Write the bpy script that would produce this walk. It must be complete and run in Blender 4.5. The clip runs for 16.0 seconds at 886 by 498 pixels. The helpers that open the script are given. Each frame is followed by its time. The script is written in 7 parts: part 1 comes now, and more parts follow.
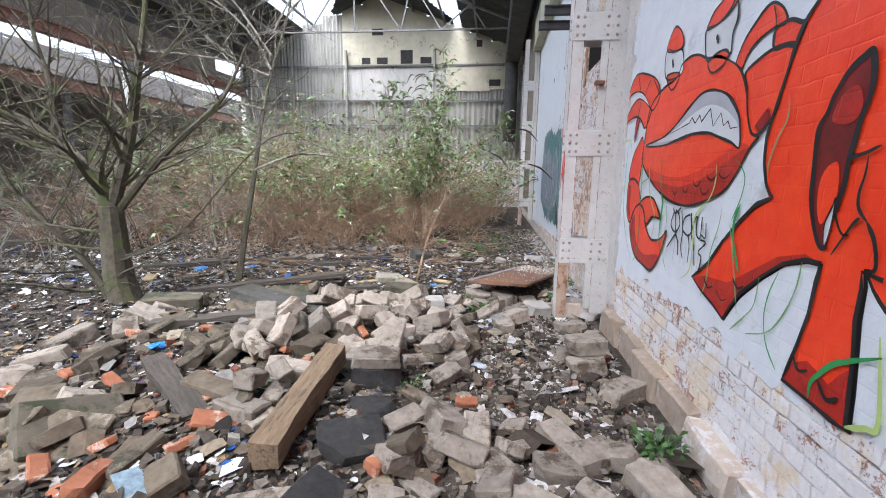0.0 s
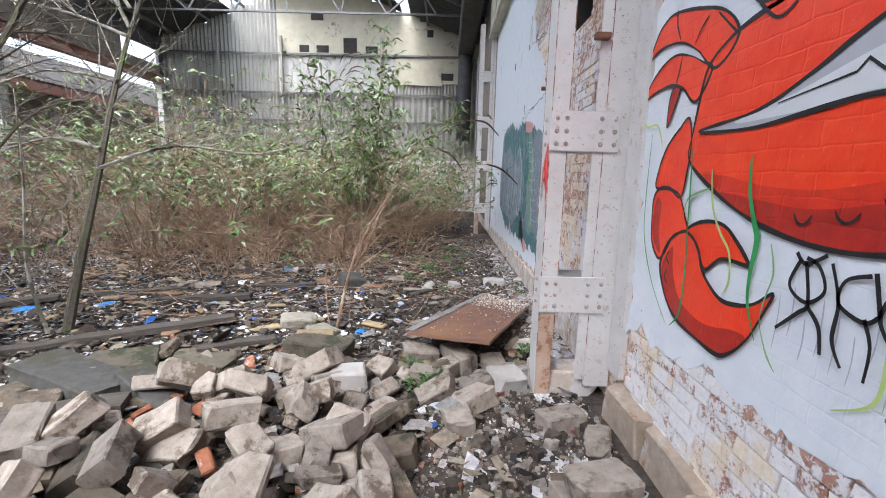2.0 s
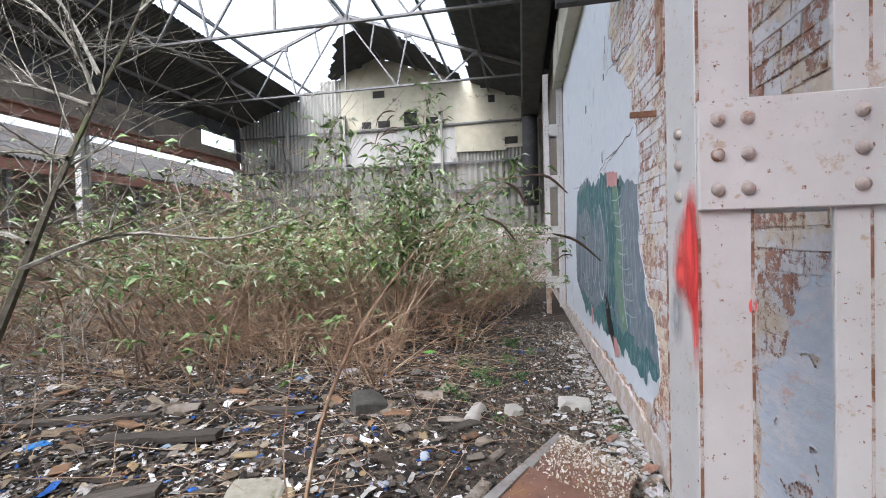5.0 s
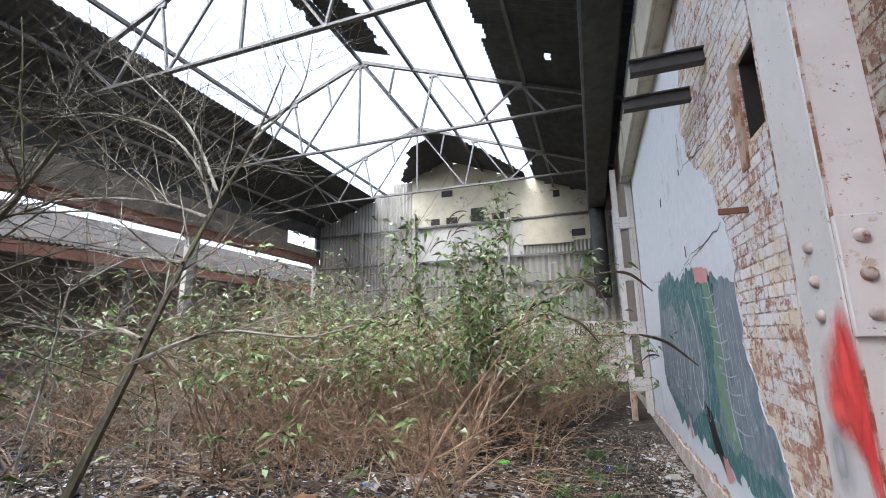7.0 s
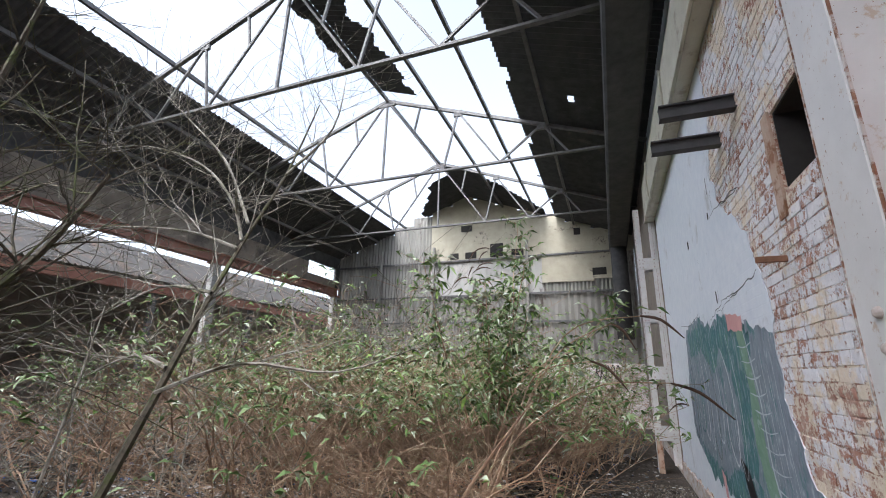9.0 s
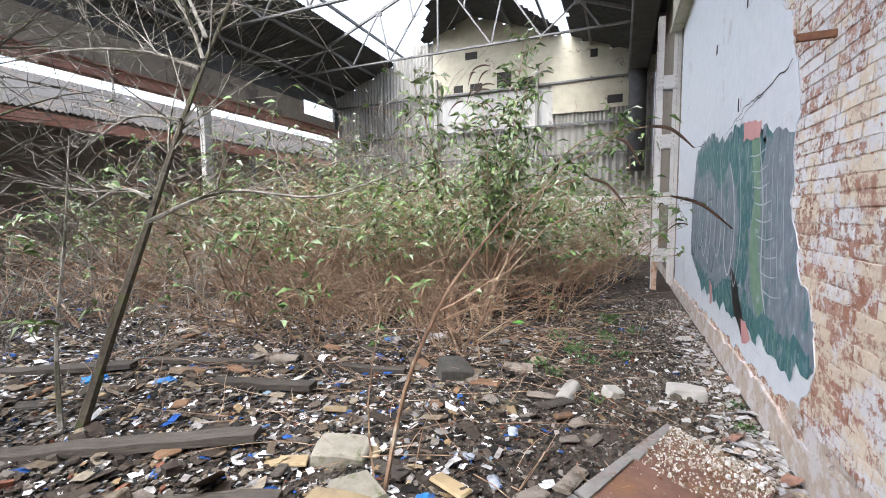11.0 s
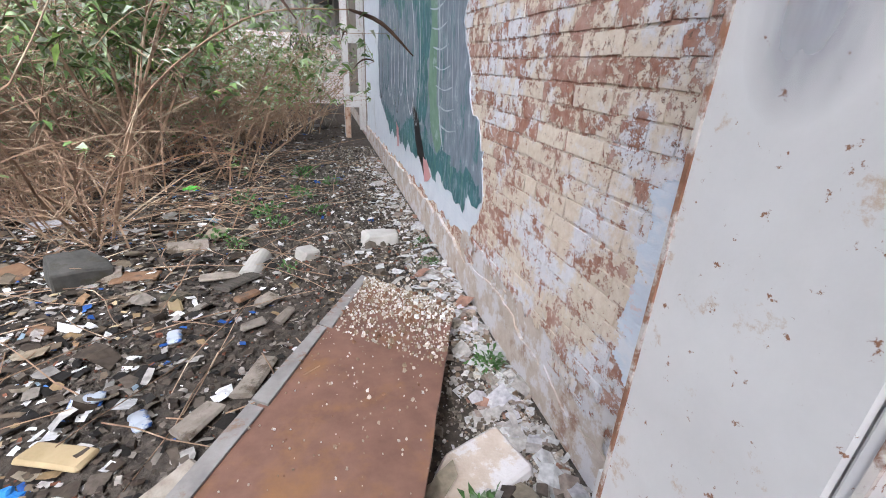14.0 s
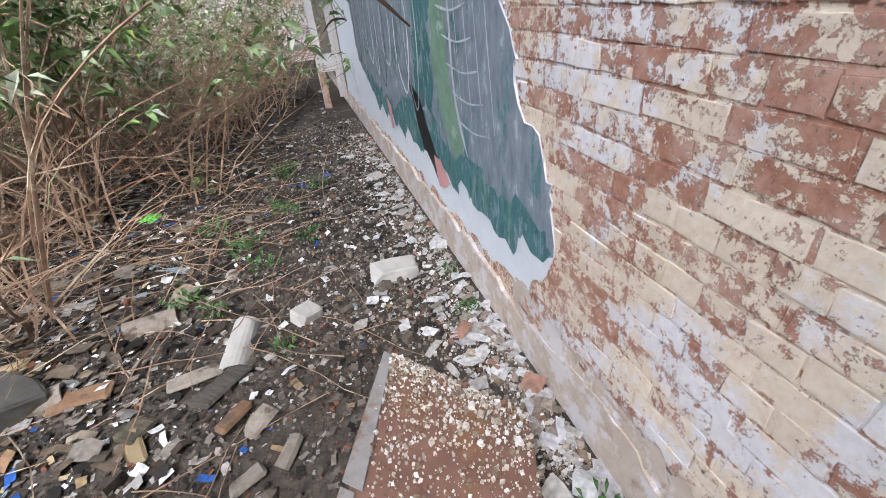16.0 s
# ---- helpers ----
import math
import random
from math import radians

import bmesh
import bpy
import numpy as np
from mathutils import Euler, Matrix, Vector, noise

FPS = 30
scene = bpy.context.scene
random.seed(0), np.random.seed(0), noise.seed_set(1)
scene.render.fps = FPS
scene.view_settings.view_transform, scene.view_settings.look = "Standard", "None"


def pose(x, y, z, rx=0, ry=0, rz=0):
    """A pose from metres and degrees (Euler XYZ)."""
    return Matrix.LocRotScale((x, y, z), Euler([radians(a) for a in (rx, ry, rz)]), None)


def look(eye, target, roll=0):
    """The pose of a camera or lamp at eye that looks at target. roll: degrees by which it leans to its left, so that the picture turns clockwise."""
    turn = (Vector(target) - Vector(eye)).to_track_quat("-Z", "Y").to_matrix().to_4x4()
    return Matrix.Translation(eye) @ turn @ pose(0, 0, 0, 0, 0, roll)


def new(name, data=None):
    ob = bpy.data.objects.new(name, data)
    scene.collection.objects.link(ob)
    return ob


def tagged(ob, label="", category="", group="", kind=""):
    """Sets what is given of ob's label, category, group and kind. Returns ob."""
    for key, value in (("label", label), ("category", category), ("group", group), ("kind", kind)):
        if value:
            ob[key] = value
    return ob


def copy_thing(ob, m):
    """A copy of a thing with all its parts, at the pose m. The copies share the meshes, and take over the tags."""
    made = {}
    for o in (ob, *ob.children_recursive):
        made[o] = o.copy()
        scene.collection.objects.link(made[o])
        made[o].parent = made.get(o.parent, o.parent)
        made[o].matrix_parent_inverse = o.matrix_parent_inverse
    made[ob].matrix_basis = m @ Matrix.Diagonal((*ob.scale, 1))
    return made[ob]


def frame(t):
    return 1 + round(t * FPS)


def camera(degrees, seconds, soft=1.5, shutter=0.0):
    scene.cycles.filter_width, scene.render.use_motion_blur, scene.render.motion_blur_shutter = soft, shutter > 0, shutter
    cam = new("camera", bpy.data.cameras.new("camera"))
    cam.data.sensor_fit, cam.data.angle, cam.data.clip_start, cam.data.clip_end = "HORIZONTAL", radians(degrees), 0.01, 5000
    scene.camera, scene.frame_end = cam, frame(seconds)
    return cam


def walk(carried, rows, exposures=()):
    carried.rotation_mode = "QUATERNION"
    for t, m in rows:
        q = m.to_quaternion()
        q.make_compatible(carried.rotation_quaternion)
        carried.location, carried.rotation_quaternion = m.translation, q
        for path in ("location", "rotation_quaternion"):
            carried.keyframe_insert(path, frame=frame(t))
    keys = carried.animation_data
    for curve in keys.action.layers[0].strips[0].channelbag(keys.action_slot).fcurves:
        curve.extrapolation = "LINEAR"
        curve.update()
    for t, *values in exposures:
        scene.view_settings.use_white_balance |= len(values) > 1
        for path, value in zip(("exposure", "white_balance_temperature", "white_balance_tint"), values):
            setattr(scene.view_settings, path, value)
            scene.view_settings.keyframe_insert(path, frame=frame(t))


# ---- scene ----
cam = camera(92.5, 16.0, 1.0)
PATH = [
    (0, (0.788, 1.597, 1.503), (0.569, 3.554, 1.151), 0.9),
    (0.5, (0.87, 1.939, 1.5), (0.876, 3.907, 1.145), 1.8),
    (1, (0.852, 2.339, 1.55), (0.862, 4.306, 1.192), 1.6),
    (1.5, (0.904, 2.786, 1.537), (0.916, 4.755, 1.185), 1.5),
    (2, (0.848, 3.201, 1.517), (0.837, 5.172, 1.175), 1.4),
    (2.5, (0.822, 3.579, 1.601), (0.832, 5.55, 1.262), 1.6),
    (3, (0.933, 3.935, 1.629), (0.834, 5.903, 1.284), 1.0),
    (3.2, (0.959, 4.043, 1.634), (0.78, 6.006, 1.291), 0.6),
    (5.3, (1.101, 4.928, 1.63), (0.666, 6.878, 1.709), -1.6),
    (5.5, (1.07, 4.919, 1.646), (0.547, 6.843, 1.802), -1.1),
    (6, (1.02, 4.892, 1.667), (0.311, 6.746, 1.906), -0.1),
    (6.5, (1.012, 4.88, 1.678), (0.314, 6.728, 1.993), -0.3),
    (7, (1.006, 4.881, 1.701), (0.365, 6.733, 2.097), -0.8),
    (7.5, (1.0, 4.903, 1.719), (0.427, 6.771, 2.15), -1.1),
    (8, (0.971, 4.875, 1.749), (0.4, 6.717, 2.279), -0.3),
    (8.5, (0.936, 4.825, 1.761), (0.31, 6.637, 2.33), 0.4),
    (8.7, (0.934, 4.831, 1.756), (0.277, 6.629, 2.334), 0.9),
    (10.8, (0.971, 5.095, 1.591), (0.108, 6.895, 1.468), -0.2),
    (11, (0.998, 5.143, 1.564), (0.233, 6.983, 1.392), -0.5),
    (11.2, (0.981, 5.197, 1.512), (0.432, 7.112, 1.337), -3.1),
    (11.5, (1.099, 5.234, 1.515), (0.567, 7.146, 1.263), -1.9),
    (12, (1.142, 5.241, 1.515), (0.655, 7.164, 1.256), -2.3),
    (12.5, (1.177, 5.239, 1.501), (1.05, 7.215, 1.222), -1.4),
    (13, (1.209, 5.312, 1.456), (1.597, 7.235, 1.067), 0.8),
    (13.5, (1.257, 5.578, 1.429), (1.698, 7.475, 0.975), 0.4),
    (13.8, (1.185, 5.699, 1.426), (1.679, 7.541, 0.825), 1.4),
    (14, (1.157, 5.837, 1.376), (1.667, 7.598, 0.578), 2.4),
    (14.5, (1.126, 6.111, 1.414), (1.812, 7.651, 0.338), 4.3),
    (15, (1.206, 6.477, 1.423), (1.812, 8.036, 0.327), -2.9),
    (15.5, (1.226, 6.684, 1.54), (1.641, 8.33, 0.482), -5.8),
    (16, (1.247, 6.845, 1.558), (1.713, 8.486, 0.514), -5.3),
]
walk(cam, [(t, look(eye, target, roll)) for t, eye, target, roll in PATH], [(0, 2.28, 5800, 10), (3.2, 2.2, 5850, 10), (7.2, 2.1, 5900, 10), (8.2, 1.85, 5900, 10), (9.0, 1.85, 5950, 10), (10.8, 2.42, 6000, 10), (12.2, 2.28, 5900, 10), (13.0, 2.12, 5900, 10), (13.5, 2.42, 5900, 10), (14.0, 2.4, 5850, 10), (14.5, 2.38, 5800, 10), (16, 2.38, 5900, 10)])

# ---- light ----
world = bpy.data.worlds.new("overcast")
scene.world = world
world.use_nodes = True
wn = world.node_tree
sky = wn.nodes.new("ShaderNodeTexSky")
sky.sky_type, sky.sun_disc = "NISHITA", False
sky.sun_elevation, sky.sun_rotation = radians(48), radians(200)
sky.air_density, sky.dust_density, sky.ozone_density = 1.0, 4.0, 1.0
grey = wn.nodes.new("ShaderNodeHueSaturation")
grey.inputs["Saturation"].default_value = 0.38
wn.links.new(sky.outputs[0], grey.inputs["Color"])
back = wn.nodes["Background"]
wn.links.new(grey.outputs[0], back.inputs[0])
back.inputs[1].default_value = 0.15
sun = new("sun", bpy.data.lights.new("sun", "SUN"))
sun.data.energy, sun.data.angle, sun.data.color = 1.0, radians(40), (1.0, 0.99, 0.97)
sun.matrix_world = look((-4, -8, 30), (-2, 6, 0))


# ---- materials ----
def mat(name, c1, c2, scale=8.0, rough=0.85, bump=0.3, metal=0.0, c3=None, patch=2.0, spread=0.5, obj_random=0.0, stretch=None, dist=0.01, edge=0.08, c4=None, patch4=3.0, spread4=0.6, peel=0.0, courses=0.0):
    """Two tones by fine grain, a third by larger ragged patches; relief from the same grain; courses lets the brickwork below show through paint."""
    m = bpy.data.materials.new(name)
    m.use_nodes = True
    t, n = m.node_tree, m.node_tree.nodes
    b = n["Principled BSDF"]
    b.inputs["Roughness"].default_value, b.inputs["Metallic"].default_value = rough, metal
    co = n.new("ShaderNodeTexCoord")
    src = co.outputs["Object"]
    if stretch:
        mp = n.new("ShaderNodeMapping")
        mp.inputs["Scale"].default_value = stretch
        t.links.new(src, mp.inputs[0])
        src = mp.outputs[0]
    if obj_random:
        info = n.new("ShaderNodeObjectInfo")
        ad = n.new("ShaderNodeVectorMath")
        ad.operation = "MULTIPLY_ADD"
        ad.inputs[1].default_value = (37.0, 91.0, 53.0)
        t.links.new(info.outputs["Random"], ad.inputs[0])
        t.links.new(src, ad.inputs[2])
        src = ad.outputs[0]

    def nz(s, d, r):
        x = n.new("ShaderNodeTexNoise")
        x.inputs["Scale"].default_value, x.inputs["Detail"].default_value, x.inputs["Roughness"].default_value = s, d, r
        t.links.new(src, x.inputs["Vector"])
        return x.outputs["Fac"]

    def ramp(f, lo, hi):
        r = n.new("ShaderNodeMapRange")
        r.inputs[1].default_value, r.inputs[2].default_value = lo, hi
        t.links.new(f, r.inputs[0])
        return r.outputs[0]

    def mix(f, a, c):
        x = n.new("ShaderNodeMix")
        x.data_type = "RGBA"
        t.links.new(f, x.inputs[0])
        for sock, v in ((x.inputs[6], a), (x.inputs[7], c)):
            if isinstance(v, tuple):
                sock.default_value = (*v, 1)
            else:
                t.links.new(v, sock)
        return x.outputs[2]

    grain = nz(scale, 6, 0.65)
    col = mix(ramp(grain, 0.3, 0.7), c1, c2)
    if c3:
        big = nz(patch, 8, 0.7)
        worn = ramp(big, spread, spread + edge)
        col = mix(worn, col, c3)
    if c4:
        col = mix(ramp(nz(patch4, 7, 0.75), spread4, spread4 + 0.06), col, c4)
    if obj_random:
        hs = n.new("ShaderNodeHueSaturation")
        t.links.new(ramp(info.outputs["Random"], 0, 1), hs.inputs["Value"])
        r = hs.inputs["Value"].links[0].from_node
        r.inputs[3].default_value, r.inputs[4].default_value = 1 - obj_random, 1 + obj_random
        t.links.new(col, hs.inputs["Color"])
        col = hs.outputs[0]
    t.links.new(col, b.inputs["Base Color"])
    if bump:
        bp = n.new("ShaderNodeBump")
        bp.inputs["Strength"].default_value, bp.inputs["Distance"].default_value = bump, dist
        if peel:
            ma = n.new("ShaderNodeMath")
            ma.operation = "MULTIPLY_ADD"
            ma.inputs[1].default_value = -peel
            t.links.new(worn, ma.inputs[0])
            t.links.new(grain, ma.inputs[2])
            t.links.new(ma.outputs[0], bp.inputs["Height"])
        else:
            t.links.new(grain, bp.inputs["Height"])
        if courses:
            geo = n.new("ShaderNodeNewGeometry")
            wob = n.new("ShaderNodeVectorMath")
            wob.operation = "MULTIPLY_ADD"
            soft = n.new("ShaderNodeTexNoise")
            soft.inputs["Scale"].default_value, soft.inputs["Detail"].default_value = 9, 4
            t.links.new(geo.outputs["Position"], soft.inputs["Vector"])
            t.links.new(soft.outputs["Color"], wob.inputs[0])
            wob.inputs[1].default_value = (0.03, 0.03, 0.03)
            t.links.new(geo.outputs["Position"], wob.inputs[2])
            sep = n.new("ShaderNodeSeparateXYZ")
            t.links.new(wob.outputs[0], sep.inputs[0])
            flat = n.new("ShaderNodeCombineXYZ")
            t.links.new(sep.outputs[1], flat.inputs[0])
            t.links.new(sep.outputs[2], flat.inputs[1])
            br = n.new("ShaderNodeTexBrick")
            br.inputs["Scale"].default_value, br.inputs["Mortar Size"].default_value, br.inputs["Mortar Smooth"].default_value = 1.0, 0.006, 0.9
            br.inputs["Brick Width"].default_value, br.inputs["Row Height"].default_value = 0.228, 0.0785
            t.links.new(flat.outputs[0], br.inputs["Vector"])
            pits = n.new("ShaderNodeMath")
            pits.operation = "MULTIPLY_ADD"
            pits.inputs[1].default_value = 0.8
            t.links.new(ramp(nz(24, 4, 0.7), 0.38, 0.3), pits.inputs[0])
            t.links.new(br.outputs["Fac"], pits.inputs[2])
            b2 = n.new("ShaderNodeBump")
            b2.invert = True
            b2.inputs["Strength"].default_value, b2.inputs["Distance"].default_value = courses, 0.006
            t.links.new(pits.outputs[0], b2.inputs["Height"])
            t.links.new(bp.outputs[0], b2.inputs["Normal"])
            bp = b2
        t.links.new(bp.outputs[0], b.inputs["Normal"])
    return m


M_PLASTER = mat("painted_plaster", (0.66, 0.69, 0.745), (0.75, 0.77, 0.805), 7, 0.75, 0.5, c3=(0.54, 0.54, 0.55), patch=1.7, spread=0.60, c4=(0.36, 0.34, 0.33), patch4=9, spread4=0.655, courses=0.16)
M_STEEL = mat("painted_steel", (0.55, 0.53, 0.515), (0.635, 0.615, 0.60), 5, 0.5, 0.2, c3=(0.22, 0.10, 0.05), patch=48, spread=0.625, edge=0.03, peel=0.5, c4=(0.48, 0.38, 0.30), patch4=13, spread4=0.585)
M_RIVET = mat("rivet_paint", (0.34, 0.27, 0.23), (0.52, 0.47, 0.44), 40, 0.6, 0.3, c3=(0.24, 0.11, 0.055), patch=20, spread=0.55)
M_SEAM = mat("rusty_seam", (0.15, 0.065, 0.035), (0.30, 0.15, 0.09), 30, 0.9, 0.4, c3=(0.54, 0.49, 0.45), patch=16, spread=0.47)
M_RUST = mat("rust", (0.16, 0.075, 0.045), (0.30, 0.15, 0.09), 14, 0.9, 0.4, c3=(0.36, 0.24, 0.18), patch=4, spread=0.6)
M_DARKROOF = mat("sooty_sheet", (0.045, 0.045, 0.049), (0.09, 0.088, 0.09), 4, 0.85, 0.3, c3=(0.12, 0.11, 0.10), patch=0.9, spread=0.62)
M_GIRDER = mat("oxide_girder", (0.26, 0.12, 0.085), (0.34, 0.17, 0.13), 6, 0.75, 0.2, c3=(0.10, 0.07, 0.06), patch=2, spread=0.58)
M_TRUSS = mat("weathered_truss", (0.075, 0.072, 0.07), (0.15, 0.145, 0.145), 8, 0.6, 0.2, c3=(0.12, 0.08, 0.06), patch=3, spread=0.6)
M_CLAD = mat("cladding", (0.21, 0.20, 0.182), (0.30, 0.287, 0.26), 2, 0.8, 0.2, c3=(0.26, 0.23, 0.20), patch=0.8, spread=0.6, stretch=(1, 1, 0.3), c4=(0.13, 0.11, 0.095), patch4=1.6, spread4=0.585)
M_CREAM = mat("cream_panel", (0.34, 0.31, 0.235), (0.44, 0.405, 0.315), 2.5, 0.8, 0.2, c3=(0.42, 0.38, 0.30), patch=1.0, spread=0.6, c4=(0.13, 0.11, 0.095), patch4=1.6, spread4=0.585)
M_CONC = mat("concrete_band", (0.20, 0.17, 0.14), (0.27, 0.23, 0.19), 3, 0.9, 0.3, c3=(0.12, 0.10, 0.09), patch=0.7, spread=0.55)
M_OUTROOF = mat("weathered_roof", (0.03, 0.028, 0.027), (0.06, 0.056, 0.052), 3, 0.95, 0.3, c3=(0.018, 0.015, 0.013), patch=0.8, spread=0.52, c4=(0.08, 0.055, 0.04), patch4=1.6, spread4=0.55)
M_GROUND = mat("littered_soil", (0.034, 0.026, 0.020), (0.088, 0.069, 0.053), 22, 0.95, 0.9, c3=(0.125, 0.105, 0.086), patch=5.0, spread=0.57, dist=0.03)
M_RUSTPALE = mat("rusty_paint", (0.42, 0.28, 0.20), (0.55, 0.42, 0.33), 12, 0.8, 0.3, c3=(0.26, 0.12, 0.06), patch=6, spread=0.5)
M_PALE = mat("pale_sheet", (0.33, 0.32, 0.30), (0.42, 0.405, 0.38), 2, 0.8, 0.2, c3=(0.47, 0.44, 0.40), patch=1.2, spread=0.55, stretch=(1, 1, 0.3), c4=(0.13, 0.11, 0.095), patch4=1.6, spread4=0.585)
M_CREAMBEAM = mat("cream_beam_paint", (0.46, 0.43, 0.34), (0.58, 0.55, 0.45), 3, 0.7, 0.3, c3=(0.34, 0.29, 0.22), patch=2.2, spread=0.56, c4=(0.20, 0.13, 0.09), patch4=9, spread4=0.63)
# near-black colour standing in for the shade inside gaps, holes and the window
M_SHADOW = mat("painted_void_shade", (0.018, 0.016, 0.015), (0.035, 0.032, 0.03), 6, 0.95, 0.2)
M_BLOCK = mat("concrete_block", (0.19, 0.155, 0.125), (0.33, 0.285, 0.24), 15, 0.95, 1.0, c3=(0.10, 0.075, 0.052), patch=4.5, spread=0.525, obj_random=0.3)


# ---- building helpers ----
def link(name, bm, material, parent=None, label="", smooth=False):
    me = bpy.data.meshes.new(name)
    bmesh.ops.recalc_face_normals(bm, faces=bm.faces[:])
    bm.to_mesh(me)
    bm.free()
    for m in material if isinstance(material, (list, tuple)) else (material,):
        me.materials.append(m)
    if smooth:
        me.polygons.foreach_set("use_smooth", [True] * len(me.polygons))
    ob = new(name, me)
    if parent:
        ob.parent = parent
    if label:
        ob["label"] = label
    return ob


def part(name, bm, material, parent, label="", smooth=False):
    return link(name, bm, material, parent, label, smooth)


def empty(name, at=(0, 0, 0), rz=0.0):
    ob = new(name)
    ob.empty_display_size = 0.1
    ob.matrix_world = pose(*at, 0, 0, rz)
    return ob


def box(bm, x0, x1, y0, y1, z0, z1, bevel=0.0, m=None):
    r = bmesh.ops.create_cube(bm, size=1.0)
    vs = r["verts"]
    bmesh.ops.scale(bm, verts=vs, vec=(x1 - x0, y1 - y0, z1 - z0))
    bmesh.ops.translate(bm, verts=vs, vec=((x0 + x1) / 2, (y0 + y1) / 2, (z0 + z1) / 2))
    if m is not None:
        bmesh.ops.transform(bm, verts=vs, matrix=m)
    if bevel:
        es = list({e for v in vs for e in v.link_edges})
        bmesh.ops.bevel(bm, geom=es, offset=bevel, segments=1, affect="EDGES")
    return bm


def boxm(*a, bevel=0.0):
    return box(bmesh.new(), *a, bevel=bevel)


def tube(bm, pts, radii, sides=6, cap=True):
    """A tapered tube along points."""
    rings = []
    ref = Vector((0.31, 0.17, 0.93))
    n = len(pts)
    for i, p in enumerate(pts):
        d = (pts[min(i + 1, n - 1)] - pts[max(i - 1, 0)]).normalized()
        u = d.cross(ref if abs(d.dot(ref)) < 0.95 else Vector((1, 0, 0))).normalized()
        v = d.cross(u)
        rings.append([bm.verts.new(p + (u * math.cos(a) + v * math.sin(a)) * radii[i]) for a in [2 * math.pi * k / sides for k in range(sides)]])
    for a, b in zip(rings, rings[1:]):
        for k in range(sides):
            bm.faces.new((a[k], a[(k + 1) % sides], b[(k + 1) % sides], b[k]))
    if cap and sides > 2:
        bm.faces.new(rings[0])
        bm.faces.new(rings[-1])
    return bm


def bar(bm, a, b, w=0.05, d=0.05):
    """A straight rolled bar from a to b, of width w and depth d."""
    a, b = Vector(a), Vector(b)
    q = (b - a).to_track_quat("Z", "Y").to_matrix().to_4x4()
    return box(bm, -w / 2, w / 2, -d / 2, d / 2, 0, (b - a).length, m=Matrix.Translation(a) @ q)


def corrugated(bm, origin, along, up, width, length, pitch=0.15, depth=0.025, rows=1, cut=None):
    """A corrugated sheet: waves across 'along', running up 'up'. cut(u, v) says which cells are missing."""
    o, a, u = Vector(origin), Vector(along).normalized(), Vector(up).normalized()
    nrm = a.cross(u)
    cols = max(2, int(width / pitch) * 4)
    grid = []
    for j in range(rows + 1):
        grid.append([bm.verts.new(o + a * (width * i / cols) + u * (length * j / rows) + nrm * (depth * math.sin(i * math.pi / 2))) for i in range(cols + 1)])
    for j in range(rows):
        for i in range(cols):
            if cut and cut(width * (i + 0.5) / cols, length * (j + 0.5) / rows):
                continue
            bm.faces.new((grid[j][i], grid[j][i + 1], grid[j + 1][i + 1], grid[j + 1][i]))
    return bm


def hill(x, y):
    """Height of the ground."""
    h = 0.035 * noise.noise(Vector((x * 0.7, y * 0.7, 0))) + 0.02 * noise.noise(Vector((x * 2.3, y * 2.3, 4)))
    heap = math.exp(-((x + 0.6) / 1.3) ** 2 - ((y - 4.0) / 1.5) ** 2)
    h += 0.10 * heap
    edge = min(1.0, max(0.0, (1.9 - x) / 0.5))
    return h * (0.3 + 0.7 * edge)


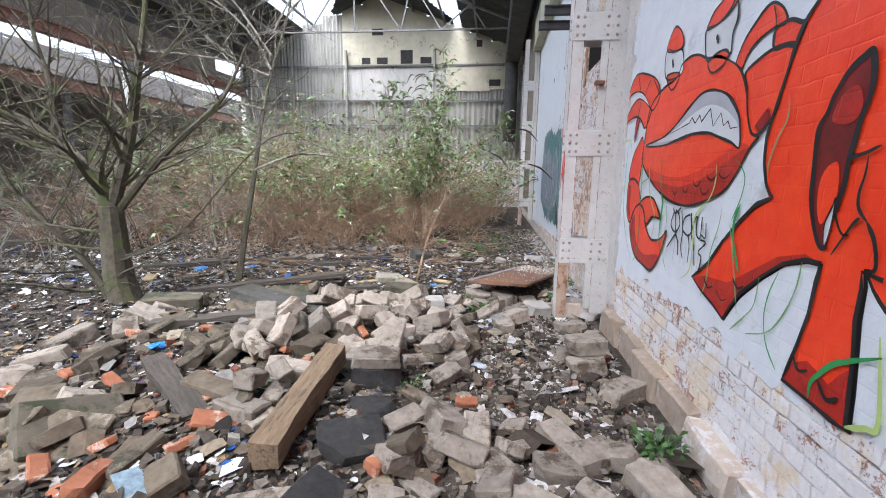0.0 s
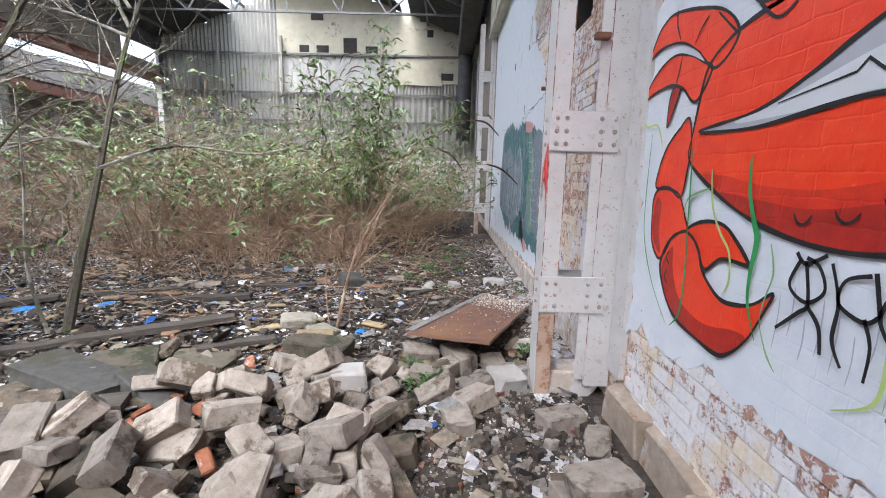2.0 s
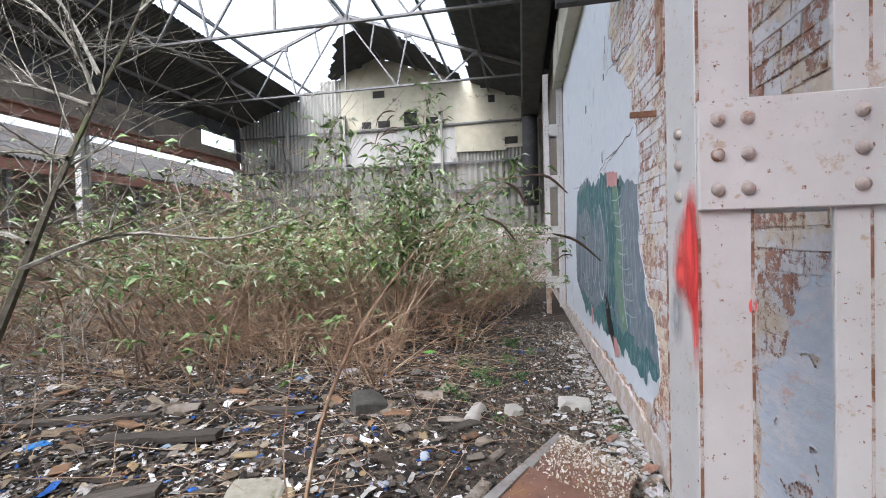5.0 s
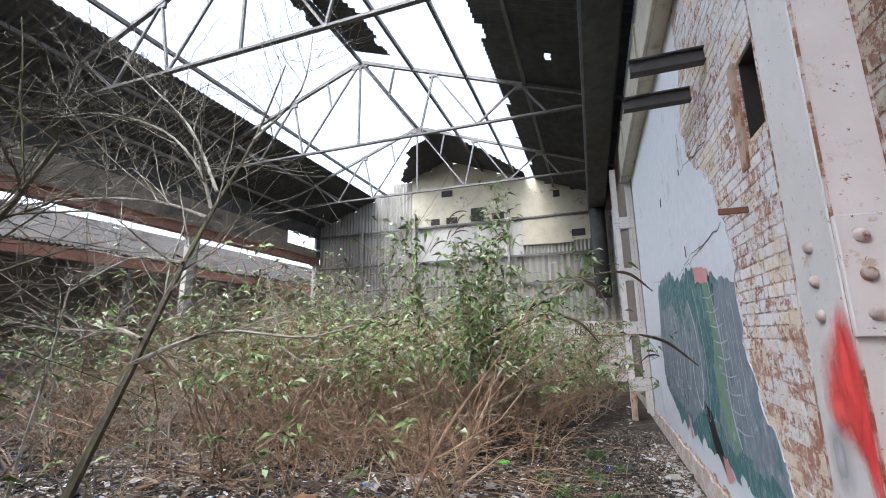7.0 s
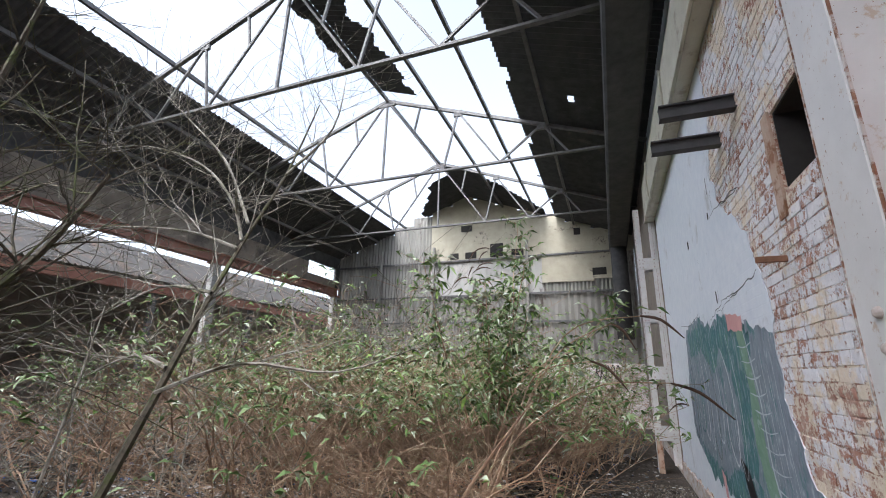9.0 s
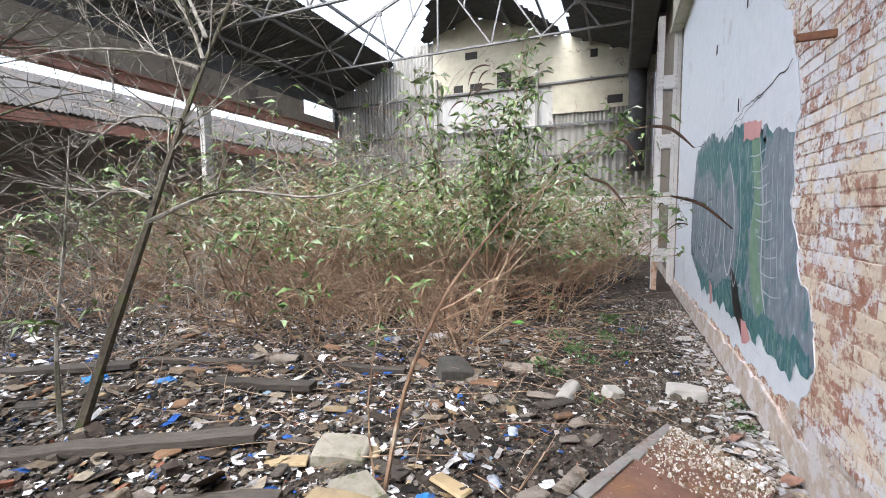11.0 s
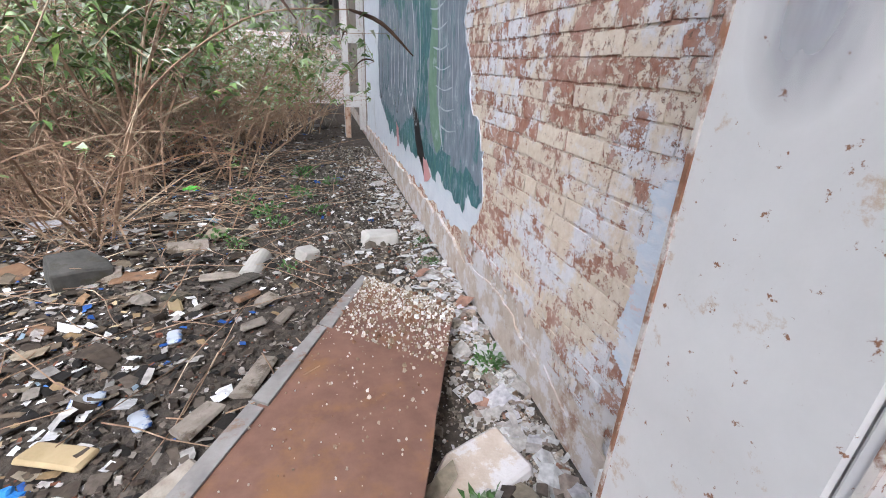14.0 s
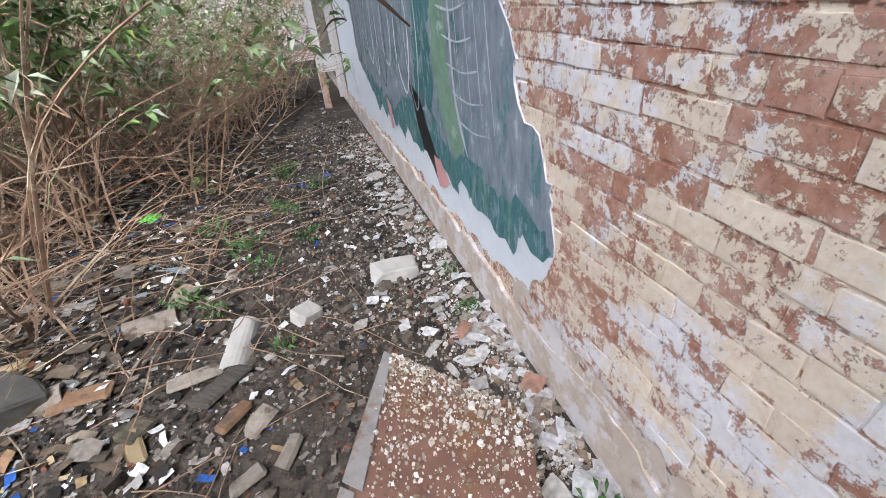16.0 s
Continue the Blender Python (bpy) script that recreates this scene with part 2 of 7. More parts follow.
def brick_mat(name, pick, bare=0.49, lime=0.49):
    """Cream and white limewash scaling off red brick; pick gives each brick its own wear."""
    m = bpy.data.materials.new(name)
    m.use_nodes = True
    t, n = m.node_tree, m.node_tree.nodes
    b = n["Principled BSDF"]
    b.inputs["Roughness"].default_value = 0.85
    geo = n.new("ShaderNodeNewGeometry")
    src = geo.outputs["Position"]

    def nz(s, d, r, k=0.0):
        mp = n.new("ShaderNodeMapping")
        mp.inputs["Location"].default_value = (k, k, k)
        t.links.new(src, mp.inputs[0])
        x = n.new("ShaderNodeTexNoise")
        x.inputs["Scale"].default_value, x.inputs["Detail"].default_value, x.inputs["Roughness"].default_value = s, d, r
        t.links.new(mp.outputs[0], x.inputs["Vector"])
        return x.outputs["Fac"]

    def ramp(f, lo, hi, a=0.0, c=1.0):
        r = n.new("ShaderNodeMapRange")
        for i, v in enumerate((lo, hi, a, c)):
            r.inputs[i + 1].default_value = v
        t.links.new(f, r.inputs[0])
        return r.outputs[0]

    def mix(f, a, c):
        x = n.new("ShaderNodeMix")
        x.data_type = "RGBA"
        t.links.new(f, x.inputs[0])
        for sock, v in ((x.inputs[6], a), (x.inputs[7], c)):
            if isinstance(v, tuple):
                sock.default_value = (*v, 1)
            else:
                t.links.new(v, sock)
        return x.outputs[2]

    def add(a, c):
        x = n.new("ShaderNodeMath")
        t.links.new(a, x.inputs[0])
        t.links.new(c, x.inputs[1])
        return x.outputs[0]

    fine = nz(38, 5, 0.7)
    cream = mix(ramp(fine, 0.3, 0.7), (0.66, 0.53, 0.40), (0.80, 0.70, 0.575))
    white = mix(ramp(fine, 0.3, 0.7), (0.68, 0.65, 0.66), (0.82, 0.79, 0.79))
    paint = mix(ramp(nz(2.6, 7, 0.72, 4.0), lime, lime + 0.07), cream, white)
    brick = mix(ramp(nz(22, 5, 0.7, 9.0), 0.32, 0.68), (0.30, 0.125, 0.08), (0.47, 0.25, 0.17))
    pink = mix(ramp(nz(6, 5, 0.7, 2.0), 0.45, 0.62), brick, (0.52, 0.33, 0.26))
    wear = add(add(nz(17, 9, 0.8), ramp(nz(60, 6, 0.8, 3.0), 0.3, 0.7, -0.09, 0.09)), ramp(nz(1.4, 3, 0.5, 7.0), 0.3, 0.7, -0.05, 0.06))
    if pick == "object":
        wear = add(wear, ramp(n.new("ShaderNodeObjectInfo").outputs["Random"], 0.0, 1.0, -0.07, 0.085))
    elif pick == "island":
        wear = add(wear, ramp(geo.outputs["Random Per Island"], 0.0, 1.0, -0.07, 0.085))
    lost = ramp(wear, bare + 0.045, bare + 0.065)
    col = mix(lost, paint, pink)
    pit = ramp(nz(30, 7, 0.85, 13.0), 0.61, 0.635)
    col = mix(pit, col, (0.24, 0.17, 0.125))
    t.links.new(col, b.inputs["Base Color"])
    h = add(ramp(lost, 0, 1, 1.0, 0.35), add(ramp(fine, 0, 1, 0, 0.5), ramp(pit, 0, 1, 0, -0.5)))
    bp = n.new("ShaderNodeBump")
    bp.inputs["Strength"].default_value, bp.inputs["Distance"].default_value = 0.8, 0.006
    t.links.new(h, bp.inputs["Height"])
    t.links.new(bp.outputs[0], b.inputs["Normal"])
    return m


M_BASEBRICK = brick_mat("whitewashed_base_brick", "island", 0.56, 0.40)
M_BRICK, M_BRICKJOIN, M_MORTAR = brick_mat("scaling_brick", "object"), brick_mat("scaling_brickwork", "island", 0.53, 0.43), brick_mat("limewashed_joint", "", 0.455)

# ---- ground ----
def build_ground():
    xs = [-400, -120, -50, -26] + [-20 + 0.25 * i for i in range(92)] + [8, 40, 120, 400]
    ys = [-400, -120, -40, -14] + [-9 + 0.25 * i for i in range(120)] + [26, 60, 150, 400]
    me = bpy.data.meshes.new("ground")
    vs = [(x, y, hill(x, y) if -20 <= x <= 3 and -9 <= y <= 22 else 0.0) for y in ys for x in xs]
    w = len(xs)
    fs = [(j * w + i, j * w + i + 1, (j + 1) * w + i + 1, (j + 1) * w + i) for j in range(len(ys) - 1) for i in range(w - 1)]
    me.from_pydata(vs, [], fs)
    me.materials.append(M_GROUND)
    me.polygons.foreach_set("use_smooth", [True] * len(fs))
    tagged(new("ground", me), "dark damp soil strewn with trodden litter and crumbs", "ground", kind="structure")


build_ground()

# ---- right wall ----
WX = 2.0
RIDGE_X, RIDGE_Z, EAVE_Z, GABLE_Y, LEFT_X = -4.5, 9.2, 6.75, 21.6, -11.0


def build_wall():
    bm = bmesh.new()
    # core, with a window opening
    y0, y1, z0, z1 = 7.0, 7.86, 2.86, 3.40
    for a in ((-8, y0, -0.3, 7.0), (y1, GABLE_Y, -0.3, 7.0), (y0, y1, -0.3, z0), (y0, y1, z1, 7.0)):
        box(bm, WX + 0.013, WX + 0.36, a[0], a[1], a[2], a[3])
    w = link("wall_right", bm, M_MORTAR)
    return tagged(w, "old brick wall with peeling pale paint", "wall", kind="structure")


wall_right = build_wall()


def build_column(y, x0=1.49, top=6.3, first=0.63, pitch=1.055):
    col = empty("steel_column", (x0, y, 0))
    tagged(col, "white-painted riveted lattice steel column, rusting at its foot", "column", "columns along the wall")
    part("outer_flange", boxm(0, 0.012, 0.002, 0.20, 0.0, top, bevel=0.003), M_STEEL, col)
    part("outer_leg", boxm(0, 0.107, -0.012, 0.0, 0.62, top, bevel=0.002), M_STEEL, col)
    part("outer_foot", boxm(0.003, 0.10, -0.014, 0.0, -0.1, 0.62, bevel=0.002), M_RUSTPALE, col, "rust-stained bare foot")
    part("inner_leg", boxm(0.268, 0.335, -0.012, 0.0, 0.15, top, bevel=0.002), M_STEEL, col)
    part("inner_panel", boxm(0.338, 0.505, -0.009, 0.006, 0.1, top), M_STEEL, col)
    for sx, sy in ((-0.002, -0.0145), (0.106, -0.0135), (-0.0025, 0.197), (0.333, -0.0135)):
        part("rust_seam", boxm(sx - 0.0005, sx + 0.005, sy - 0.0005, sy + 0.005, 0.3, top), M_SEAM, col, "rusty seam along the edge")
    z = first
    while z < top - 0.3:
        p = part("batten_plate", boxm(-0.004, 0.425, -0.026, -0.0125, z, z + 0.245, bevel=0.003), M_STEEL, col)
        for rx, rz in [(a, b) for a in (0.035, 0.095, 0.31, 0.395) for b in (0.045, 0.122, 0.2)]:
            bm = bmesh.new()
            bmesh.ops.create_uvsphere(bm, u_segments=8, v_segments=5, radius=0.015)
            bmesh.ops.translate(bm, verts=bm.verts, vec=(rx, -0.026, z + rz))
            part("rivet", bm, M_RIVET, p, smooth=True)
        for rz in (0.045, 0.122, 0.2):
            bm = bmesh.new()
            bmesh.ops.create_uvsphere(bm, u_segments=8, v_segments=5, radius=0.015)
            bmesh.ops.translate(bm, verts=bm.verts, vec=(0.0, 0.1, z + rz))
            part("rivet", bm, M_RIVET, p, smooth=True)
        part("back_batten", boxm(0.0, 0.385, 0.2005, 0.212, z, z + 0.245), M_STEEL, col)
        z += pitch
    return col


near_column = build_column(5.962)
part("bracket", boxm(0.22, 0.31, -0.075, -0.012, 2.34, 2.375, bevel=0.006), M_RUST, near_column, "small rusty bracket")
far_column = build_column(14.43, x0=1.60, first=0.565, pitch=1.10, top=5.2)


beam_top = tagged(empty("wall_beam", (1.83, 6.2, 4.89)), "long cream-painted beam along the top of the wall", "beam", kind="structure")
part("beam_body", boxm(0, 0.17, 0, 8.3, 0, 0.83, bevel=0.012), M_CREAMBEAM, beam_top)
part("lower_angle", boxm(-0.03, 0.0, 0, 8.3, 0.0, 0.05, bevel=0.004), M_CREAMBEAM, beam_top)
for y in (1.4, 4.2, 7.0):
    part("stiffener", boxm(-0.025, 0.0, y, y + 0.05, 0.052, 0.83), M_CREAMBEAM, beam_top)

# ---- gable wall ----
def slope_z(x):
    return RIDGE_Z - (RIDGE_Z - EAVE_Z) * abs(x - RIDGE_X) / (WX - RIDGE_X)


def build_gable():
    g = tagged(link("wall_gable", boxm(LEFT_X - 0.2, WX + 0.36, GABLE_Y, GABLE_Y + 0.3, -0.3, 2.1), M_MORTAR), "gable end with whitewashed brick below and corrugated cladding above", "wall", kind="structure")
    x, k = LEFT_X, 0
    while x < WX:
        w = min(0.99, WX - x)
        for z0, z1 in ((2.05, 4.80), (4.72, 6.30), (6.22, slope_z(x + w / 2) + 0.1)):
            mid = -6.0 < x + 0.4 < -1.9
            right = x + 0.4 > -1.9
            dz = 0.02 * random.random()
            if z1 - z0 < 0.1:
                continue
            if (z0 > 6 and x > -6.3) or (right and z0 > 4.7 and x < 1.0):
                low = z0 if z0 > 6 else 5.1 + 0.12 * random.random()
                if z0 < 6:
                    part("cladding_sheet", corrugated(bmesh.new(), (x, GABLE_Y + 0.06, z0 - 0.05), (1, 0, 0), (0, 0, 1), w, 0.6, 0.13, 0.03), M_CLAD, g)
                part("cream_panel", boxm(x + 0.01, x + w, GABLE_Y - 0.02 - dz, GABLE_Y, low, z1 - 0.02 * random.random(), bevel=0.004), M_CREAM, g)
            elif mid and z0 > 4.7:
                part("flat_sheet", corrugated(bmesh.new(), (x, GABLE_Y + 0.02 + dz, z0), (1, 0, 0), (0, 0, 1), w, z1 - z0, 0.32, 0.012), M_PALE, g)
            else:
                part("cladding_sheet", corrugated(bmesh.new(), (x, GABLE_Y + 0.05 + dz, z0 - dz), (1, 0, 0), (0, 0, 1), w, z1 - z0, 0.16 if not right else 0.22, 0.03), M_CLAD, g)
        x += 0.96
        k += 1
    for z in (3.6, 4.70, 6.22):
        part("rail", boxm(LEFT_X, WX - 0.8, GABLE_Y - 0.10, GABLE_Y - 0.045, z, z + 0.07), M_TRUSS, g)
    for x in (-8.6, -6.0, -1.95):
        part("post", boxm(x - 0.045, x + 0.045, GABLE_Y - 0.24, GABLE_Y - 0.10, 0, 6.9), M_CLAD, g)
    # no real openings: thin dark patches paint the shade of the broken gaps
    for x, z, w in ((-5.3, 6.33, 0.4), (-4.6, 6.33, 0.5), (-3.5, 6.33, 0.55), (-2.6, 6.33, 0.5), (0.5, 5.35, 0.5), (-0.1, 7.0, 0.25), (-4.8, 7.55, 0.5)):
        part("broken_gap", boxm(x, x + w, GABLE_Y - 0.046, GABLE_Y - 0.042, z, z + 0.28 + 0.3 * (w > 0.5)), M_SHADOW, g, "near-black patch painted as the shade where a panel is broken away")
    return g


wall_gable = build_gable()
tagged(link("downpipe", tube(bmesh.new(), [Vector((1.45, 20.9, 2.9)), Vector((1.45, 20.9, 7.0))], [0.28, 0.28], 10), M_DARKROOF, smooth=True), "wide black sooty downpipe in the gable corner", "pipe", kind="structure")
tagged(link("valley_gutter", boxm(1.15, 1.75, -8, 21.2, 6.15, 6.72, bevel=0.04), M_DARKROOF), "black sooty box gutter along the eaves", "gutter", kind="structure")


# ---- roof ----
def build_truss(y):
    t = tagged(empty("roof_truss", (0, y, 0)), "riveted steel roof truss of thin weathered bars", "roof truss", "trusses under the roof")
    apex = Vector((RIDGE_X, 0, RIDGE_Z - 0.1))
    foot = EAVE_Z - 0.1
    base = Vector((RIDGE_X, 0, foot))
    part("bottom_chord", bar(bmesh.new(), (LEFT_X, 0, foot), (WX - 0.3, 0, foot), 0.08, 0.05), M_TRUSS, t)
    part("king_post", bar(bmesh.new(), apex, base, 0.05, 0.05), M_TRUSS, t)
    for ex in (LEFT_X, WX):
        end = Vector((ex, 0, foot))
        part("top_chord", bar(bmesh.new(), apex, end, 0.08, 0.08), M_TRUSS, t)
        for a, b in ((0.33, 0.27), (0.33, 0.5), (0.66, 0.5), (0.66, 0.75), (0.0, 0.27), (0.16, 0.13)):
            part("web_bar", bar(bmesh.new(), apex.lerp(end, a), base.lerp(end, b) if a != 0.16 else apex.lerp(base.lerp(end, 0.27), 0.5), 0.045, 0.045), M_TRUSS, t)
        for a in (0.02, 0.33, 0.66):
            p = apex.lerp(end, a)
            part("gusset", boxm(p.x - 0.12, p.x + 0.12, -0.03, 0.03, p.z - 0.14, p.z + 0.04, bevel=0.01), M_TRUSS, t)
    return t


truss = build_truss(18.1)
for k in range(1, 7):
    copy_thing(truss, pose(0, 18.1 - 4.05 * k, 0))


def build_roof():
    roof = tagged(empty("roof"), "dark sooty corrugated roof, stripped open along the ridge", "roof", kind="structure")
    L = GABLE_Y + 8.2
    up_r = Vector((RIDGE_X - WX, 0, RIDGE_Z - EAVE_Z))

    def ragged(amount, seed, top):
        return lambda u, v: v > top - amount * max(0, noise.noise(Vector((u * 1.1, seed, 0)))) - 0.05 * noise.noise(Vector((u * 7, seed, 3)))
    worn_edge = ragged(0.3, 2.0, 3.1)

    def holed(u, v):
        return worn_edge(u, v) or abs(u - 21.02) < 0.11 and abs(v - 1.62) < 0.08

    part("roof_slope", corrugated(bmesh.new(), (WX + 0.1, -8, EAVE_Z), (0, 1, 0), up_r, L, 3.2, 0.15, 0.025, 24, holed), M_DARKROOF, roof)
    up_l = Vector((RIDGE_X - LEFT_X, 0, RIDGE_Z - EAVE_Z))
    part("roof_slope", corrugated(bmesh.new(), (LEFT_X - 0.1, -8, EAVE_Z), (0, 1, 0), up_l, L, 3.4, 0.15, 0.025, 24, ragged(0.25, 9.0, 3.3)), M_DARKROOF, roof)
    # sheets left standing at the ridge: over the gable, and a torn strip in mid roof
    rz = Vector((RIDGE_X, 0, RIDGE_Z))
    for nm, y0, ln, side, reach, sd in (("gable_remnant", 18.2, 3.5, 1, 3.6, 1.0), ("gable_remnant", 19.2, 2.5, -1, 2.2, 5.0), ("torn_strip", 7.5, 6.2, 1, 1.15, 7.0), ("torn_strip", 8.5, 4.0, -1, 0.4, 8.0)):
        d = Vector(((WX if side > 0 else LEFT_X) - RIDGE_X, 0, EAVE_Z - RIDGE_Z))
        grow = (lambda u, v, ln=ln, reach=reach, sd=sd: v > reach * (0.35 + 0.65 * min(1, u / ln * 1.3)) + 0.35 * noise.noise(Vector((u * 2.2, sd, 0))))
        part(nm, corrugated(bmesh.new(), (RIDGE_X, y0, RIDGE_Z + 0.02), (0, 1, 0), d, ln, reach, 0.15, 0.025, 24, grow), M_DARKROOF, roof)
    for f in (0.0, 0.24, 0.46, 0.68, 0.9):
        for ex in (LEFT_X, WX):
            x = RIDGE_X + (ex - RIDGE_X) * f
            if (f == 0 and ex == WX) or f == 0.24 and ex == LEFT_X:
                continue
            part("purlin", boxm(x - 0.035, x + 0.035, -8, GABLE_Y, slope_z(x) - 0.12, slope_z(x) - 0.03), M_TRUSS, roof)
    return roof


roof = build_roof()

# ---- left arcade ----
def build_arcade():
    g = tagged(empty("arcade_girder", (LEFT_X, 0, 4.95)), "red-oxide steel girder with brown panels above", "girder", kind="structure")
    part("top_flange", boxm(-0.15, 0.15, -8, GABLE_Y, 0.3, 0.33), M_GIRDER, g)
    part("bottom_flange", boxm(-0.15, 0.15, -8, GABLE_Y, 0.0, 0.03), M_GIRDER, g)
    part("web", boxm(-0.02, 0.02, -8, GABLE_Y, 0.03, 0.3), M_GIRDER, g)
    y = -8.0
    while y < 19.2:
        part("panel", boxm(-0.06, 0.06, y, min(y + 1.79, 19.3), 0.34, 1.16, bevel=0.006), M_CONC, g)
        part("upper_panel", boxm(-0.05, 0.05, y, min(y + 1.79, 19.3), 1.165, 1.8), M_DARKROOF, g)
        y += 1.8
    part("upper_panel", boxm(-0.05, 0.05, 19.3, GABLE_Y, 1.26, 1.8), M_DARKROOF, g)
    part("end_panel", boxm(-0.06, 0.06, 21.3, GABLE_Y, 0.34, 1.25), M_DARKROOF, g)
    part("sill_panel", boxm(-0.06, 0.06, 19.3, 21.3, 0.34, 0.68), M_CONC, g)
    return g


build_arcade()
for y in (-2.0, 6.4, 14.8, 21.4):
    p = tagged(empty("arcade_post", (LEFT_X, y, 0)), "grey weathered post under the girder", "post", "posts under the girder")
    part("shaft", boxm(-0.11, 0.11, -0.14, 0.14, 0, 4.9, bevel=0.01), M_PALE, p)
    part("cap_plate", boxm(-0.18, 0.18, -0.22, 0.22, 4.9, 4.948), M_GIRDER, p)


def build_neighbour():
    n = tagged(empty("neighbour_shed", (-12.5, 0, 0)), "weathered low corrugated shed roof beyond the girder", "shed", kind="structure")
    y, k = -8.0, 0
    while y < 34:
        dz = 0.03 * random.random()
        gone = lambda u, v, y=y: noise.noise(Vector((u + y, v * 0.8, 5))) > 0.48
        part("roof_sheet", corrugated(bmesh.new(), (0.1, y, 4.22 + dz), (0, 1, 0), (-5.5, 0, 2.27), 1.05, 2.05, 0.15, 0.03, 8, gone), M_OUTROOF, n)
        part("roof_sheet", corrugated(bmesh.new(), (-1.75, y, 4.96 - dz), (0, 1, 0), (-5.5, 0, 2.27), 1.05, 2.05, 0.15, 0.03, 8, gone), M_OUTROOF, n)
        part("roof_sheet", corrugated(bmesh.new(), (-3.6, y, 5.70 + dz), (0, 1, 0), (-5.5, 0, 2.27), 1.05, 2.05, 0.15, 0.03, 8, gone), M_OUTROOF, n)
        y += 1.0
    part("eaves_beam", boxm(-0.05, 0.15, -8, 34, 3.85, 4.15), M_GIRDER, n)
    for y in range(-6, 34, 4):
        part("prop", boxm(-0.08, 0.08, y - 0.08, y + 0.08, 0, 3.85), M_TRUSS, n)
    part("back_wall", boxm(-5.8, -5.5, -8, 34, -0.2, 6.3), M_CONC, n)
    part("end_wall", boxm(-5.5, 1.4, 34, 34.3, -0.2, 4.2), M_CONC, n)
    return n


build_neighbour()
tagged(link("wall_back", boxm(LEFT_X - 0.2, WX + 0.36, -8.3, -8, -0.3, 9.2), M_CONC), "plain end wall", "wall", kind="structure")

# ---- wall surfaces ----
def island_mat(name, stops, rough=0.9, bump=0.3, scale=25.0, spec=0.3):
    """A material whose colour is drawn for each loose piece from a row of colours."""
    m = bpy.data.materials.new(name)
    m.use_nodes = True
    t, n = m.node_tree, m.node_tree.nodes
    b = n["Principled BSDF"]
    b.inputs["Roughness"].default_value = rough
    b.inputs["Specular IOR Level"].default_value = spec
    g = n.new("ShaderNodeNewGeometry")
    r = n.new("ShaderNodeValToRGB")
    r.color_ramp.interpolation = "CONSTANT"
    while len(r.color_ramp.elements) < len(stops):
        r.color_ramp.elements.new(0.5)
    for e, (p, c) in zip(r.color_ramp.elements, stops):
        e.position, e.color = p, (*c, 1)
    t.links.new(g.outputs["Random Per Island"], r.inputs[0])
    co = n.new("ShaderNodeTexCoord")
    x = n.new("ShaderNodeTexNoise")
    x.inputs["Scale"].default_value, x.inputs["Detail"].default_value = scale, 5
    t.links.new(co.outputs["Object"], x.inputs["Vector"])
    hs = n.new("ShaderNodeHueSaturation")
    mr = n.new("ShaderNodeMapRange")
    mr.inputs[1].default_value, mr.inputs[2].default_value, mr.inputs[3].default_value, mr.inputs[4].default_value = 0.3, 0.7, 0.65, 1.2
    t.links.new(x.outputs["Fac"], mr.inputs[0])
    t.links.new(mr.outputs[0], hs.inputs["Value"])
    t.links.new(r.outputs[0], hs.inputs["Color"])
    t.links.new(hs.outputs[0], b.inputs["Base Color"])
    bp = n.new("ShaderNodeBump")
    bp.inputs["Strength"].default_value, bp.inputs["Distance"].default_value = bump, 0.01
    t.links.new(x.outputs["Fac"], bp.inputs["Height"])
    t.links.new(bp.outputs[0], b.inputs["Normal"])
    return m


def soft_spray(name, colour, hard=3.0):
    """Sprayed paint that thins out to nothing at the edges of its patch."""
    m = bpy.data.materials.new(name)
    m.use_nodes = True
    t, n = m.node_tree, m.node_tree.nodes
    p = n["Principled BSDF"]
    p.inputs["Base Color"].default_value, p.inputs["Roughness"].default_value = (*colour, 1), 0.6
    co = n.new("ShaderNodeTexCoord")
    mp = n.new("ShaderNodeMapping")
    mp.inputs["Location"].default_value, mp.inputs["Scale"].default_value = (0, -1, -1), (0, 2, 2)
    t.links.new(co.outputs["Generated"], mp.inputs[0])
    g = n.new("ShaderNodeTexGradient")
    g.gradient_type = "SPHERICAL"
    t.links.new(mp.outputs[0], g.inputs[0])
    nz = n.new("ShaderNodeTexNoise")
    nz.inputs["Scale"].default_value, nz.inputs["Detail"].default_value = 30, 4
    st = n.new("ShaderNodeMapping")
    st.inputs["Scale"].default_value = (1, 1.4, 0.25)
    t.links.new(co.outputs["Object"], st.inputs[0])
    t.links.new(st.outputs[0], nz.inputs["Vector"])
    a = n.new("ShaderNodeMath")
    a.operation = "MULTIPLY"
    t.links.new(g.outputs["Fac"], a.inputs[0])
    t.links.new(nz.outputs["Fac"], a.inputs[1])
    s = n.new("ShaderNodeMath")
    s.operation, s.use_clamp = "MULTIPLY", True
    s.inputs[1].default_value = hard * 2
    t.links.new(a.outputs[0], s.inputs[0])
    t.links.new(s.outputs[0], p.inputs["Alpha"])
    return m


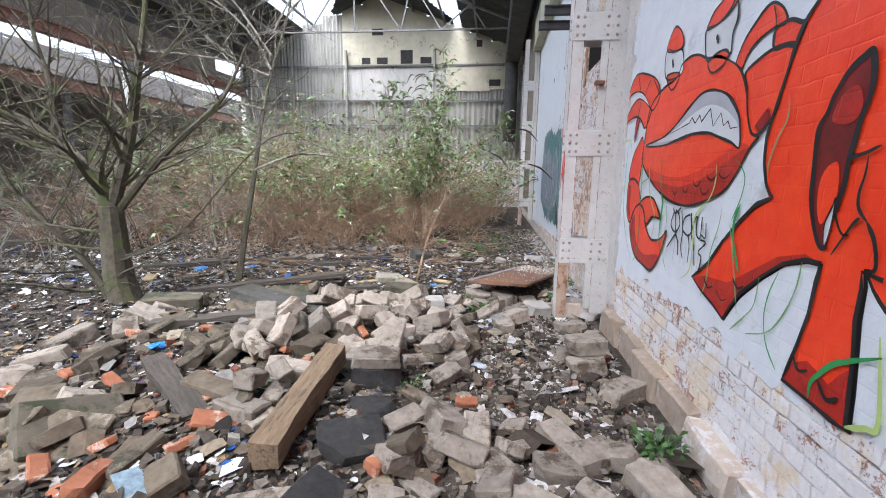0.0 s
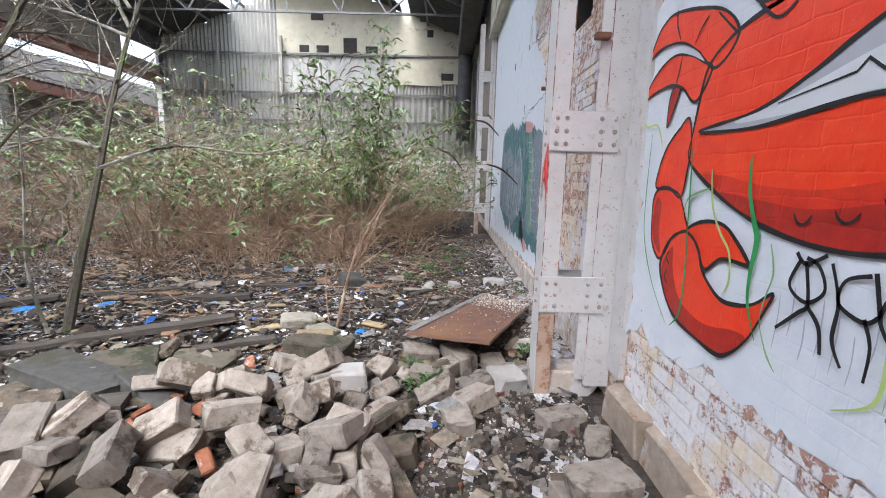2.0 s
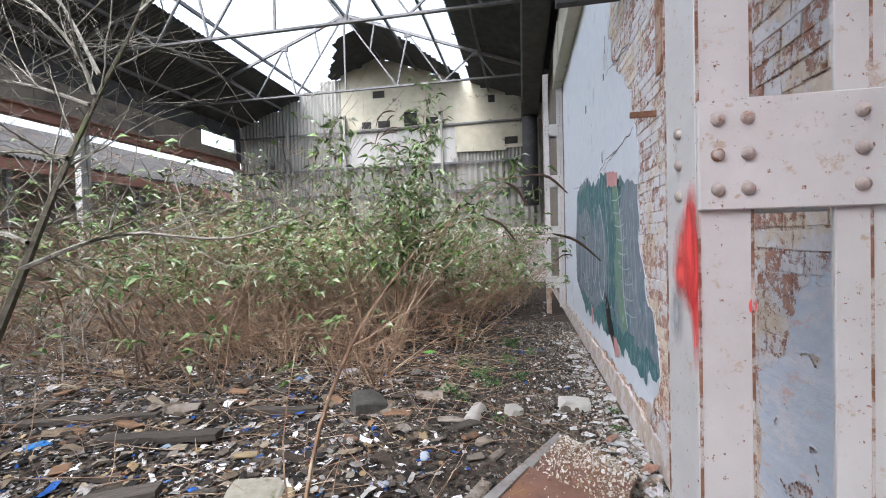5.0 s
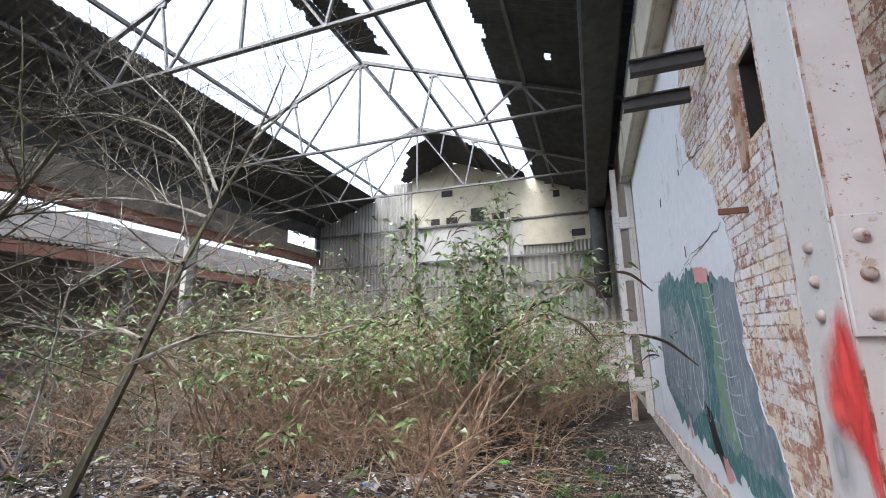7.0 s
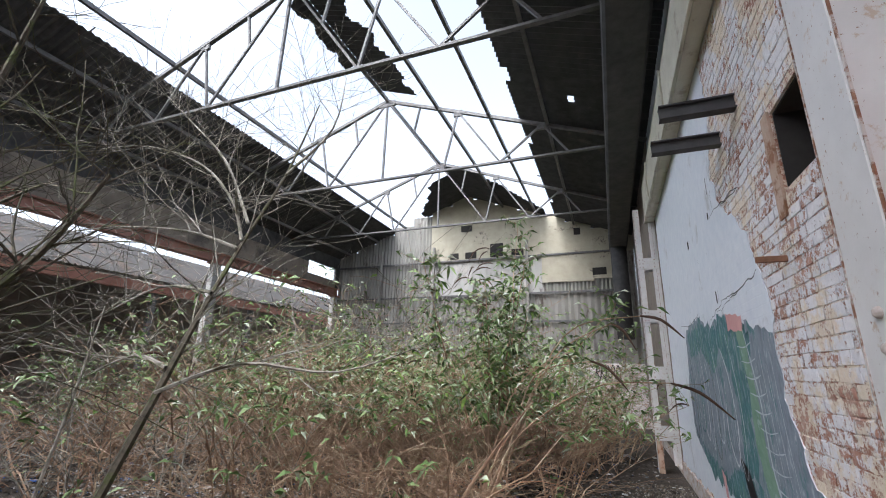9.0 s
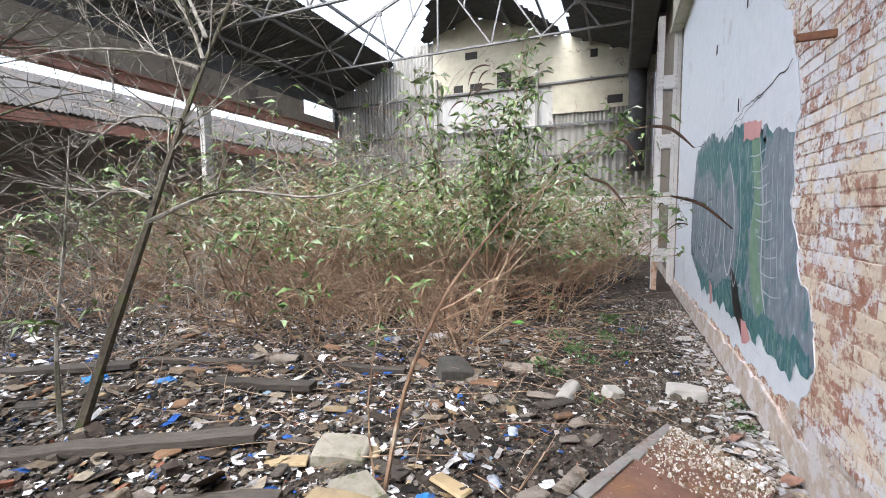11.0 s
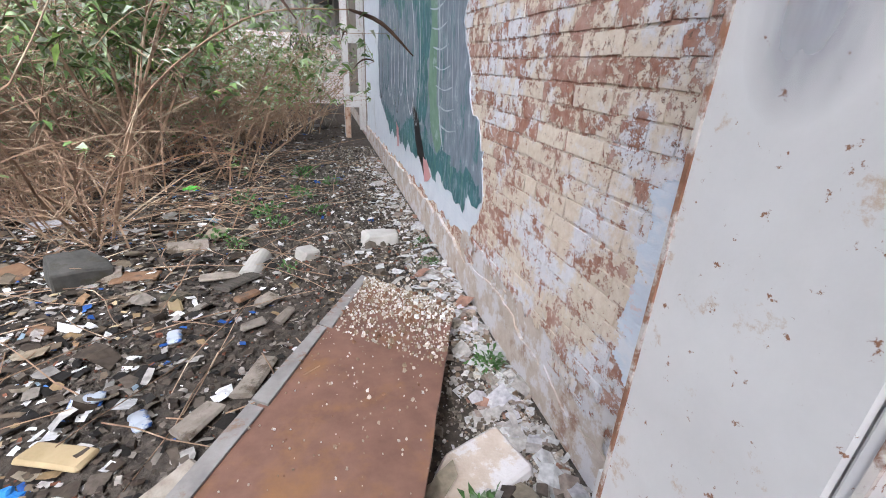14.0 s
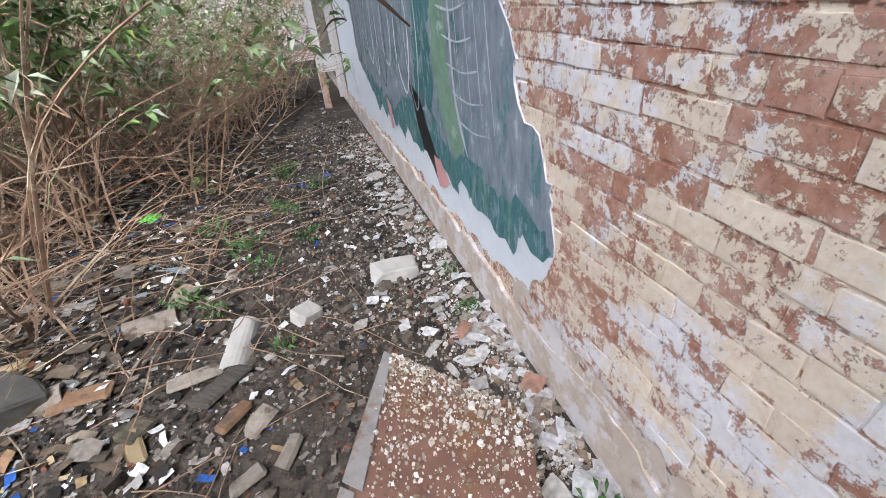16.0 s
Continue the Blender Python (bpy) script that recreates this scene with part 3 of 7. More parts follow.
M_PAINTBRICK = mat("whitewashed_brick", (0.62, 0.57, 0.57), (0.74, 0.70, 0.71), 14, 0.9, 0.7, c3=(0.46, 0.30, 0.24), patch=7, spread=0.56, edge=0.05, c4=(0.55, 0.45, 0.38), patch4=3.0, spread4=0.54)
M_SKIN = mat("pale_blue_skin", (0.61, 0.665, 0.74), (0.73, 0.775, 0.84), 6, 0.55, 0.9, c3=(0.78, 0.78, 0.81), patch=4.0, spread=0.49, edge=0.10, c4=(0.74, 0.58, 0.57), patch4=4.5, spread4=0.56, stretch=(1, 1, 2.2), dist=0.012)
M_PLINTH = mat("rendered_plinth", (0.46, 0.37, 0.295), (0.60, 0.51, 0.43), 12, 0.9, 0.8, c3=(0.33, 0.20, 0.14), patch=4, spread=0.56, c4=(0.64, 0.60, 0.59), patch4=5, spread4=0.49)
M_RED = mat("red_spray", (0.84, 0.040, 0.012), (0.94, 0.075, 0.02), 8, 0.34, 0.4, c3=(0.78, 0.028, 0.012), patch=2.2, spread=0.55, edge=0.2, c4=(0.86, 0.26, 0.17), patch4=14, spread4=0.655, courses=0.2)
M_DEEP = mat("deep_red_spray", (0.10, 0.008, 0.010), (0.26, 0.014, 0.014), 5, 0.45, 0.2, c3=(0.03, 0.008, 0.010), patch=3, spread=0.52, edge=0.2)
M_BLACK = mat("black_spray", (0.010, 0.010, 0.012), (0.02, 0.02, 0.022), 9, 0.5, 0.1)
M_WHITE = mat("white_spray", (0.62, 0.63, 0.66), (0.70, 0.71, 0.73), 4, 0.6, 0.1)
M_DARKRED = mat("dark_red_spray", (0.36, 0.018, 0.013), (0.54, 0.028, 0.017), 16, 0.45, 0.3, c3=(0.26, 0.012, 0.012), patch=5, spread=0.5, edge=0.25, courses=0.2)
M_MIDRED = mat("mid_red_spray", (0.60, 0.030, 0.014), (0.78, 0.042, 0.016), 12, 0.4, 0.3, c3=(0.52, 0.022, 0.012), patch=5, spread=0.5, edge=0.25, courses=0.2)
M_PALEGREEN = mat("pale_green_spray", (0.16, 0.34, 0.14), (0.30, 0.46, 0.24), 9, 0.5, 0.1)
M_GREEN = mat("green_spray", (0.03, 0.26, 0.07), (0.05, 0.34, 0.10), 9, 0.5, 0.1)
M_LIME = mat("lime_spray", (0.42, 0.55, 0.16), (0.50, 0.62, 0.24), 9, 0.5, 0.1)
M_TEAL = mat("teal_spray", (0.025, 0.10, 0.12), (0.09, 0.23, 0.24), 9, 0.6, 0.3, c3=(0.13, 0.27, 0.19), patch=3, spread=0.52, edge=0.14, c4=(0.25, 0.31, 0.35), patch4=7, spread4=0.53, stretch=(1, 2.6, 0.8))
M_SLATE = mat("slate_spray", (0.15, 0.18, 0.22), (0.31, 0.35, 0.40), 7, 0.6, 0.4, c3=(0.42, 0.46, 0.50), patch=7, spread=0.585, edge=0.05, stretch=(1, 2.4, 1), c4=(0.08, 0.20, 0.21), patch4=2.5, spread4=0.55)
M_STRIPE = mat("pale_green_stripe", (0.14, 0.26, 0.17), (0.24, 0.36, 0.26), 8, 0.6, 0.3, c3=(0.36, 0.46, 0.42), patch=6, spread=0.55)
M_PALESLATE = mat("faded_pale_spray", (0.44, 0.49, 0.53), (0.60, 0.64, 0.67), 12, 0.6, 0.2, c3=(0.30, 0.35, 0.39), patch=14, spread=0.54)
M_PINK = mat("pink_spray", (0.62, 0.30, 0.30), (0.70, 0.38, 0.36), 6, 0.6, 0.1)
M_FLUOR = mat("fluorescent_red_spray", (0.85, 0.05, 0.06), (0.9, 0.12, 0.12), 5, 0.6, 0.05)
M_GREYSPRAY = mat("grey_spray", (0.42, 0.42, 0.46), (0.48, 0.48, 0.52), 6, 0.6, 0.05)


M_SOFTDEEP = soft_spray("soft_deep_red", (0.26, 0.008, 0.010), 2.2)


def spline(pts, closed=True, steps=6):
    """A smooth line through points (Catmull-Rom)."""
    out, n = [], len(pts)
    for i in range(n if closed else n - 1):
        p = [Vector(pts[(i + k) % n] if closed else pts[min(max(i + k, 0), n - 1)]) for k in (-1, 0, 1, 2)]
        for s in range(steps):
            u = s / steps
            out.append(0.5 * (2 * p[1] + (p[2] - p[0]) * u + (2 * p[0] - 5 * p[1] + 4 * p[2] - p[3]) * u * u + (3 * p[1] - p[0] - 3 * p[2] + p[3]) * u ** 3))
    if not closed:
        out.append(Vector(pts[-1]))
    return out


def roughen(pts, rag, seed):
    out, n = [], len(pts)
    for i, p in enumerate(pts):
        q = pts[(i + 1) % n]
        m = max(1, int((q - p).length / 0.05))
        for k in range(m):
            c = p.lerp(q, k / m)
            c = c + Vector((noise.noise(Vector((c.x * 6, c.y * 6, seed))), noise.noise(Vector((c.x * 6, c.y * 6, seed + 9))))) * rag
            out.append(c + Vector((noise.noise(Vector((c.x * 23, c.y * 23, seed))), noise.noise(Vector((c.x * 23, c.y * 23, seed + 5))))) * rag * 0.6)
    return out


def flat_on_wall(name, outline, x, thick, material, parent, label=""):
    """A sheet on the wall's plane; outline in (y, z); its face at x, its back thick behind."""
    bm = bmesh.new()
    vs = [bm.verts.new((x, p[0], p[1])) for p in outline]
    es = [bm.edges.new((vs[i], vs[(i + 1) % len(vs)])) for i in range(len(vs))]
    fill = bmesh.ops.triangle_fill(bm, edges=es, use_beauty=True)
    faces = [f for f in fill["geom"] if isinstance(f, bmesh.types.BMFace)]
    if thick:
        ext = bmesh.ops.extrude_face_region(bm, geom=faces)
        bmesh.ops.translate(bm, verts=[v for v in ext["geom"] if isinstance(v, bmesh.types.BMVert)], vec=(thick, 0, 0))
    return part(name, bm, material, parent, label)


def stroke(name, pts, width, x, material, parent, closed=False, smooth=True, taper=True):
    """A painted line on the wall through (y, z) points."""
    line = spline(pts, closed) if smooth else [Vector(p) for p in pts]
    n = len(line)
    bm = bmesh.new()
    rows = []
    for i, p in enumerate(line):
        a, b = (line[(i - 1) % n], line[(i + 1) % n]) if closed else (line[max(i - 1, 0)], line[min(i + 1, n - 1)])
        d = (b - a).normalized() if (b - a).length > 1e-6 else Vector((1, 0))
        w = width * (0.75 + 0.5 * noise.noise(Vector((p.x * 5, p.y * 5, 2)))) / 2
        if taper and not closed:
            w *= min(1.0, 0.35 + 4 * min(i, n - 1 - i) / n)
        q = Vector((-d.y, d.x)) * w
        rows.append((bm.verts.new((x, p.x + q.x, p.y + q.y)), bm.verts.new((x, p.x - q.x, p.y - q.y))))
    for i in range(n if closed else n - 1):
        a, b = rows[i], rows[(i + 1) % n]
        bm.faces.new((a[0], a[1], b[1], b[0]))
    return part(name, bm, material, parent)


FACE = 1.995
near_skin = flat_on_wall("plaster", roughen([Vector(p) for p in ((-8, 0.8), (1.0, 0.80), (2.6, 0.74), (3.5, 0.64), (4.1, 0.72), (4.7, 0.68), (5.3, 0.66), (5.75, 0.60), (5.75, 7.0), (-8, 7.0))], 0.10, 3), FACE, 0.034, M_PLASTER, wall_right, "pale blue-white painted plaster")
flat_on_wall("pilaster_skin", [(5.752, 0.25), (5.94, 0.25), (5.94, 7.0), (5.752, 7.0)], FACE - 0.02, 0.045, M_STEEL, wall_right, "smooth grey-white band behind the column")
flat_on_wall("sooty_plaster", [(14.32, 0.2), (21.5, 0.2), (21.5, 7.0), (14.32, 7.0)], FACE, 0.034, M_CONC, wall_right, "dark bare brown plaster near the gable")
FARFACE = 2.004
far_skin = flat_on_wall("plaster", roughen([Vector(p) for p in ((8.25, 0.34), (8.1, 0.5), (8.0, 0.66), (8.06, 0.96), (8.22, 1.09), (8.33, 1.3), (8.46, 1.49), (8.5, 1.71), (8.5, 2.04), (8.45, 2.2), (8.5, 2.4), (8.75, 2.9), (9.3, 3.3), (9.5, 3.7), (9.2, 4.4), (9.4, 5.2), (9.0, 7.0), (14.3, 7.0), (14.3, 0.25))], 0.07, 8), FARFACE, 0.025, M_PLASTER, wall_right, "pale plaster flaking off the brick")


def scaling_skin(name, outline, x, cell, material, parent, label, wear, seed):
    """A thin paint skin with a torn edge, torn holes and lifted lips, over brick courses."""
    ys, zs = [p[0] for p in outline], [p[1] for p in outline]
    n = len(outline)

    def inside(y, z):
        y += 0.035 * noise.noise(Vector((y * 9, z * 9, seed))) + 0.02 * noise.noise(Vector((y * 31, z * 31, seed)))
        z += 0.035 * noise.noise(Vector((y * 9, z * 9, seed + 4))) + 0.02 * noise.noise(Vector((y * 31, z * 31, seed + 4)))
        odd = False
        for i in range(n):
            (y0, z0), (y1, z1) = outline[i], outline[(i + 1) % n]
            if (z0 > z) != (z1 > z) and y < (y1 - y0) * (z - z0) / (z1 - z0) + y0:
                odd = not odd
        hole = noise.fractal(Vector((y * 5.5, z * 9, seed + 8)), 0.7, 2.2, 5)
        return odd and hole < wear(y, z)

    ny, nz_ = int((max(ys) - min(ys)) / cell) + 4, int((max(zs) - min(zs)) / cell) + 4
    y0, z0 = min(ys) - 2 * cell, min(zs) - 2 * cell
    keep = [[inside(y0 + (i + 0.5) * cell, z0 + (j + 0.5) * cell) for j in range(nz_)] for i in range(ny)]
    vs, fs, ids = [], [], {}

    def vert(i, j):
        if (i, j) not in ids:
            around = sum(keep[a][b] for a in (i - 1, i) for b in (j - 1, j) if 0 <= a < ny and 0 <= b < nz_)
            y, z = y0 + i * cell, z0 + j * cell
            lip = (4 - around) * 0.0022 * max(0.0, 0.4 + noise.noise(Vector((y * 6, z * 6, seed + 2))))
            course = abs(((z / 0.0785) % 1.0) - 0.5) * 2
            joint = 0.003 * max(0.0, (course - 0.8) / 0.2) * max(0.0, 0.25 + noise.noise(Vector((y * 3, z * 5, seed + 6))))
            jit = 0.55 * cell
            ids[(i, j)] = len(vs)
            vs.append((x + joint - lip + 0.0015 * noise.noise(Vector((y * 14, z * 14, seed))), y + jit * noise.noise(Vector((i * 3.7, j * 2.9, 1))), z + jit * noise.noise(Vector((i * 2.3, j * 3.1, 6)))))
        return ids[(i, j)]

    for i in range(ny):
        for j in range(nz_):
            if keep[i][j]:
                fs.append((vert(i, j), vert(i + 1, j), vert(i + 1, j + 1), vert(i, j + 1)))
    me = bpy.data.meshes.new(name)
    me.from_pydata(vs, [], fs)
    me.materials.append(material)
    ob = new(name, me)
    ob.parent = parent
    ob["label"] = label
    return ob


scaling_skin("paint_skin", [(5.96, 0.36), (6.3, 0.40), (6.6, 0.44), (6.74, 0.54), (6.76, 0.66), (6.73, 0.82), (6.75, 0.92), (6.73, 1.0), (6.76, 1.10), (6.68, 1.14), (6.61, 1.19), (6.56, 1.27), (6.52, 1.40), (6.40, 1.50), (6.30, 1.62), (6.2, 1.72), (5.96, 1.74)], FACE + 0.004, 0.0062, M_SKIN, wall_right, "peeling pale blue and pink paint skin", lambda y, z: 0.62 if z > 0.8 else 0.28 + 0.4 * (z - 0.4), 21)
scaling_skin("wall_foot_render", [(6.0, 0.12), (8.3, 0.12), (8.3, 0.40), (7.4, 0.36), (6.8, 0.34), (6.4, 0.42), (6.0, 0.36)], FACE + 0.002, 0.012, M_PLINTH, wall_right, "worn render over the lowest courses", lambda y, z: 0.5 - 1.0 * (z - 0.12), 67)
flat_on_wall("plinth", roughen([Vector(p) for p in ((6.2, -0.1), (21.5, -0.1), (21.5, 0.26), (14, 0.24), (9, 0.27), (8.2, 0.22), (7.6, 0.26), (6.9, 0.16), (6.2, 0.2))], 0.05, 31), FACE - 0.004, 0.03, M_PLINTH, wall_right, "rendered base of the wall")

# the painted creature-like red figure, as plain shapes
L1, L2, L3, L4 = FACE - 0.003, FACE - 0.005, FACE - 0.007, FACE - 0.009
mural = tagged(empty("red_mural"), "bright red spray-painted figure with black outlines on pale plaster", "graffiti")


def figure(name, pts, material=None, line=0.022, depth=0, sharp=False):
    c = [Vector(p) for p in pts] if sharp else spline(pts)
    flat_on_wall(name, c, L1 - depth, 0, material or M_RED, mural)
    if line:
        stroke("outline", pts, abs(line), L2 - depth if line > 0 else L1 + 0.0015, M_BLACK, mural, closed=True, smooth=not sharp)


figure("red_mass", [(2, 2.5), (3.35, 2.35), (3.43, 2.21), (3.49, 2.16), (3.54, 2.11), (3.58, 2.03), (3.6, 1.95), (3.63, 1.85), (3.65, 1.78), (3.67, 1.72), (3.68, 1.67), (3.67, 1.57), (3.63, 1.47), (3.58, 1.42), (3.3, 1.3), (3.25, 1.22), (3.08, 1.22), (2.6, 1.3), (1.9, 1.5)], None, -0.05, sharp=True)
figure("leg", [(3.58, 1.42), (3.69, 1.38), (3.8, 1.29), (3.93, 1.17), (4.04, 1.04), (4.2, 0.92), (4.07, 0.87), (3.93, 0.83), (3.83, 0.79), (3.78, 0.87), (3.72, 0.95), (3.58, 1.07), (3.45, 1.16), (3.33, 1.2), (3.25, 1.2), (3.2, 1.3), (3.4, 1.4)], None, -0.04, 0.0005, sharp=True)
figure("leg", [(3.25, 1.2), (3.26, 1.13), (3.27, 1), (3.3, 0.87), (3.33, 0.76), (3.35, 0.7), (3.21, 0.69), (3.1, 0.68), (3.03, 0.68), (3.04, 0.8), (3.05, 0.91), (3.07, 1.05), (3.07, 1.16), (3.08, 1.21), (3.1, 1.3), (3.24, 1.3)], None, -0.04, 0.0005, sharp=True)
figure("red_fill", [(3.62, 1.46), (3.3, 1.4), (3.12, 1.4), (3.10, 1.24), (3.24, 1.21), (3.34, 1.22), (3.5, 1.3)], None, 0, 0.0007)
figure("leg", [(3.06, 1.22), (2.9, 1.05), (2.72, 0.86), (2.6, 0.66), (2.35, 0.68), (2.5, 1.0), (2.6, 1.32), (2.9, 1.36)], None, -0.04, 0.0005)
figure("leg_shade", [(4.2, 0.92), (4.06, 0.96), (3.83, 0.98), (3.66, 1.08), (3.49, 1.18), (3.34, 1.22), (3.25, 1.2), (3.33, 1.2), (3.45, 1.15), (3.58, 1.07), (3.72, 0.95), (3.84, 0.79)], M_DARKRED, 0, 0.004, sharp=True)
figure("leg_shade", [(3.35, 0.7), (3.33, 0.78), (3.24, 0.83), (3.18, 0.81), (3.13, 0.79), (3.09, 0.85), (3.05, 0.89), (3.04, 0.8), (3.03, 0.69), (3.21, 0.69)], M_DARKRED, 0, 0.004, sharp=True)
stroke("leg_edge", [(3.58, 1.42), (3.69, 1.38), (3.8, 1.29), (3.93, 1.17), (4.04, 1.04), (4.2, 0.92), (4.07, 0.87), (3.93, 0.83), (3.83, 0.79), (3.78, 0.87), (3.72, 0.95), (3.58, 1.07), (3.45, 1.16), (3.33, 1.2), (3.25, 1.2)], 0.022, L2 - 0.005, M_BLACK, mural, smooth=False, taper=False)
stroke("leg_edge", [(3.25, 1.2), (3.26, 1.13), (3.27, 1), (3.3, 0.87), (3.33, 0.76), (3.35, 0.7), (3.21, 0.69), (3.1, 0.68), (3.03, 0.68), (3.04, 0.8), (3.05, 0.91), (3.07, 1.05), (3.07, 1.16), (3.08, 1.21), (3, 1.2)], 0.022, L2 - 0.005, M_BLACK, mural, smooth=False, taper=False)
stroke("mass_edge", [(3.43, 2.21), (3.49, 2.16), (3.54, 2.11), (3.58, 2.03), (3.6, 1.95), (3.63, 1.85), (3.65, 1.78), (3.67, 1.72), (3.68, 1.67), (3.67, 1.57), (3.63, 1.47), (3.58, 1.42)], 0.022, L2 - 0.004, M_BLACK, mural, taper=False)
figure("dark_hollow", [(3.19, 1.91), (3.22, 1.9), (3.27, 1.87), (3.32, 1.8), (3.34, 1.74), (3.37, 1.69), (3.37, 1.62), (3.36, 1.52), (3.35, 1.43), (3.32, 1.34), (3.28, 1.27), (3.25, 1.26), (3.25, 1.32), (3.23, 1.4), (3.21, 1.48), (3.21, 1.56), (3.2, 1.63), (3.19, 1.7), (3.17, 1.77), (3.17, 1.84)], M_DEEP, 0.03, 0.006)
figure("hollow_glow", [(3.22, 1.81), (3.27, 1.8), (3.3, 1.76), (3.31, 1.71), (3.26, 1.69), (3.21, 1.7), (3.19, 1.75)], M_DARKRED, 0, 0.0095)
figure("red_fold", [(3.25, 1.56), (3.3, 1.54), (3.32, 1.48), (3.31, 1.39), (3.28, 1.34), (3.25, 1.4), (3.23, 1.46)], None, 0, 0.0095)
figure("pale_sliver", [(3.23, 1.44), (3.24, 1.4), (3.26, 1.34), (3.25, 1.27), (3.24, 1.28), (3.23, 1.35)], M_WHITE, 0.008, 0.010)
stroke("fold_line", [(3.21, 1.57), (3.18, 1.58), (3.14, 1.59), (3.09, 1.61)], 0.022, L2 - 0.009, M_BLACK, mural)
stroke("fold_line", [(3.13, 1.58), (3.13, 1.52), (3.14, 1.46), (3.13, 1.41), (3.09, 1.37)], 0.016, L2 - 0.009, M_BLACK, mural)
stroke("fold_line", [(3.23, 1.4), (3.21, 1.36), (3.18, 1.32), (3.15, 1.32)], 0.016, L2 - 0.009, M_BLACK, mural)
stroke("fold_line", [(3.21, 1.24), (3.17, 1.31), (3.14, 1.36), (3.12, 1.38)], 0.018, L2 - 0.009, M_BLACK, mural)
stroke("fold_line", [(3.09, 1.37), (3.05, 1.31), (3.03, 1.23), (3.07, 1.21)], 0.022, L2 - 0.009, M_BLACK, mural)
figure("dark_hollow", [(2.98, 1.95), (2.9, 1.9), (2.8, 1.7), (2.78, 1.45), (2.86, 1.3), (2.96, 1.45), (3.0, 1.7)], M_DEEP, 0.03, 0.006)
stroke("toe_line", [(3.31, 0.83), (3.27, 0.78), (3.22, 0.80)], 0.016, L2 - 0.009, M_BLACK, mural)
stroke("toe_line", [(3.17, 0.79), (3.12, 0.74), (3.07, 0.77)], 0.018, L2 - 0.009, M_BLACK, mural)
for y, z in ((4.0, 0.93), (3.86, 0.90), (3.73, 1.0)):
    stroke("toe_line", [(y + 0.05, z + 0.02), (y, z - 0.02), (y - 0.05, z)], 0.014, L2 - 0.009, M_BLACK, mural)
figure("knuckle", [(4.02, 2.07), (3.97, 2.16), (3.89, 2.22), (3.82, 2.26), (3.76, 2.26), (3.69, 2.21), (3.66, 2.15), (3.75, 2.15), (3.85, 2.13), (3.92, 2.09), (3.96, 2.03)], None, 0.018, 0.001)
figure("knuckle", [(3.73, 2.14), (3.64, 2.15), (3.57, 2.12), (3.54, 2.1), (3.58, 2.04), (3.64, 2.05), (3.72, 2.06)], None, 0.018, 0.0014)
figure("upper_arm", [(3.92, 2), (3.83, 2.04), (3.71, 2.06), (3.58, 2.04), (3.59, 1.98), (3.61, 1.91), (3.63, 1.85), (3.65, 1.78), (3.69, 1.74), (3.75, 1.7), (3.8, 1.71), (3.86, 1.81), (3.89, 1.92)], None, 0.02, 0.0018)
figure("arm_shade", [(3.80, 1.72), (3.75, 1.70), (3.68, 1.75), (3.66, 1.82), (3.72, 1.80)], M_SOFTDEEP, 0, 0.0028)
stroke("knuckle_line", [(3.76, 2.25), (3.73, 2.18), (3.72, 2.08)], 0.012, L2 - 0.004, M_BLACK, mural)
figure("claw_finger", [(5.78, 2.18), (5.73, 2.26), (5.66, 2.33), (5.51, 2.35), (5.15, 2.24), (5.01, 2.1), (5.14, 2), (5.29, 2.11), (5.42, 2.18), (5.55, 2.21), (5.68, 2.21)], None, 0.018, 0.0024)
figure("claw_finger", [(5.79, 1.96), (5.73, 2.05), (5.61, 2.12), (5.48, 2.14), (5.34, 2.1), (5.24, 2.05), (5.16, 2), (5.26, 1.88), (5.38, 1.96), (5.46, 1.99), (5.54, 2), (5.69, 1.99)], None, 0.018, 0.003)
figure("claw_finger", [(5.47, 1.98), (5.5, 1.92), (5.5, 1.79), (5.46, 1.85), (5.42, 1.93), (5.41, 1.97)], M_DARKRED, 0.012, 0.0034)
stroke("finger_line", [(5.51, 2.36), (5.5, 2.29), (5.45, 2.2)], 0.014, L2 - 0.005, M_BLACK, mural)
stroke("finger_line", [(5.23, 2.24), (5.29, 2.19), (5.32, 2.14)], 0.014, L2 - 0.005, M_BLACK, mural)
stroke("finger_line", [(5.16, 2.23), (5.08, 2.16), (5.01, 2.1)], 0.014, L2 - 0.005, M_BLACK, mural)
stroke("finger_line", [(5.42, 2.12), (5.43, 2.06), (5.45, 2)], 0.014, L2 - 0.005, M_BLACK, mural)
figure("body", [(5.25, 1.73), (5.23, 1.85), (5.19, 2.01), (5.07, 2.09), (4.92, 2.13), (4.74, 2.15), (4.67, 2.22), (4.56, 2.24), (4.44, 2.22), (4.32, 2.17), (4.2, 2.15), (4.08, 2.1), (3.99, 2.05), (3.93, 1.99), (3.88, 1.9), (3.85, 1.8), (3.8, 1.71), (3.74, 1.69), (3.8, 1.64), (3.87, 1.54), (3.97, 1.44), (4.13, 1.38), (4.36, 1.33), (4.61, 1.34), (4.88, 1.41), (5.15, 1.54), (5.26, 1.63)], None, 0.020, 0.004)
LOW = [(3.80, 1.64), (3.87, 1.54), (3.97, 1.44), (4.13, 1.38), (4.36, 1.33), (4.61, 1.34), (4.88, 1.41), (5.15, 1.54)]
figure("body_shade", LOW + [(4.99, 1.545), (4.77, 1.51), (4.54, 1.50), (4.33, 1.53), (4.18, 1.57), (4.04, 1.62), (3.9, 1.67)], M_MIDRED, 0, 0.0048)
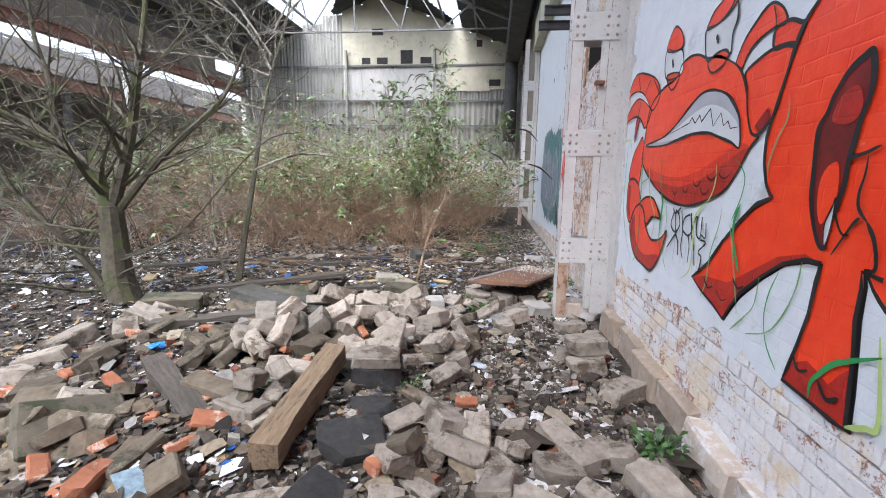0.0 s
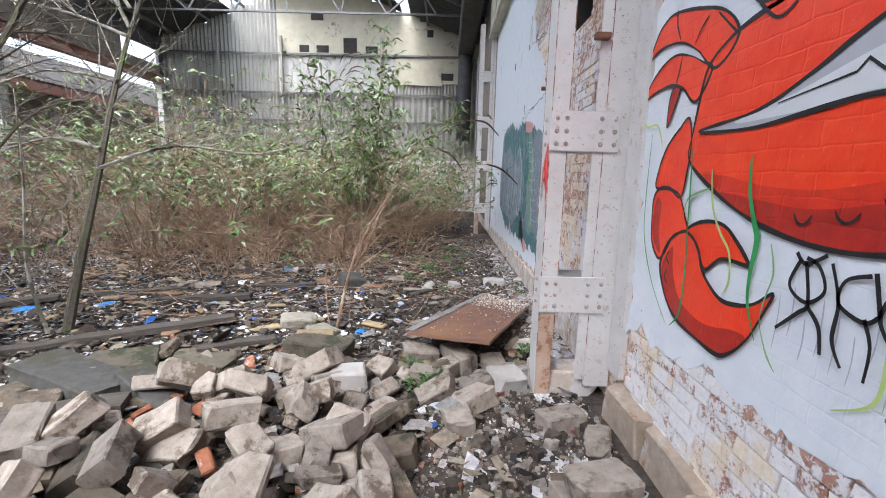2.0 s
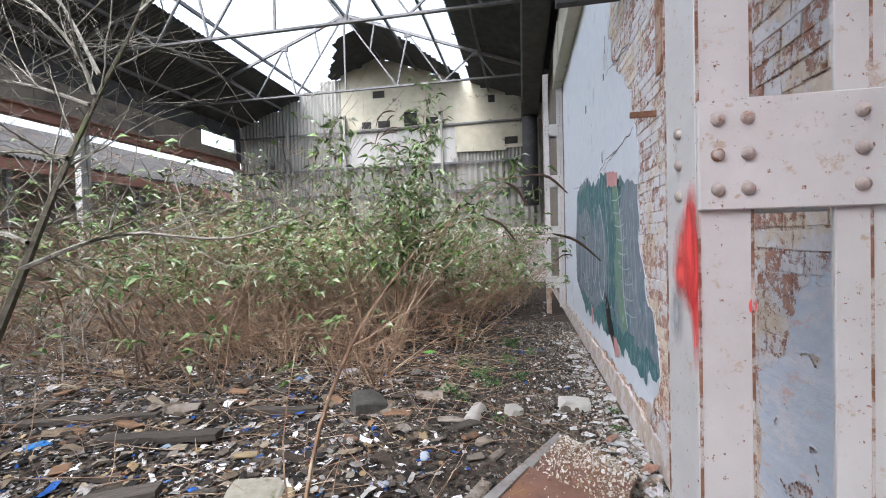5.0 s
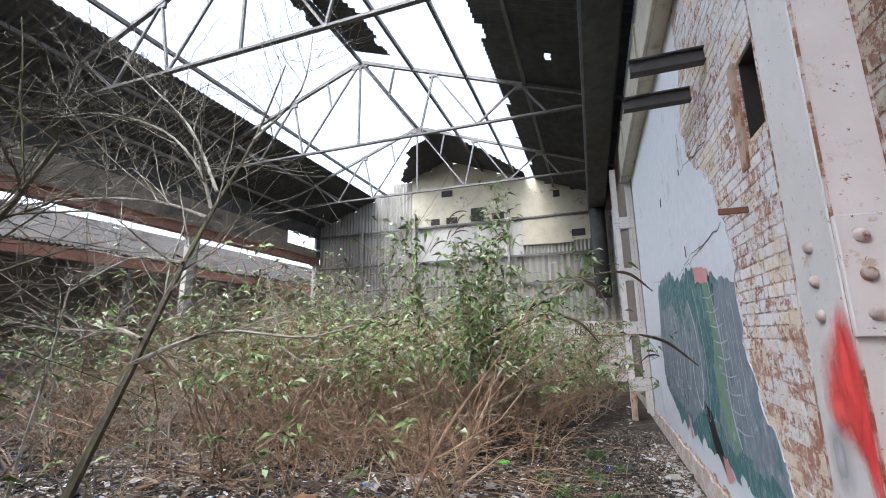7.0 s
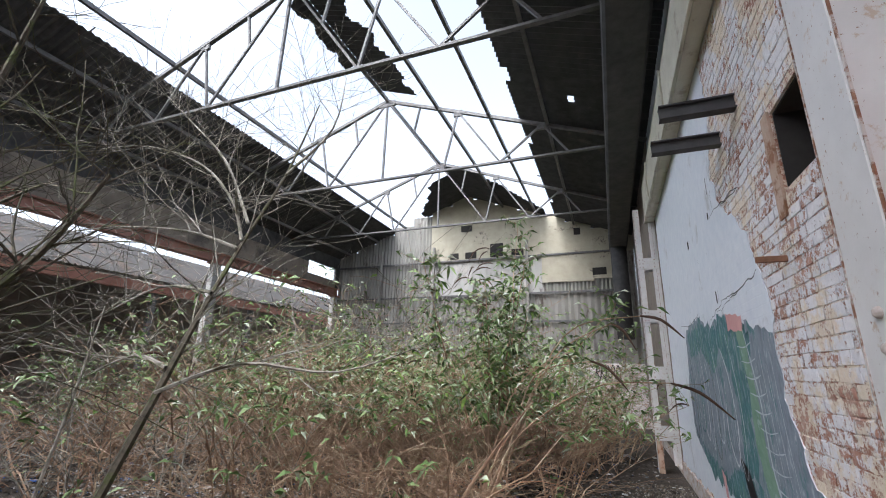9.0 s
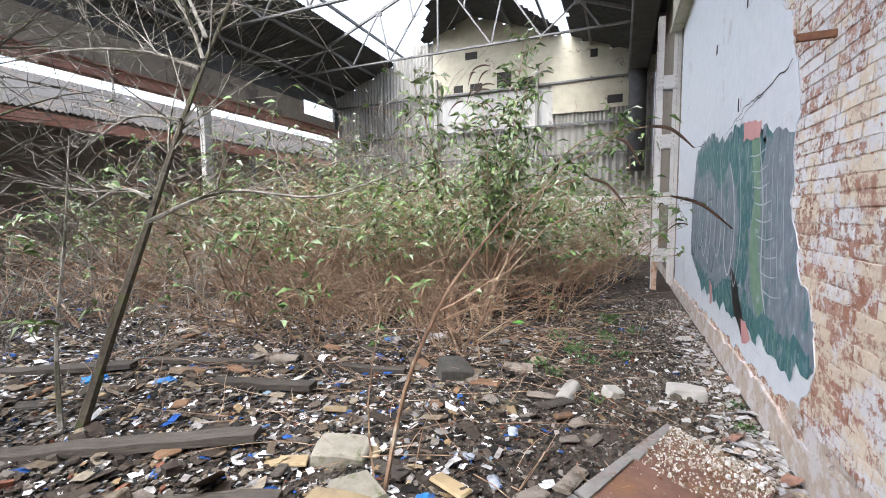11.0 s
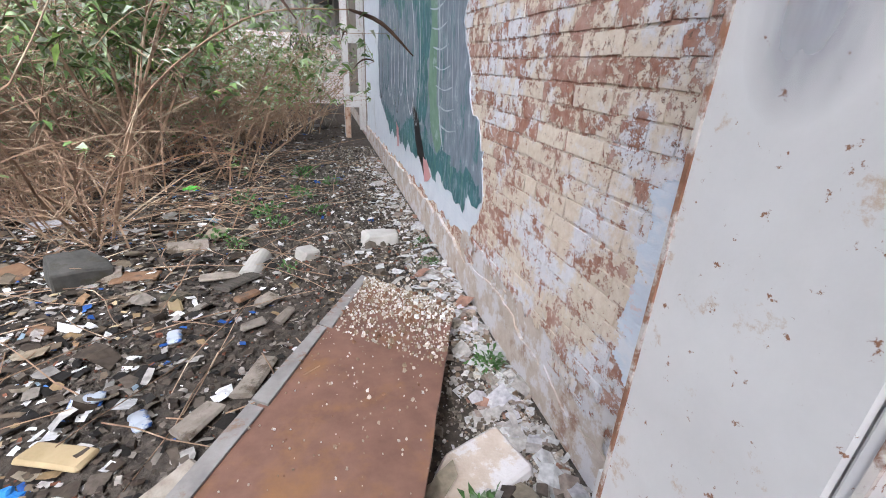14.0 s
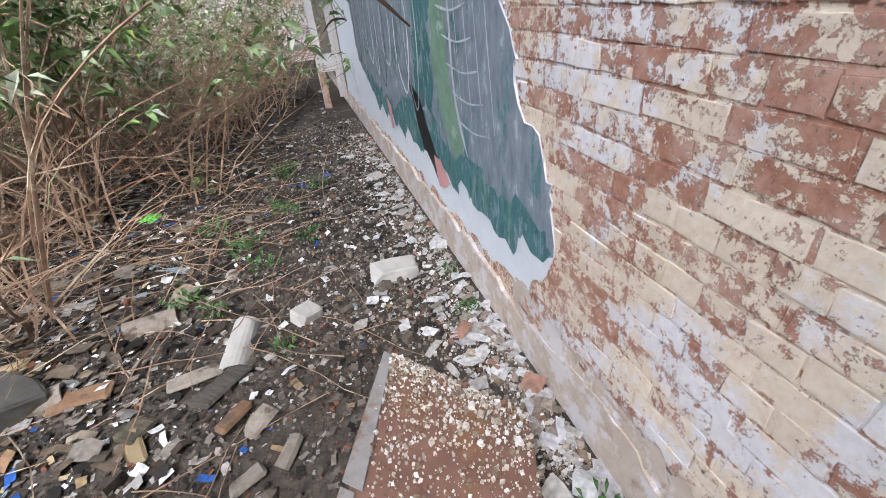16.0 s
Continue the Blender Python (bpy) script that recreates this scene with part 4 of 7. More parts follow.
figure("body_shade", LOW[:-1] + [(5.0, 1.475), (4.77, 1.455), (4.54, 1.44), (4.33, 1.47), (4.18, 1.51), (4.04, 1.56), (3.9, 1.62)], M_DARKRED, 0, 0.0053)
figure("mouth", [(5.2, 1.74), (4.84, 1.78), (4.62, 1.86), (4.48, 1.93), (4.35, 1.98), (4.22, 1.98), (4.08, 1.94), (4, 1.89), (3.93, 1.82), (3.9, 1.76), (3.88, 1.65), (3.96, 1.68), (4.1, 1.72), (4.22, 1.75), (4.42, 1.76), (4.63, 1.74), (4.87, 1.72)], M_GREYSPRAY, 0.022, 0.0068)
figure("teeth", [(4.96, 1.75), (4.68, 1.81), (4.46, 1.87), (4.32, 1.9), (4.2, 1.9), (4.07, 1.86), (3.98, 1.81), (3.91, 1.75), (3.89, 1.66), (3.97, 1.68), (4.1, 1.73), (4.23, 1.76), (4.42, 1.77), (4.63, 1.75)], M_WHITE, 0, 0.0082)
stroke("zigzag", [(4.74, 1.79), (4.46, 1.83), (4.43, 1.86), (4.38, 1.82), (4.33, 1.86), (4.3, 1.82), (4.21, 1.88), (4.16, 1.78), (4.09, 1.84), (4.05, 1.77), (4.01, 1.79), (3.98, 1.75), (3.91, 1.75)], 0.014, L2 - 0.0086, M_BLACK, mural, smooth=False)
for y, z, w in ((4.56, 1.41, 0.035), (4.41, 1.43, 0.04), (4.27, 1.47, 0.045), (4.17, 1.43, 0.05), (4.11, 1.51, 0.055), (3.98, 1.52, 0.06)):
    stroke("scale_mark", [(y + w, z + 0.014), (y + 0.6 * w, z - 0.010), (y, z - 0.020), (y - 0.6 * w, z - 0.010), (y - w, z + 0.014)], 0.012, L2 - 0.0086, M_BLACK, mural)
figure("arm", [(5.29, 1.81), (5.37, 1.77), (5.47, 1.69), (5.53, 1.58), (5.54, 1.48), (5.4, 1.48), (5.29, 1.44), (5.26, 1.56), (5.25, 1.68)], None, 0.02, 0.0042)
figure("arm", [(5.48, 1.48), (5.36, 1.47), (5.29, 1.44), (5.23, 1.35), (5.2, 1.29), (5.31, 1.25), (5.38, 1.15), (5.44, 1.11), (5.52, 1.18), (5.55, 1.3), (5.55, 1.43)], None, 0.02, 0.0046)
figure("arm_shade", [(5.52, 1.42), (5.47, 1.40), (5.46, 1.25), (5.43, 1.14), (5.51, 1.20), (5.54, 1.30)], M_DARKRED, 0, 0.006)
figure("claw", [(5.2, 1.29), (5.13, 1.33), (5.03, 1.35), (4.93, 1.34), (4.85, 1.29), (4.79, 1.24), (4.77, 1.21), (4.86, 1.21), (4.94, 1.2), (5.03, 1.14), (5.09, 1.21), (5.14, 1.26)], None, 0.022, 0.005)
figure("claw", [(5.4, 1.12), (5.35, 1.21), (5.26, 1.27), (5.19, 1.28), (5.1, 1.23), (5.05, 1.14), (4.98, 1.08), (4.89, 1.04), (4.79, 1.05), (4.71, 1.08), (4.63, 1.14), (4.66, 1.06), (4.72, 0.94), (4.8, 0.85), (4.88, 0.81), (5.02, 0.82), (5.2, 0.85), (5.32, 0.93), (5.4, 1.05)], None, 0.024, 0.0056)
figure("claw_shade", [(5.39, 1.07), (5.34, 1.16), (5.3, 1.19), (5.28, 1.08), (5.2, 0.96), (5.06, 0.91), (4.94, 0.91), (4.82, 0.94), (4.73, 0.94), (4.8, 0.85), (4.88, 0.82), (5.02, 0.82), (5.2, 0.85), (5.32, 0.93)], M_DARKRED, 0, 0.0072)
for z in (1.13, 1.03):
    stroke("claw_mark", [(5.33, z + 0.04), (5.345, z), (5.31, z - 0.03)], 0.013, L2 - 0.0086, M_BLACK, mural)
figure("stalk", [(4.91, 2.18), (4.97, 2.31), (4.94, 2.38), (4.82, 2.34), (4.7, 2.32), (4.65, 2.23), (4.68, 2.16)], M_WHITE, 0.016, 0.0044)
figure("stalk_tip", [(4.95, 2.38), (4.91, 2.46), (4.83, 2.5), (4.73, 2.44), (4.68, 2.36), (4.73, 2.33), (4.83, 2.34)], None, 0.014, 0.006)
figure("stalk_foot", [(4.91, 2.19), (4.82, 2.2), (4.69, 2.17), (4.73, 2.11), (4.81, 2.09)], None, 0.014, 0.006)
stroke("pupil", [(4.83, 2.29), (4.8, 2.23)], 0.035, L2 - 0.0086, M_BLACK, mural)
figure("stalk", [(4.33, 2.16), (4.38, 2.29), (4.37, 2.34), (4.25, 2.33), (4.14, 2.36), (4.08, 2.4), (4.05, 2.3), (4.08, 2.23), (4.08, 2.14), (4.15, 2.17), (4.24, 2.17)], M_WHITE, 0.016, 0.0044)
figure("stalk_tip", [(4.37, 2.34), (4.31, 2.41), (4.22, 2.44), (4.13, 2.48), (4.07, 2.4), (4.12, 2.35), (4.22, 2.33), (4.3, 2.33)], None, 0.014, 0.006)
figure("stalk_foot", [(4.31, 2.14), (4.24, 2.17), (4.15, 2.17), (4.1, 2.15), (4.11, 2.11), (4.18, 2.08), (4.26, 2.08)], None, 0.014, 0.006)
stroke("pupil", [(4.24, 2.27), (4.21, 2.22)], 0.035, L2 - 0.0086, M_BLACK, mural)

scrawl = tagged(empty("black_scrawl"), "black spray-painted scrawled tag", "graffiti")
for pts in (((4.54, 1.28), (4.57, 1.19), (4.5, 1.15), (4.44, 1.2), (4.47, 1.27), (4.52, 1.29)),
            ((4.52, 1.28), (4.49, 1.15), (4.52, 1.11), (4.6, 1.03)),
            ((4.49, 1.14), (4.44, 1.09), (4.42, 1.01)),
            ((4.56, 1.3), (4.52, 1.27), (4.45, 1.31)),
            ((4.43, 1.29), (4.39, 1.18), (4.39, 1.07), (4.35, 1)),
            ((4.31, 1.28), (4.38, 1.25), (4.39, 1.18), (4.31, 1.15), (4.27, 1.18)),
            ((4.31, 1.16), (4.28, 1.09), (4.28, 0.99)),
            ((4.3, 1.29), (4.27, 1.18)),
            ((4.23, 1.28), (4.27, 1.18), (4.22, 1.09), (4.19, 0.99)),
            ((4.22, 1.28), (4.21, 1.18), (4.16, 1.16), (4.16, 1.28)),
            ((4.15, 1.18), (4.1, 1.17), (4.11, 1.25)),
            ((4.15, 1.15), (4.09, 1.14), (4.16, 1.08), (4.12, 1.05), (4.13, 0.98), (4.12, 0.97))):
    stroke("scrawl_line", pts, 0.015, L4 - 0.001, M_BLACK, scrawl, taper=False)
for k in range(9):
    y, z = 4.60 - 0.055 * k, 1.10 + 0.05 * math.sin(k * 2.3)
    stroke("drip", [(y, z + 0.05), (y - 0.004, z - 0.03), (y + 0.003, z - 0.12 - 0.03 * math.cos(k * 1.7))], 0.006, L4 - 0.0005, M_GREYSPRAY, scrawl)
lines = tagged(empty("green_lines"), "thin green and lime spray-painted looping lines", "graffiti")
for pts, w, m in ((((4.83, 1.62), (4.81, 1.48), (4.77, 1.38), (4.74, 1.31), (4.75, 1.19), (4.74, 1.07), (4.68, 0.95)), 0.026, M_GREEN),
                  (((5.23, 1.69), (5.21, 1.51), (5.19, 1.29), (5.17, 1.08), (5.18, 0.89), (5.25, 0.8)), 0.016, M_GREEN),
                  (((5.06, 1.57), (5.02, 1.41), (4.95, 1.31), (4.88, 1.24), (4.86, 1.13), (4.89, 1.06)), 0.016, M_LIME),
                  (((5.81, 1.94), (5.72, 1.82), (5.59, 1.81), (5.51, 1.69)), 0.014, M_LIME),
                  (((5.64, 1.77), (5.64, 1.42), (5.61, 1.2), (5.48, 0.98), (5.29, 0.8)), 0.011, M_GREEN),
                  (((4.67, 1.31), (4.64, 1.21), (4.66, 1.12), (4.67, 1.03), (4.62, 0.93), (4.57, 0.88)), 0.012, M_PALEGREEN),
                  (((5.06, 1.49), (5.21, 1.44), (5.24, 1.35)), 0.012, M_PALEGREEN),
                  (((3.8, 1.38), (3.83, 1.31), (3.83, 1.23), (3.79, 1.14), (3.74, 1.05)), 0.022, M_GREEN),
                  (((4.07, 1.57), (4.06, 1.48), (4.1, 1.39), (4.21, 1.31), (4.25, 1.24), (4.23, 1.09), (4.24, 0.95), (4.35, 0.87)), 0.018, M_LIME),
                  (((3.96, 1.35), (3.97, 1.25), (4.02, 1.1), (4.03, 0.93), (4.07, 0.84)), 0.014, M_PALEGREEN),
                  (((3.9, 1.6), (3.8, 1.52), (3.8, 1.42), (3.86, 1.29)), 0.011, M_GREEN),
                  (((3.56, 1.84), (3.55, 1.75), (3.6, 1.66), (3.63, 1.57), (3.63, 1.52)), 0.012, M_PALEGREEN),
                  (((3.87, 1.28), (3.82, 1.16), (3.76, 1), (3.71, 0.86)), 0.012, M_PALEGREEN),
                  (((3.46, 1.12), (3.5, 1.02), (3.51, 0.91), (3.47, 0.8), (3.39, 0.72)), 0.013, M_GREEN),
                  (((3.2, 0.7), (3.2, 0.76), (3.17, 0.81), (3.12, 0.87), (3.06, 0.91), (2.95, 0.97)), 0.024, M_GREEN),
                  (((3.34, 1.19), (3.35, 1.08), (3.4, 0.95), (3.48, 0.85), (3.62, 0.79)), 0.012, M_PALEGREEN),
                  (((3.58, 1.07), (3.59, 0.94), (3.65, 0.86), (3.75, 0.76)), 0.012, M_PALEGREEN),
                  (((3.03, 0.69), (2.96, 0.73), (2.92, 0.77), (2.97, 1.03)), 0.022, M_LIME)):
    stroke("line", pts, w, L4 - 0.004, m, lines)

teal = tagged(empty("teal_graffiti"), "worn teal and slate spray-painted graffiti with pale streaks", "graffiti")
T1, T2, T3, T4 = FARFACE - 0.0015, FARFACE - 0.0035, FARFACE - 0.0055, FARFACE - 0.0075
EDGE = [(8.25, 0.34), (8.1, 0.5), (8.0, 0.66), (8.06, 0.96), (8.22, 1.09), (8.33, 1.3), (8.46, 1.49), (8.5, 1.71), (8.5, 2.04)]
flat_on_wall("slate_field", roughen([Vector(p) for p in EDGE[2:] + [(8.74, 2.1), (9.2, 2.2), (9.75, 2.34), (10.5, 2.3), (11.1, 2.46), (12.2, 2.4), (12.5, 1.6), (12.45, 0.9), (11.4, 0.6), (10.6, 0.6), (9.84, 0.68), (9.2, 0.68), (8.6, 0.62)]], 0.07, 8), T1, 0, M_SLATE, teal)
flat_on_wall("teal_wash", roughen([Vector(p) for p in ((9.0, 2.1), (9.75, 2.3), (10.5, 2.26), (11.1, 2.4), (12.1, 2.3), (12.0, 2.0), (11.2, 2.05), (10.6, 1.8), (10.2, 1.95), (9.8, 1.7), (9.75, 1.2), (9.8, 0.9), (9.45, 0.85), (9.4, 1.4), (9.2, 1.8))], 0.12, 43), T2, 0, M_TEAL, teal)
flat_on_wall("green_stripe", roughen([Vector(p) for p in ((9.46, 2.2), (9.3, 1.64), (9.36, 1.2), (9.25, 0.9), (9.0, 0.7), (8.9, 0.85), (9.08, 1.1), (9.12, 1.64), (9.22, 2.15))], 0.04, 45), T2 - 0.001, 0, M_STRIPE, teal)
flat_on_wall("green_edge", roughen([Vector(p) for p in ((12.4, 0.98), (11.4, 0.78), (10.6, 0.76), (9.84, 0.9), (9.2, 0.80), (8.6, 0.76), (8.2, 0.80), (8.04, 0.78), (8.02, 0.68), (8.3, 0.52), (8.6, 0.58), (9.2, 0.58), (9.84, 0.62), (10.6, 0.55), (11.4, 0.58))], 0.13, 47), T3, 0, M_TEAL, teal)
flat_on_wall("black_drop", roughen([Vector(p) for p in ((10.0, 1.05), (9.75, 0.95), (9.35, 0.55), (9.4, 0.46), (9.75, 0.6))], 0.04, 51), T4, 0, M_BLACK, teal)
for pts, k in ((((9.5, 0.62), (9.35, 0.62), (9.2, 0.5), (9.4, 0.42)), 53), (((9.72, 2.33), (9.18, 2.26), (9.22, 2.13), (9.7, 2.16)), 55), (((10.9, 0.75), (10.75, 0.72), (10.72, 0.5), (10.85, 0.48)), 57)):
    flat_on_wall("pink_drop", roughen([Vector(p) for p in pts], 0.03, k), T4 - 0.001, 0, M_PINK, teal)
stroke("white_line", [(9.22, 2.15), (9.04, 1.62), (9.0, 1.1), (8.85, 0.8)], 0.035, T4 - 0.0015, M_PALESLATE, teal)
for k in range(11):
    y, w = 9.75 + 0.26 * k, 0.10 + 0.05 * math.sin(k * 2.1)
    m = (M_PALESLATE, M_WHITE, M_TEAL, M_PALESLATE, M_BLACK)[k % 5]
    stroke("swirl", [(y + w, 2.15 - 0.12 * (k % 3)), (y - 0.05, 1.75), (y - w, 1.3), (y + 0.04, 0.85 + 0.07 * (k % 4)), (y + w + 0.12, 1.2), (y + w, 1.7)], 0.03 if k % 2 else 0.02, T4 - 0.002 - 0.0001 * k, m, teal)
for k in range(9):
    y, z = 8.55 + 0.06 * k, 0.95 + 0.13 * k
    stroke("scratch", [(y + 0.42, z + 0.02), (y + 0.2, z), (y, z + 0.03)], 0.014, T4 - 0.0032, M_PALESLATE, teal)
for k in range(4):
    stroke("scratch", [(8.62 + 0.12 * k, 1.95 - 0.1 * (k % 2)), (8.58 + 0.12 * k, 1.5), (8.5 + 0.13 * k, 1.0)], 0.012, T4 - 0.0034, M_PALESLATE, teal)

# fluorescent marks on the near column
mark = tagged(empty("red_paint_mark"), "fluorescent red spray mark on the column", "graffiti")


M_FAINTRED = soft_spray("faint_red_spray", (0.82, 0.10, 0.09), 0.95)
M_SOFTRED, M_SOFTGREY = soft_spray("soft_red_spray", (0.82, 0.08, 0.075), 1.5), soft_spray("soft_grey_spray", (0.42, 0.42, 0.45), 0.65)
strokes = [((5.94, 6.12, 1.44, 1.70), M_FAINTRED), ((5.935, 6.0, 1.30, 1.66), M_SOFTRED), ((5.935, 6.03, 1.40, 1.77), M_SOFTRED), ((5.955, 6.055, 1.44, 1.75), M_SOFTRED), ((5.98, 6.12, 1.47, 1.60), M_FAINTRED), ((6.03, 6.14, 1.34, 1.52), M_SOFTGREY)]
for k, ((y0, y1, z0, z1), m) in enumerate(strokes):
    x = 1.4882 - 0.0005 * k
    flat_on_wall("spray_patch", [(y0, z0), (y1, z0), (y1, z1), (y0, z1)], x, 0, m, mark)
bm = bmesh.new()
bmesh.ops.create_circle(bm, cap_ends=True, segments=14, radius=0.012)
bmesh.ops.scale(bm, verts=bm.verts, vec=(0.7, 1.5, 1))
bmesh.ops.transform(bm, verts=bm.verts, matrix=pose(1.597, 5.9485, 1.47, 90, 0, 0))
part("spray_patch", bm, M_FLUOR, mark)

# wall fittings
for y, z, a, m in ((8.42, 3.86, 1.46, M_DARKROOF), (8.97, 3.83, 1.44, M_DARKROOF)):
    st = tagged(empty("stub_beam", (WX, y, z)), "short black steel stub sticking out of the wall", "steel stub", "stubs in the wall")
    part("web", boxm(a - WX, 0.1, -0.012, 0.012, -0.05, 0.05), m, st)
    part("flange", boxm(a - WX, 0.1, -0.045, 0.045, 0.05, 0.062), m, st)
    part("flange", boxm(a - WX, 0.1, -0.045, 0.045, -0.062, -0.05), m, st)
pin = tagged(link("rusty_bar", boxm(-0.16, 0.1, -0.012, 0.012, -0.02, 0.02, bevel=0.003), M_RUST), "small bent rusty bar in the brickwork", "bar")
pin.location = (WX, 8.02, 2.466)
# flat dark patches on the plaster paint the shade inside small holes
for y, z, w, h in ((9.8, 3.34, 0.05, 0.08), (11.07, 3.37, 0.08, 0.1), (9.95, 2.47, 0.05, 0.14), (9.7, 3.6, 0.03, 0.18)):
    flat_on_wall("plaster_hole", roughen([Vector(p) for p in ((y, z), (y + w, z), (y + w, z + h), (y, z + h))], 0.02, y * 7), FARFACE - 0.002, 0, M_SHADOW, wall_right, "small near-black patch painted as the shade of a plaster hole")
for pts in (((10.5, 2.34), (9.9, 2.43), (9.8, 2.47), (9.12, 2.47), (8.6, 2.52)), ((9.76, 3.35), (9.45, 3.36), (9.18, 3.3), (8.9, 3.3), (8.7, 3.24)), ((9.58, 3.61), (9.62, 3.5), (9.6, 3.36), (9.8, 3.34)), ((9.92, 2.43), (9.88, 2.6)), ((10.72, 3.23), (10.65, 3.06)), ((9.15, 4.3), (9.3, 4.0), (9.22, 3.8)), ((12.6, 2.5), (11.8, 2.42), (11.1, 2.5))):
    stroke("crack", [tuple(p) for p in roughen([Vector(q) for q in pts], 0.025, 71)[:-8]] if len(pts) > 3 else pts, 0.010, FARFACE - 0.0015, M_SHADOW, wall_right, smooth=False)
# the opening's deep shade is painted: near-black back, plus added strips over jamb and head
part("window_recess", boxm(WX + 0.36, WX + 0.40, 6.9, 8.0, 2.8, 3.5), M_SHADOW, wall_right, "window opening with its back painted near-black for shade")
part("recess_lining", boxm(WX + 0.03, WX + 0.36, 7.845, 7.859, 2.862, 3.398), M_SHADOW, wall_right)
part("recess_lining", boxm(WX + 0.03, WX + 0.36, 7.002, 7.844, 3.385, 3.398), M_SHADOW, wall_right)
part("plaster_jamb", boxm(WX - 0.004, WX + 0.02, 7.862, 7.98, 2.70, 3.42), M_RUSTPALE, wall_right, "bare reddish plaster edge of the opening")



tagscrawl = tagged(empty("gable_scrawl"), "small black scrawl sprayed on the gable cladding", "graffiti")
for k in range(5):
    bm = bmesh.new()
    pts = spline([(0.35 + 0.17 * k, 1.62), (0.42 + 0.17 * k, 2.05), (0.50 + 0.17 * k, 1.85), (0.40 + 0.17 * k, 1.80), (0.52 + 0.17 * k, 1.58)], False, 4)
    tube(bm, [Vector((p.x, GABLE_Y - 0.03, p.y)) for p in pts], [0.018] * len(pts), 4)
    part("scrawl_line", bm, M_BLACK, tagscrawl)

# ---- rubble and litter ----
def from_lists(name, verts, faces, material, parent=None, label=""):
    me = bpy.data.meshes.new(name)
    me.from_pydata(verts, [], faces)
    me.materials.append(material)
    ob = new(name, me)
    if parent:
        ob.parent = parent
    if label:
        ob["label"] = label
    return ob


def rough_block(seed, sx, sy, sz, chip=0.5):
    """A worn masonry block with chipped corners; its base at z = 0."""
    rnd = random.Random(seed)
    bm = bmesh.new()
    box(bm, -sx / 2, sx / 2, -sy / 2, sy / 2, 0, sz)
    for v in list(bm.verts):
        v.co += Vector((rnd.uniform(-1, 1) * sx, rnd.uniform(-1, 1) * sy, rnd.uniform(-1, 1) * sz)) * 0.05
    bmesh.ops.bevel(bm, geom=bm.edges[:], offset=0.012, segments=1, affect="EDGES")
    if rnd.random() < chip * 2:
        p = Vector((sx / 2 * rnd.choice((-1, 1)), sy / 2 * rnd.choice((-1, 1)), sz * rnd.choice((0.2, 1))))
        d = (p - Vector((0, 0, sz / 2))).normalized()
        r = bmesh.ops.bisect_plane(bm, geom=bm.verts[:] + bm.edges[:] + bm.faces[:], plane_co=p * rnd.uniform(0.62, 0.85), plane_no=d + Vector((rnd.uniform(-0.3, 0.3),) * 3), clear_outer=True)
        bmesh.ops.holes_fill(bm, edges=[e for e in bm.edges if e.is_boundary])
    bmesh.ops.subdivide_edges(bm, edges=[e for e in bm.edges if e.calc_length() > 0.09], cuts=1)
    for v in bm.verts:
        v.co += Vector((noise.noise(v.co * 14 + Vector((seed, 0, 0))), noise.noise(v.co * 14 + Vector((0, seed, 0))), noise.noise(v.co * 14 + Vector((0, 0, seed))))) * min(0.017, sz * 0.2)
    return bm


M_REDBRICK = mat("loose_red_brick", (0.24, 0.085, 0.042), (0.35, 0.135, 0.07), 14, 0.95, 0.6, c3=(0.46, 0.38, 0.32), patch=6, spread=0.55, obj_random=0.15)
M_MOSSBLOCK = mat("mossy_block", (0.072, 0.060, 0.042), (0.120, 0.102, 0.075), 10, 0.95, 0.6, c3=(0.036, 0.039, 0.018), patch=4, spread=0.5, obj_random=0.15)
M_BROWNBLOCK = mat("dirty_brown_block", (0.072, 0.054, 0.036), (0.144, 0.115, 0.083), 11, 0.95, 0.7, c3=(0.040, 0.036, 0.022), patch=4, spread=0.52, obj_random=0.3, c4=(0.216, 0.180, 0.137), patch4=3, spread4=0.57)
M_DARKSTONE = mat("dark_grey_slab", (0.040, 0.038, 0.034), (0.085, 0.08, 0.072), 10, 0.9, 0.7, c3=(0.05, 0.045, 0.028), patch=4, spread=0.52)
M_MOSSLUMP = mat("mossy_concrete", (0.22, 0.20, 0.155), (0.33, 0.30, 0.25), 12, 0.95, 0.9, c3=(0.09, 0.10, 0.028), patch=7, spread=0.53, edge=0.15)
M_WHITEBLOCK = mat("pale_block", (0.34, 0.32, 0.29), (0.43, 0.41, 0.38), 10, 0.95, 0.5, c3=(0.45, 0.40, 0.34), patch=4, spread=0.6, obj_random=0.1)
M_TIMBER = mat("rotten_timber", (0.035, 0.028, 0.022), (0.105, 0.088, 0.072), 6, 0.9, 0.6, c3=(0.05, 0.045, 0.035), patch=3, spread=0.55, stretch=(12, 1.2, 12), obj_random=0.2)
M_BEAM = mat("brown_beam", (0.13, 0.085, 0.05), (0.24, 0.17, 0.105), 6, 0.9, 0.7, c3=(0.08, 0.06, 0.04), patch=4, spread=0.54, stretch=(10, 1.2, 10))
M_BOARD = mat("brown_board", (0.14, 0.075, 0.04), (0.25, 0.145, 0.08), 9, 0.85, 0.4, c3=(0.08, 0.06, 0.045), patch=4, spread=0.56, obj_random=0.3)
M_TAN = mat("tan_board", (0.26, 0.19, 0.10), (0.36, 0.275, 0.16), 8, 0.8, 0.3, c3=(0.25, 0.18, 0.11), patch=4, spread=0.58, obj_random=0.2)
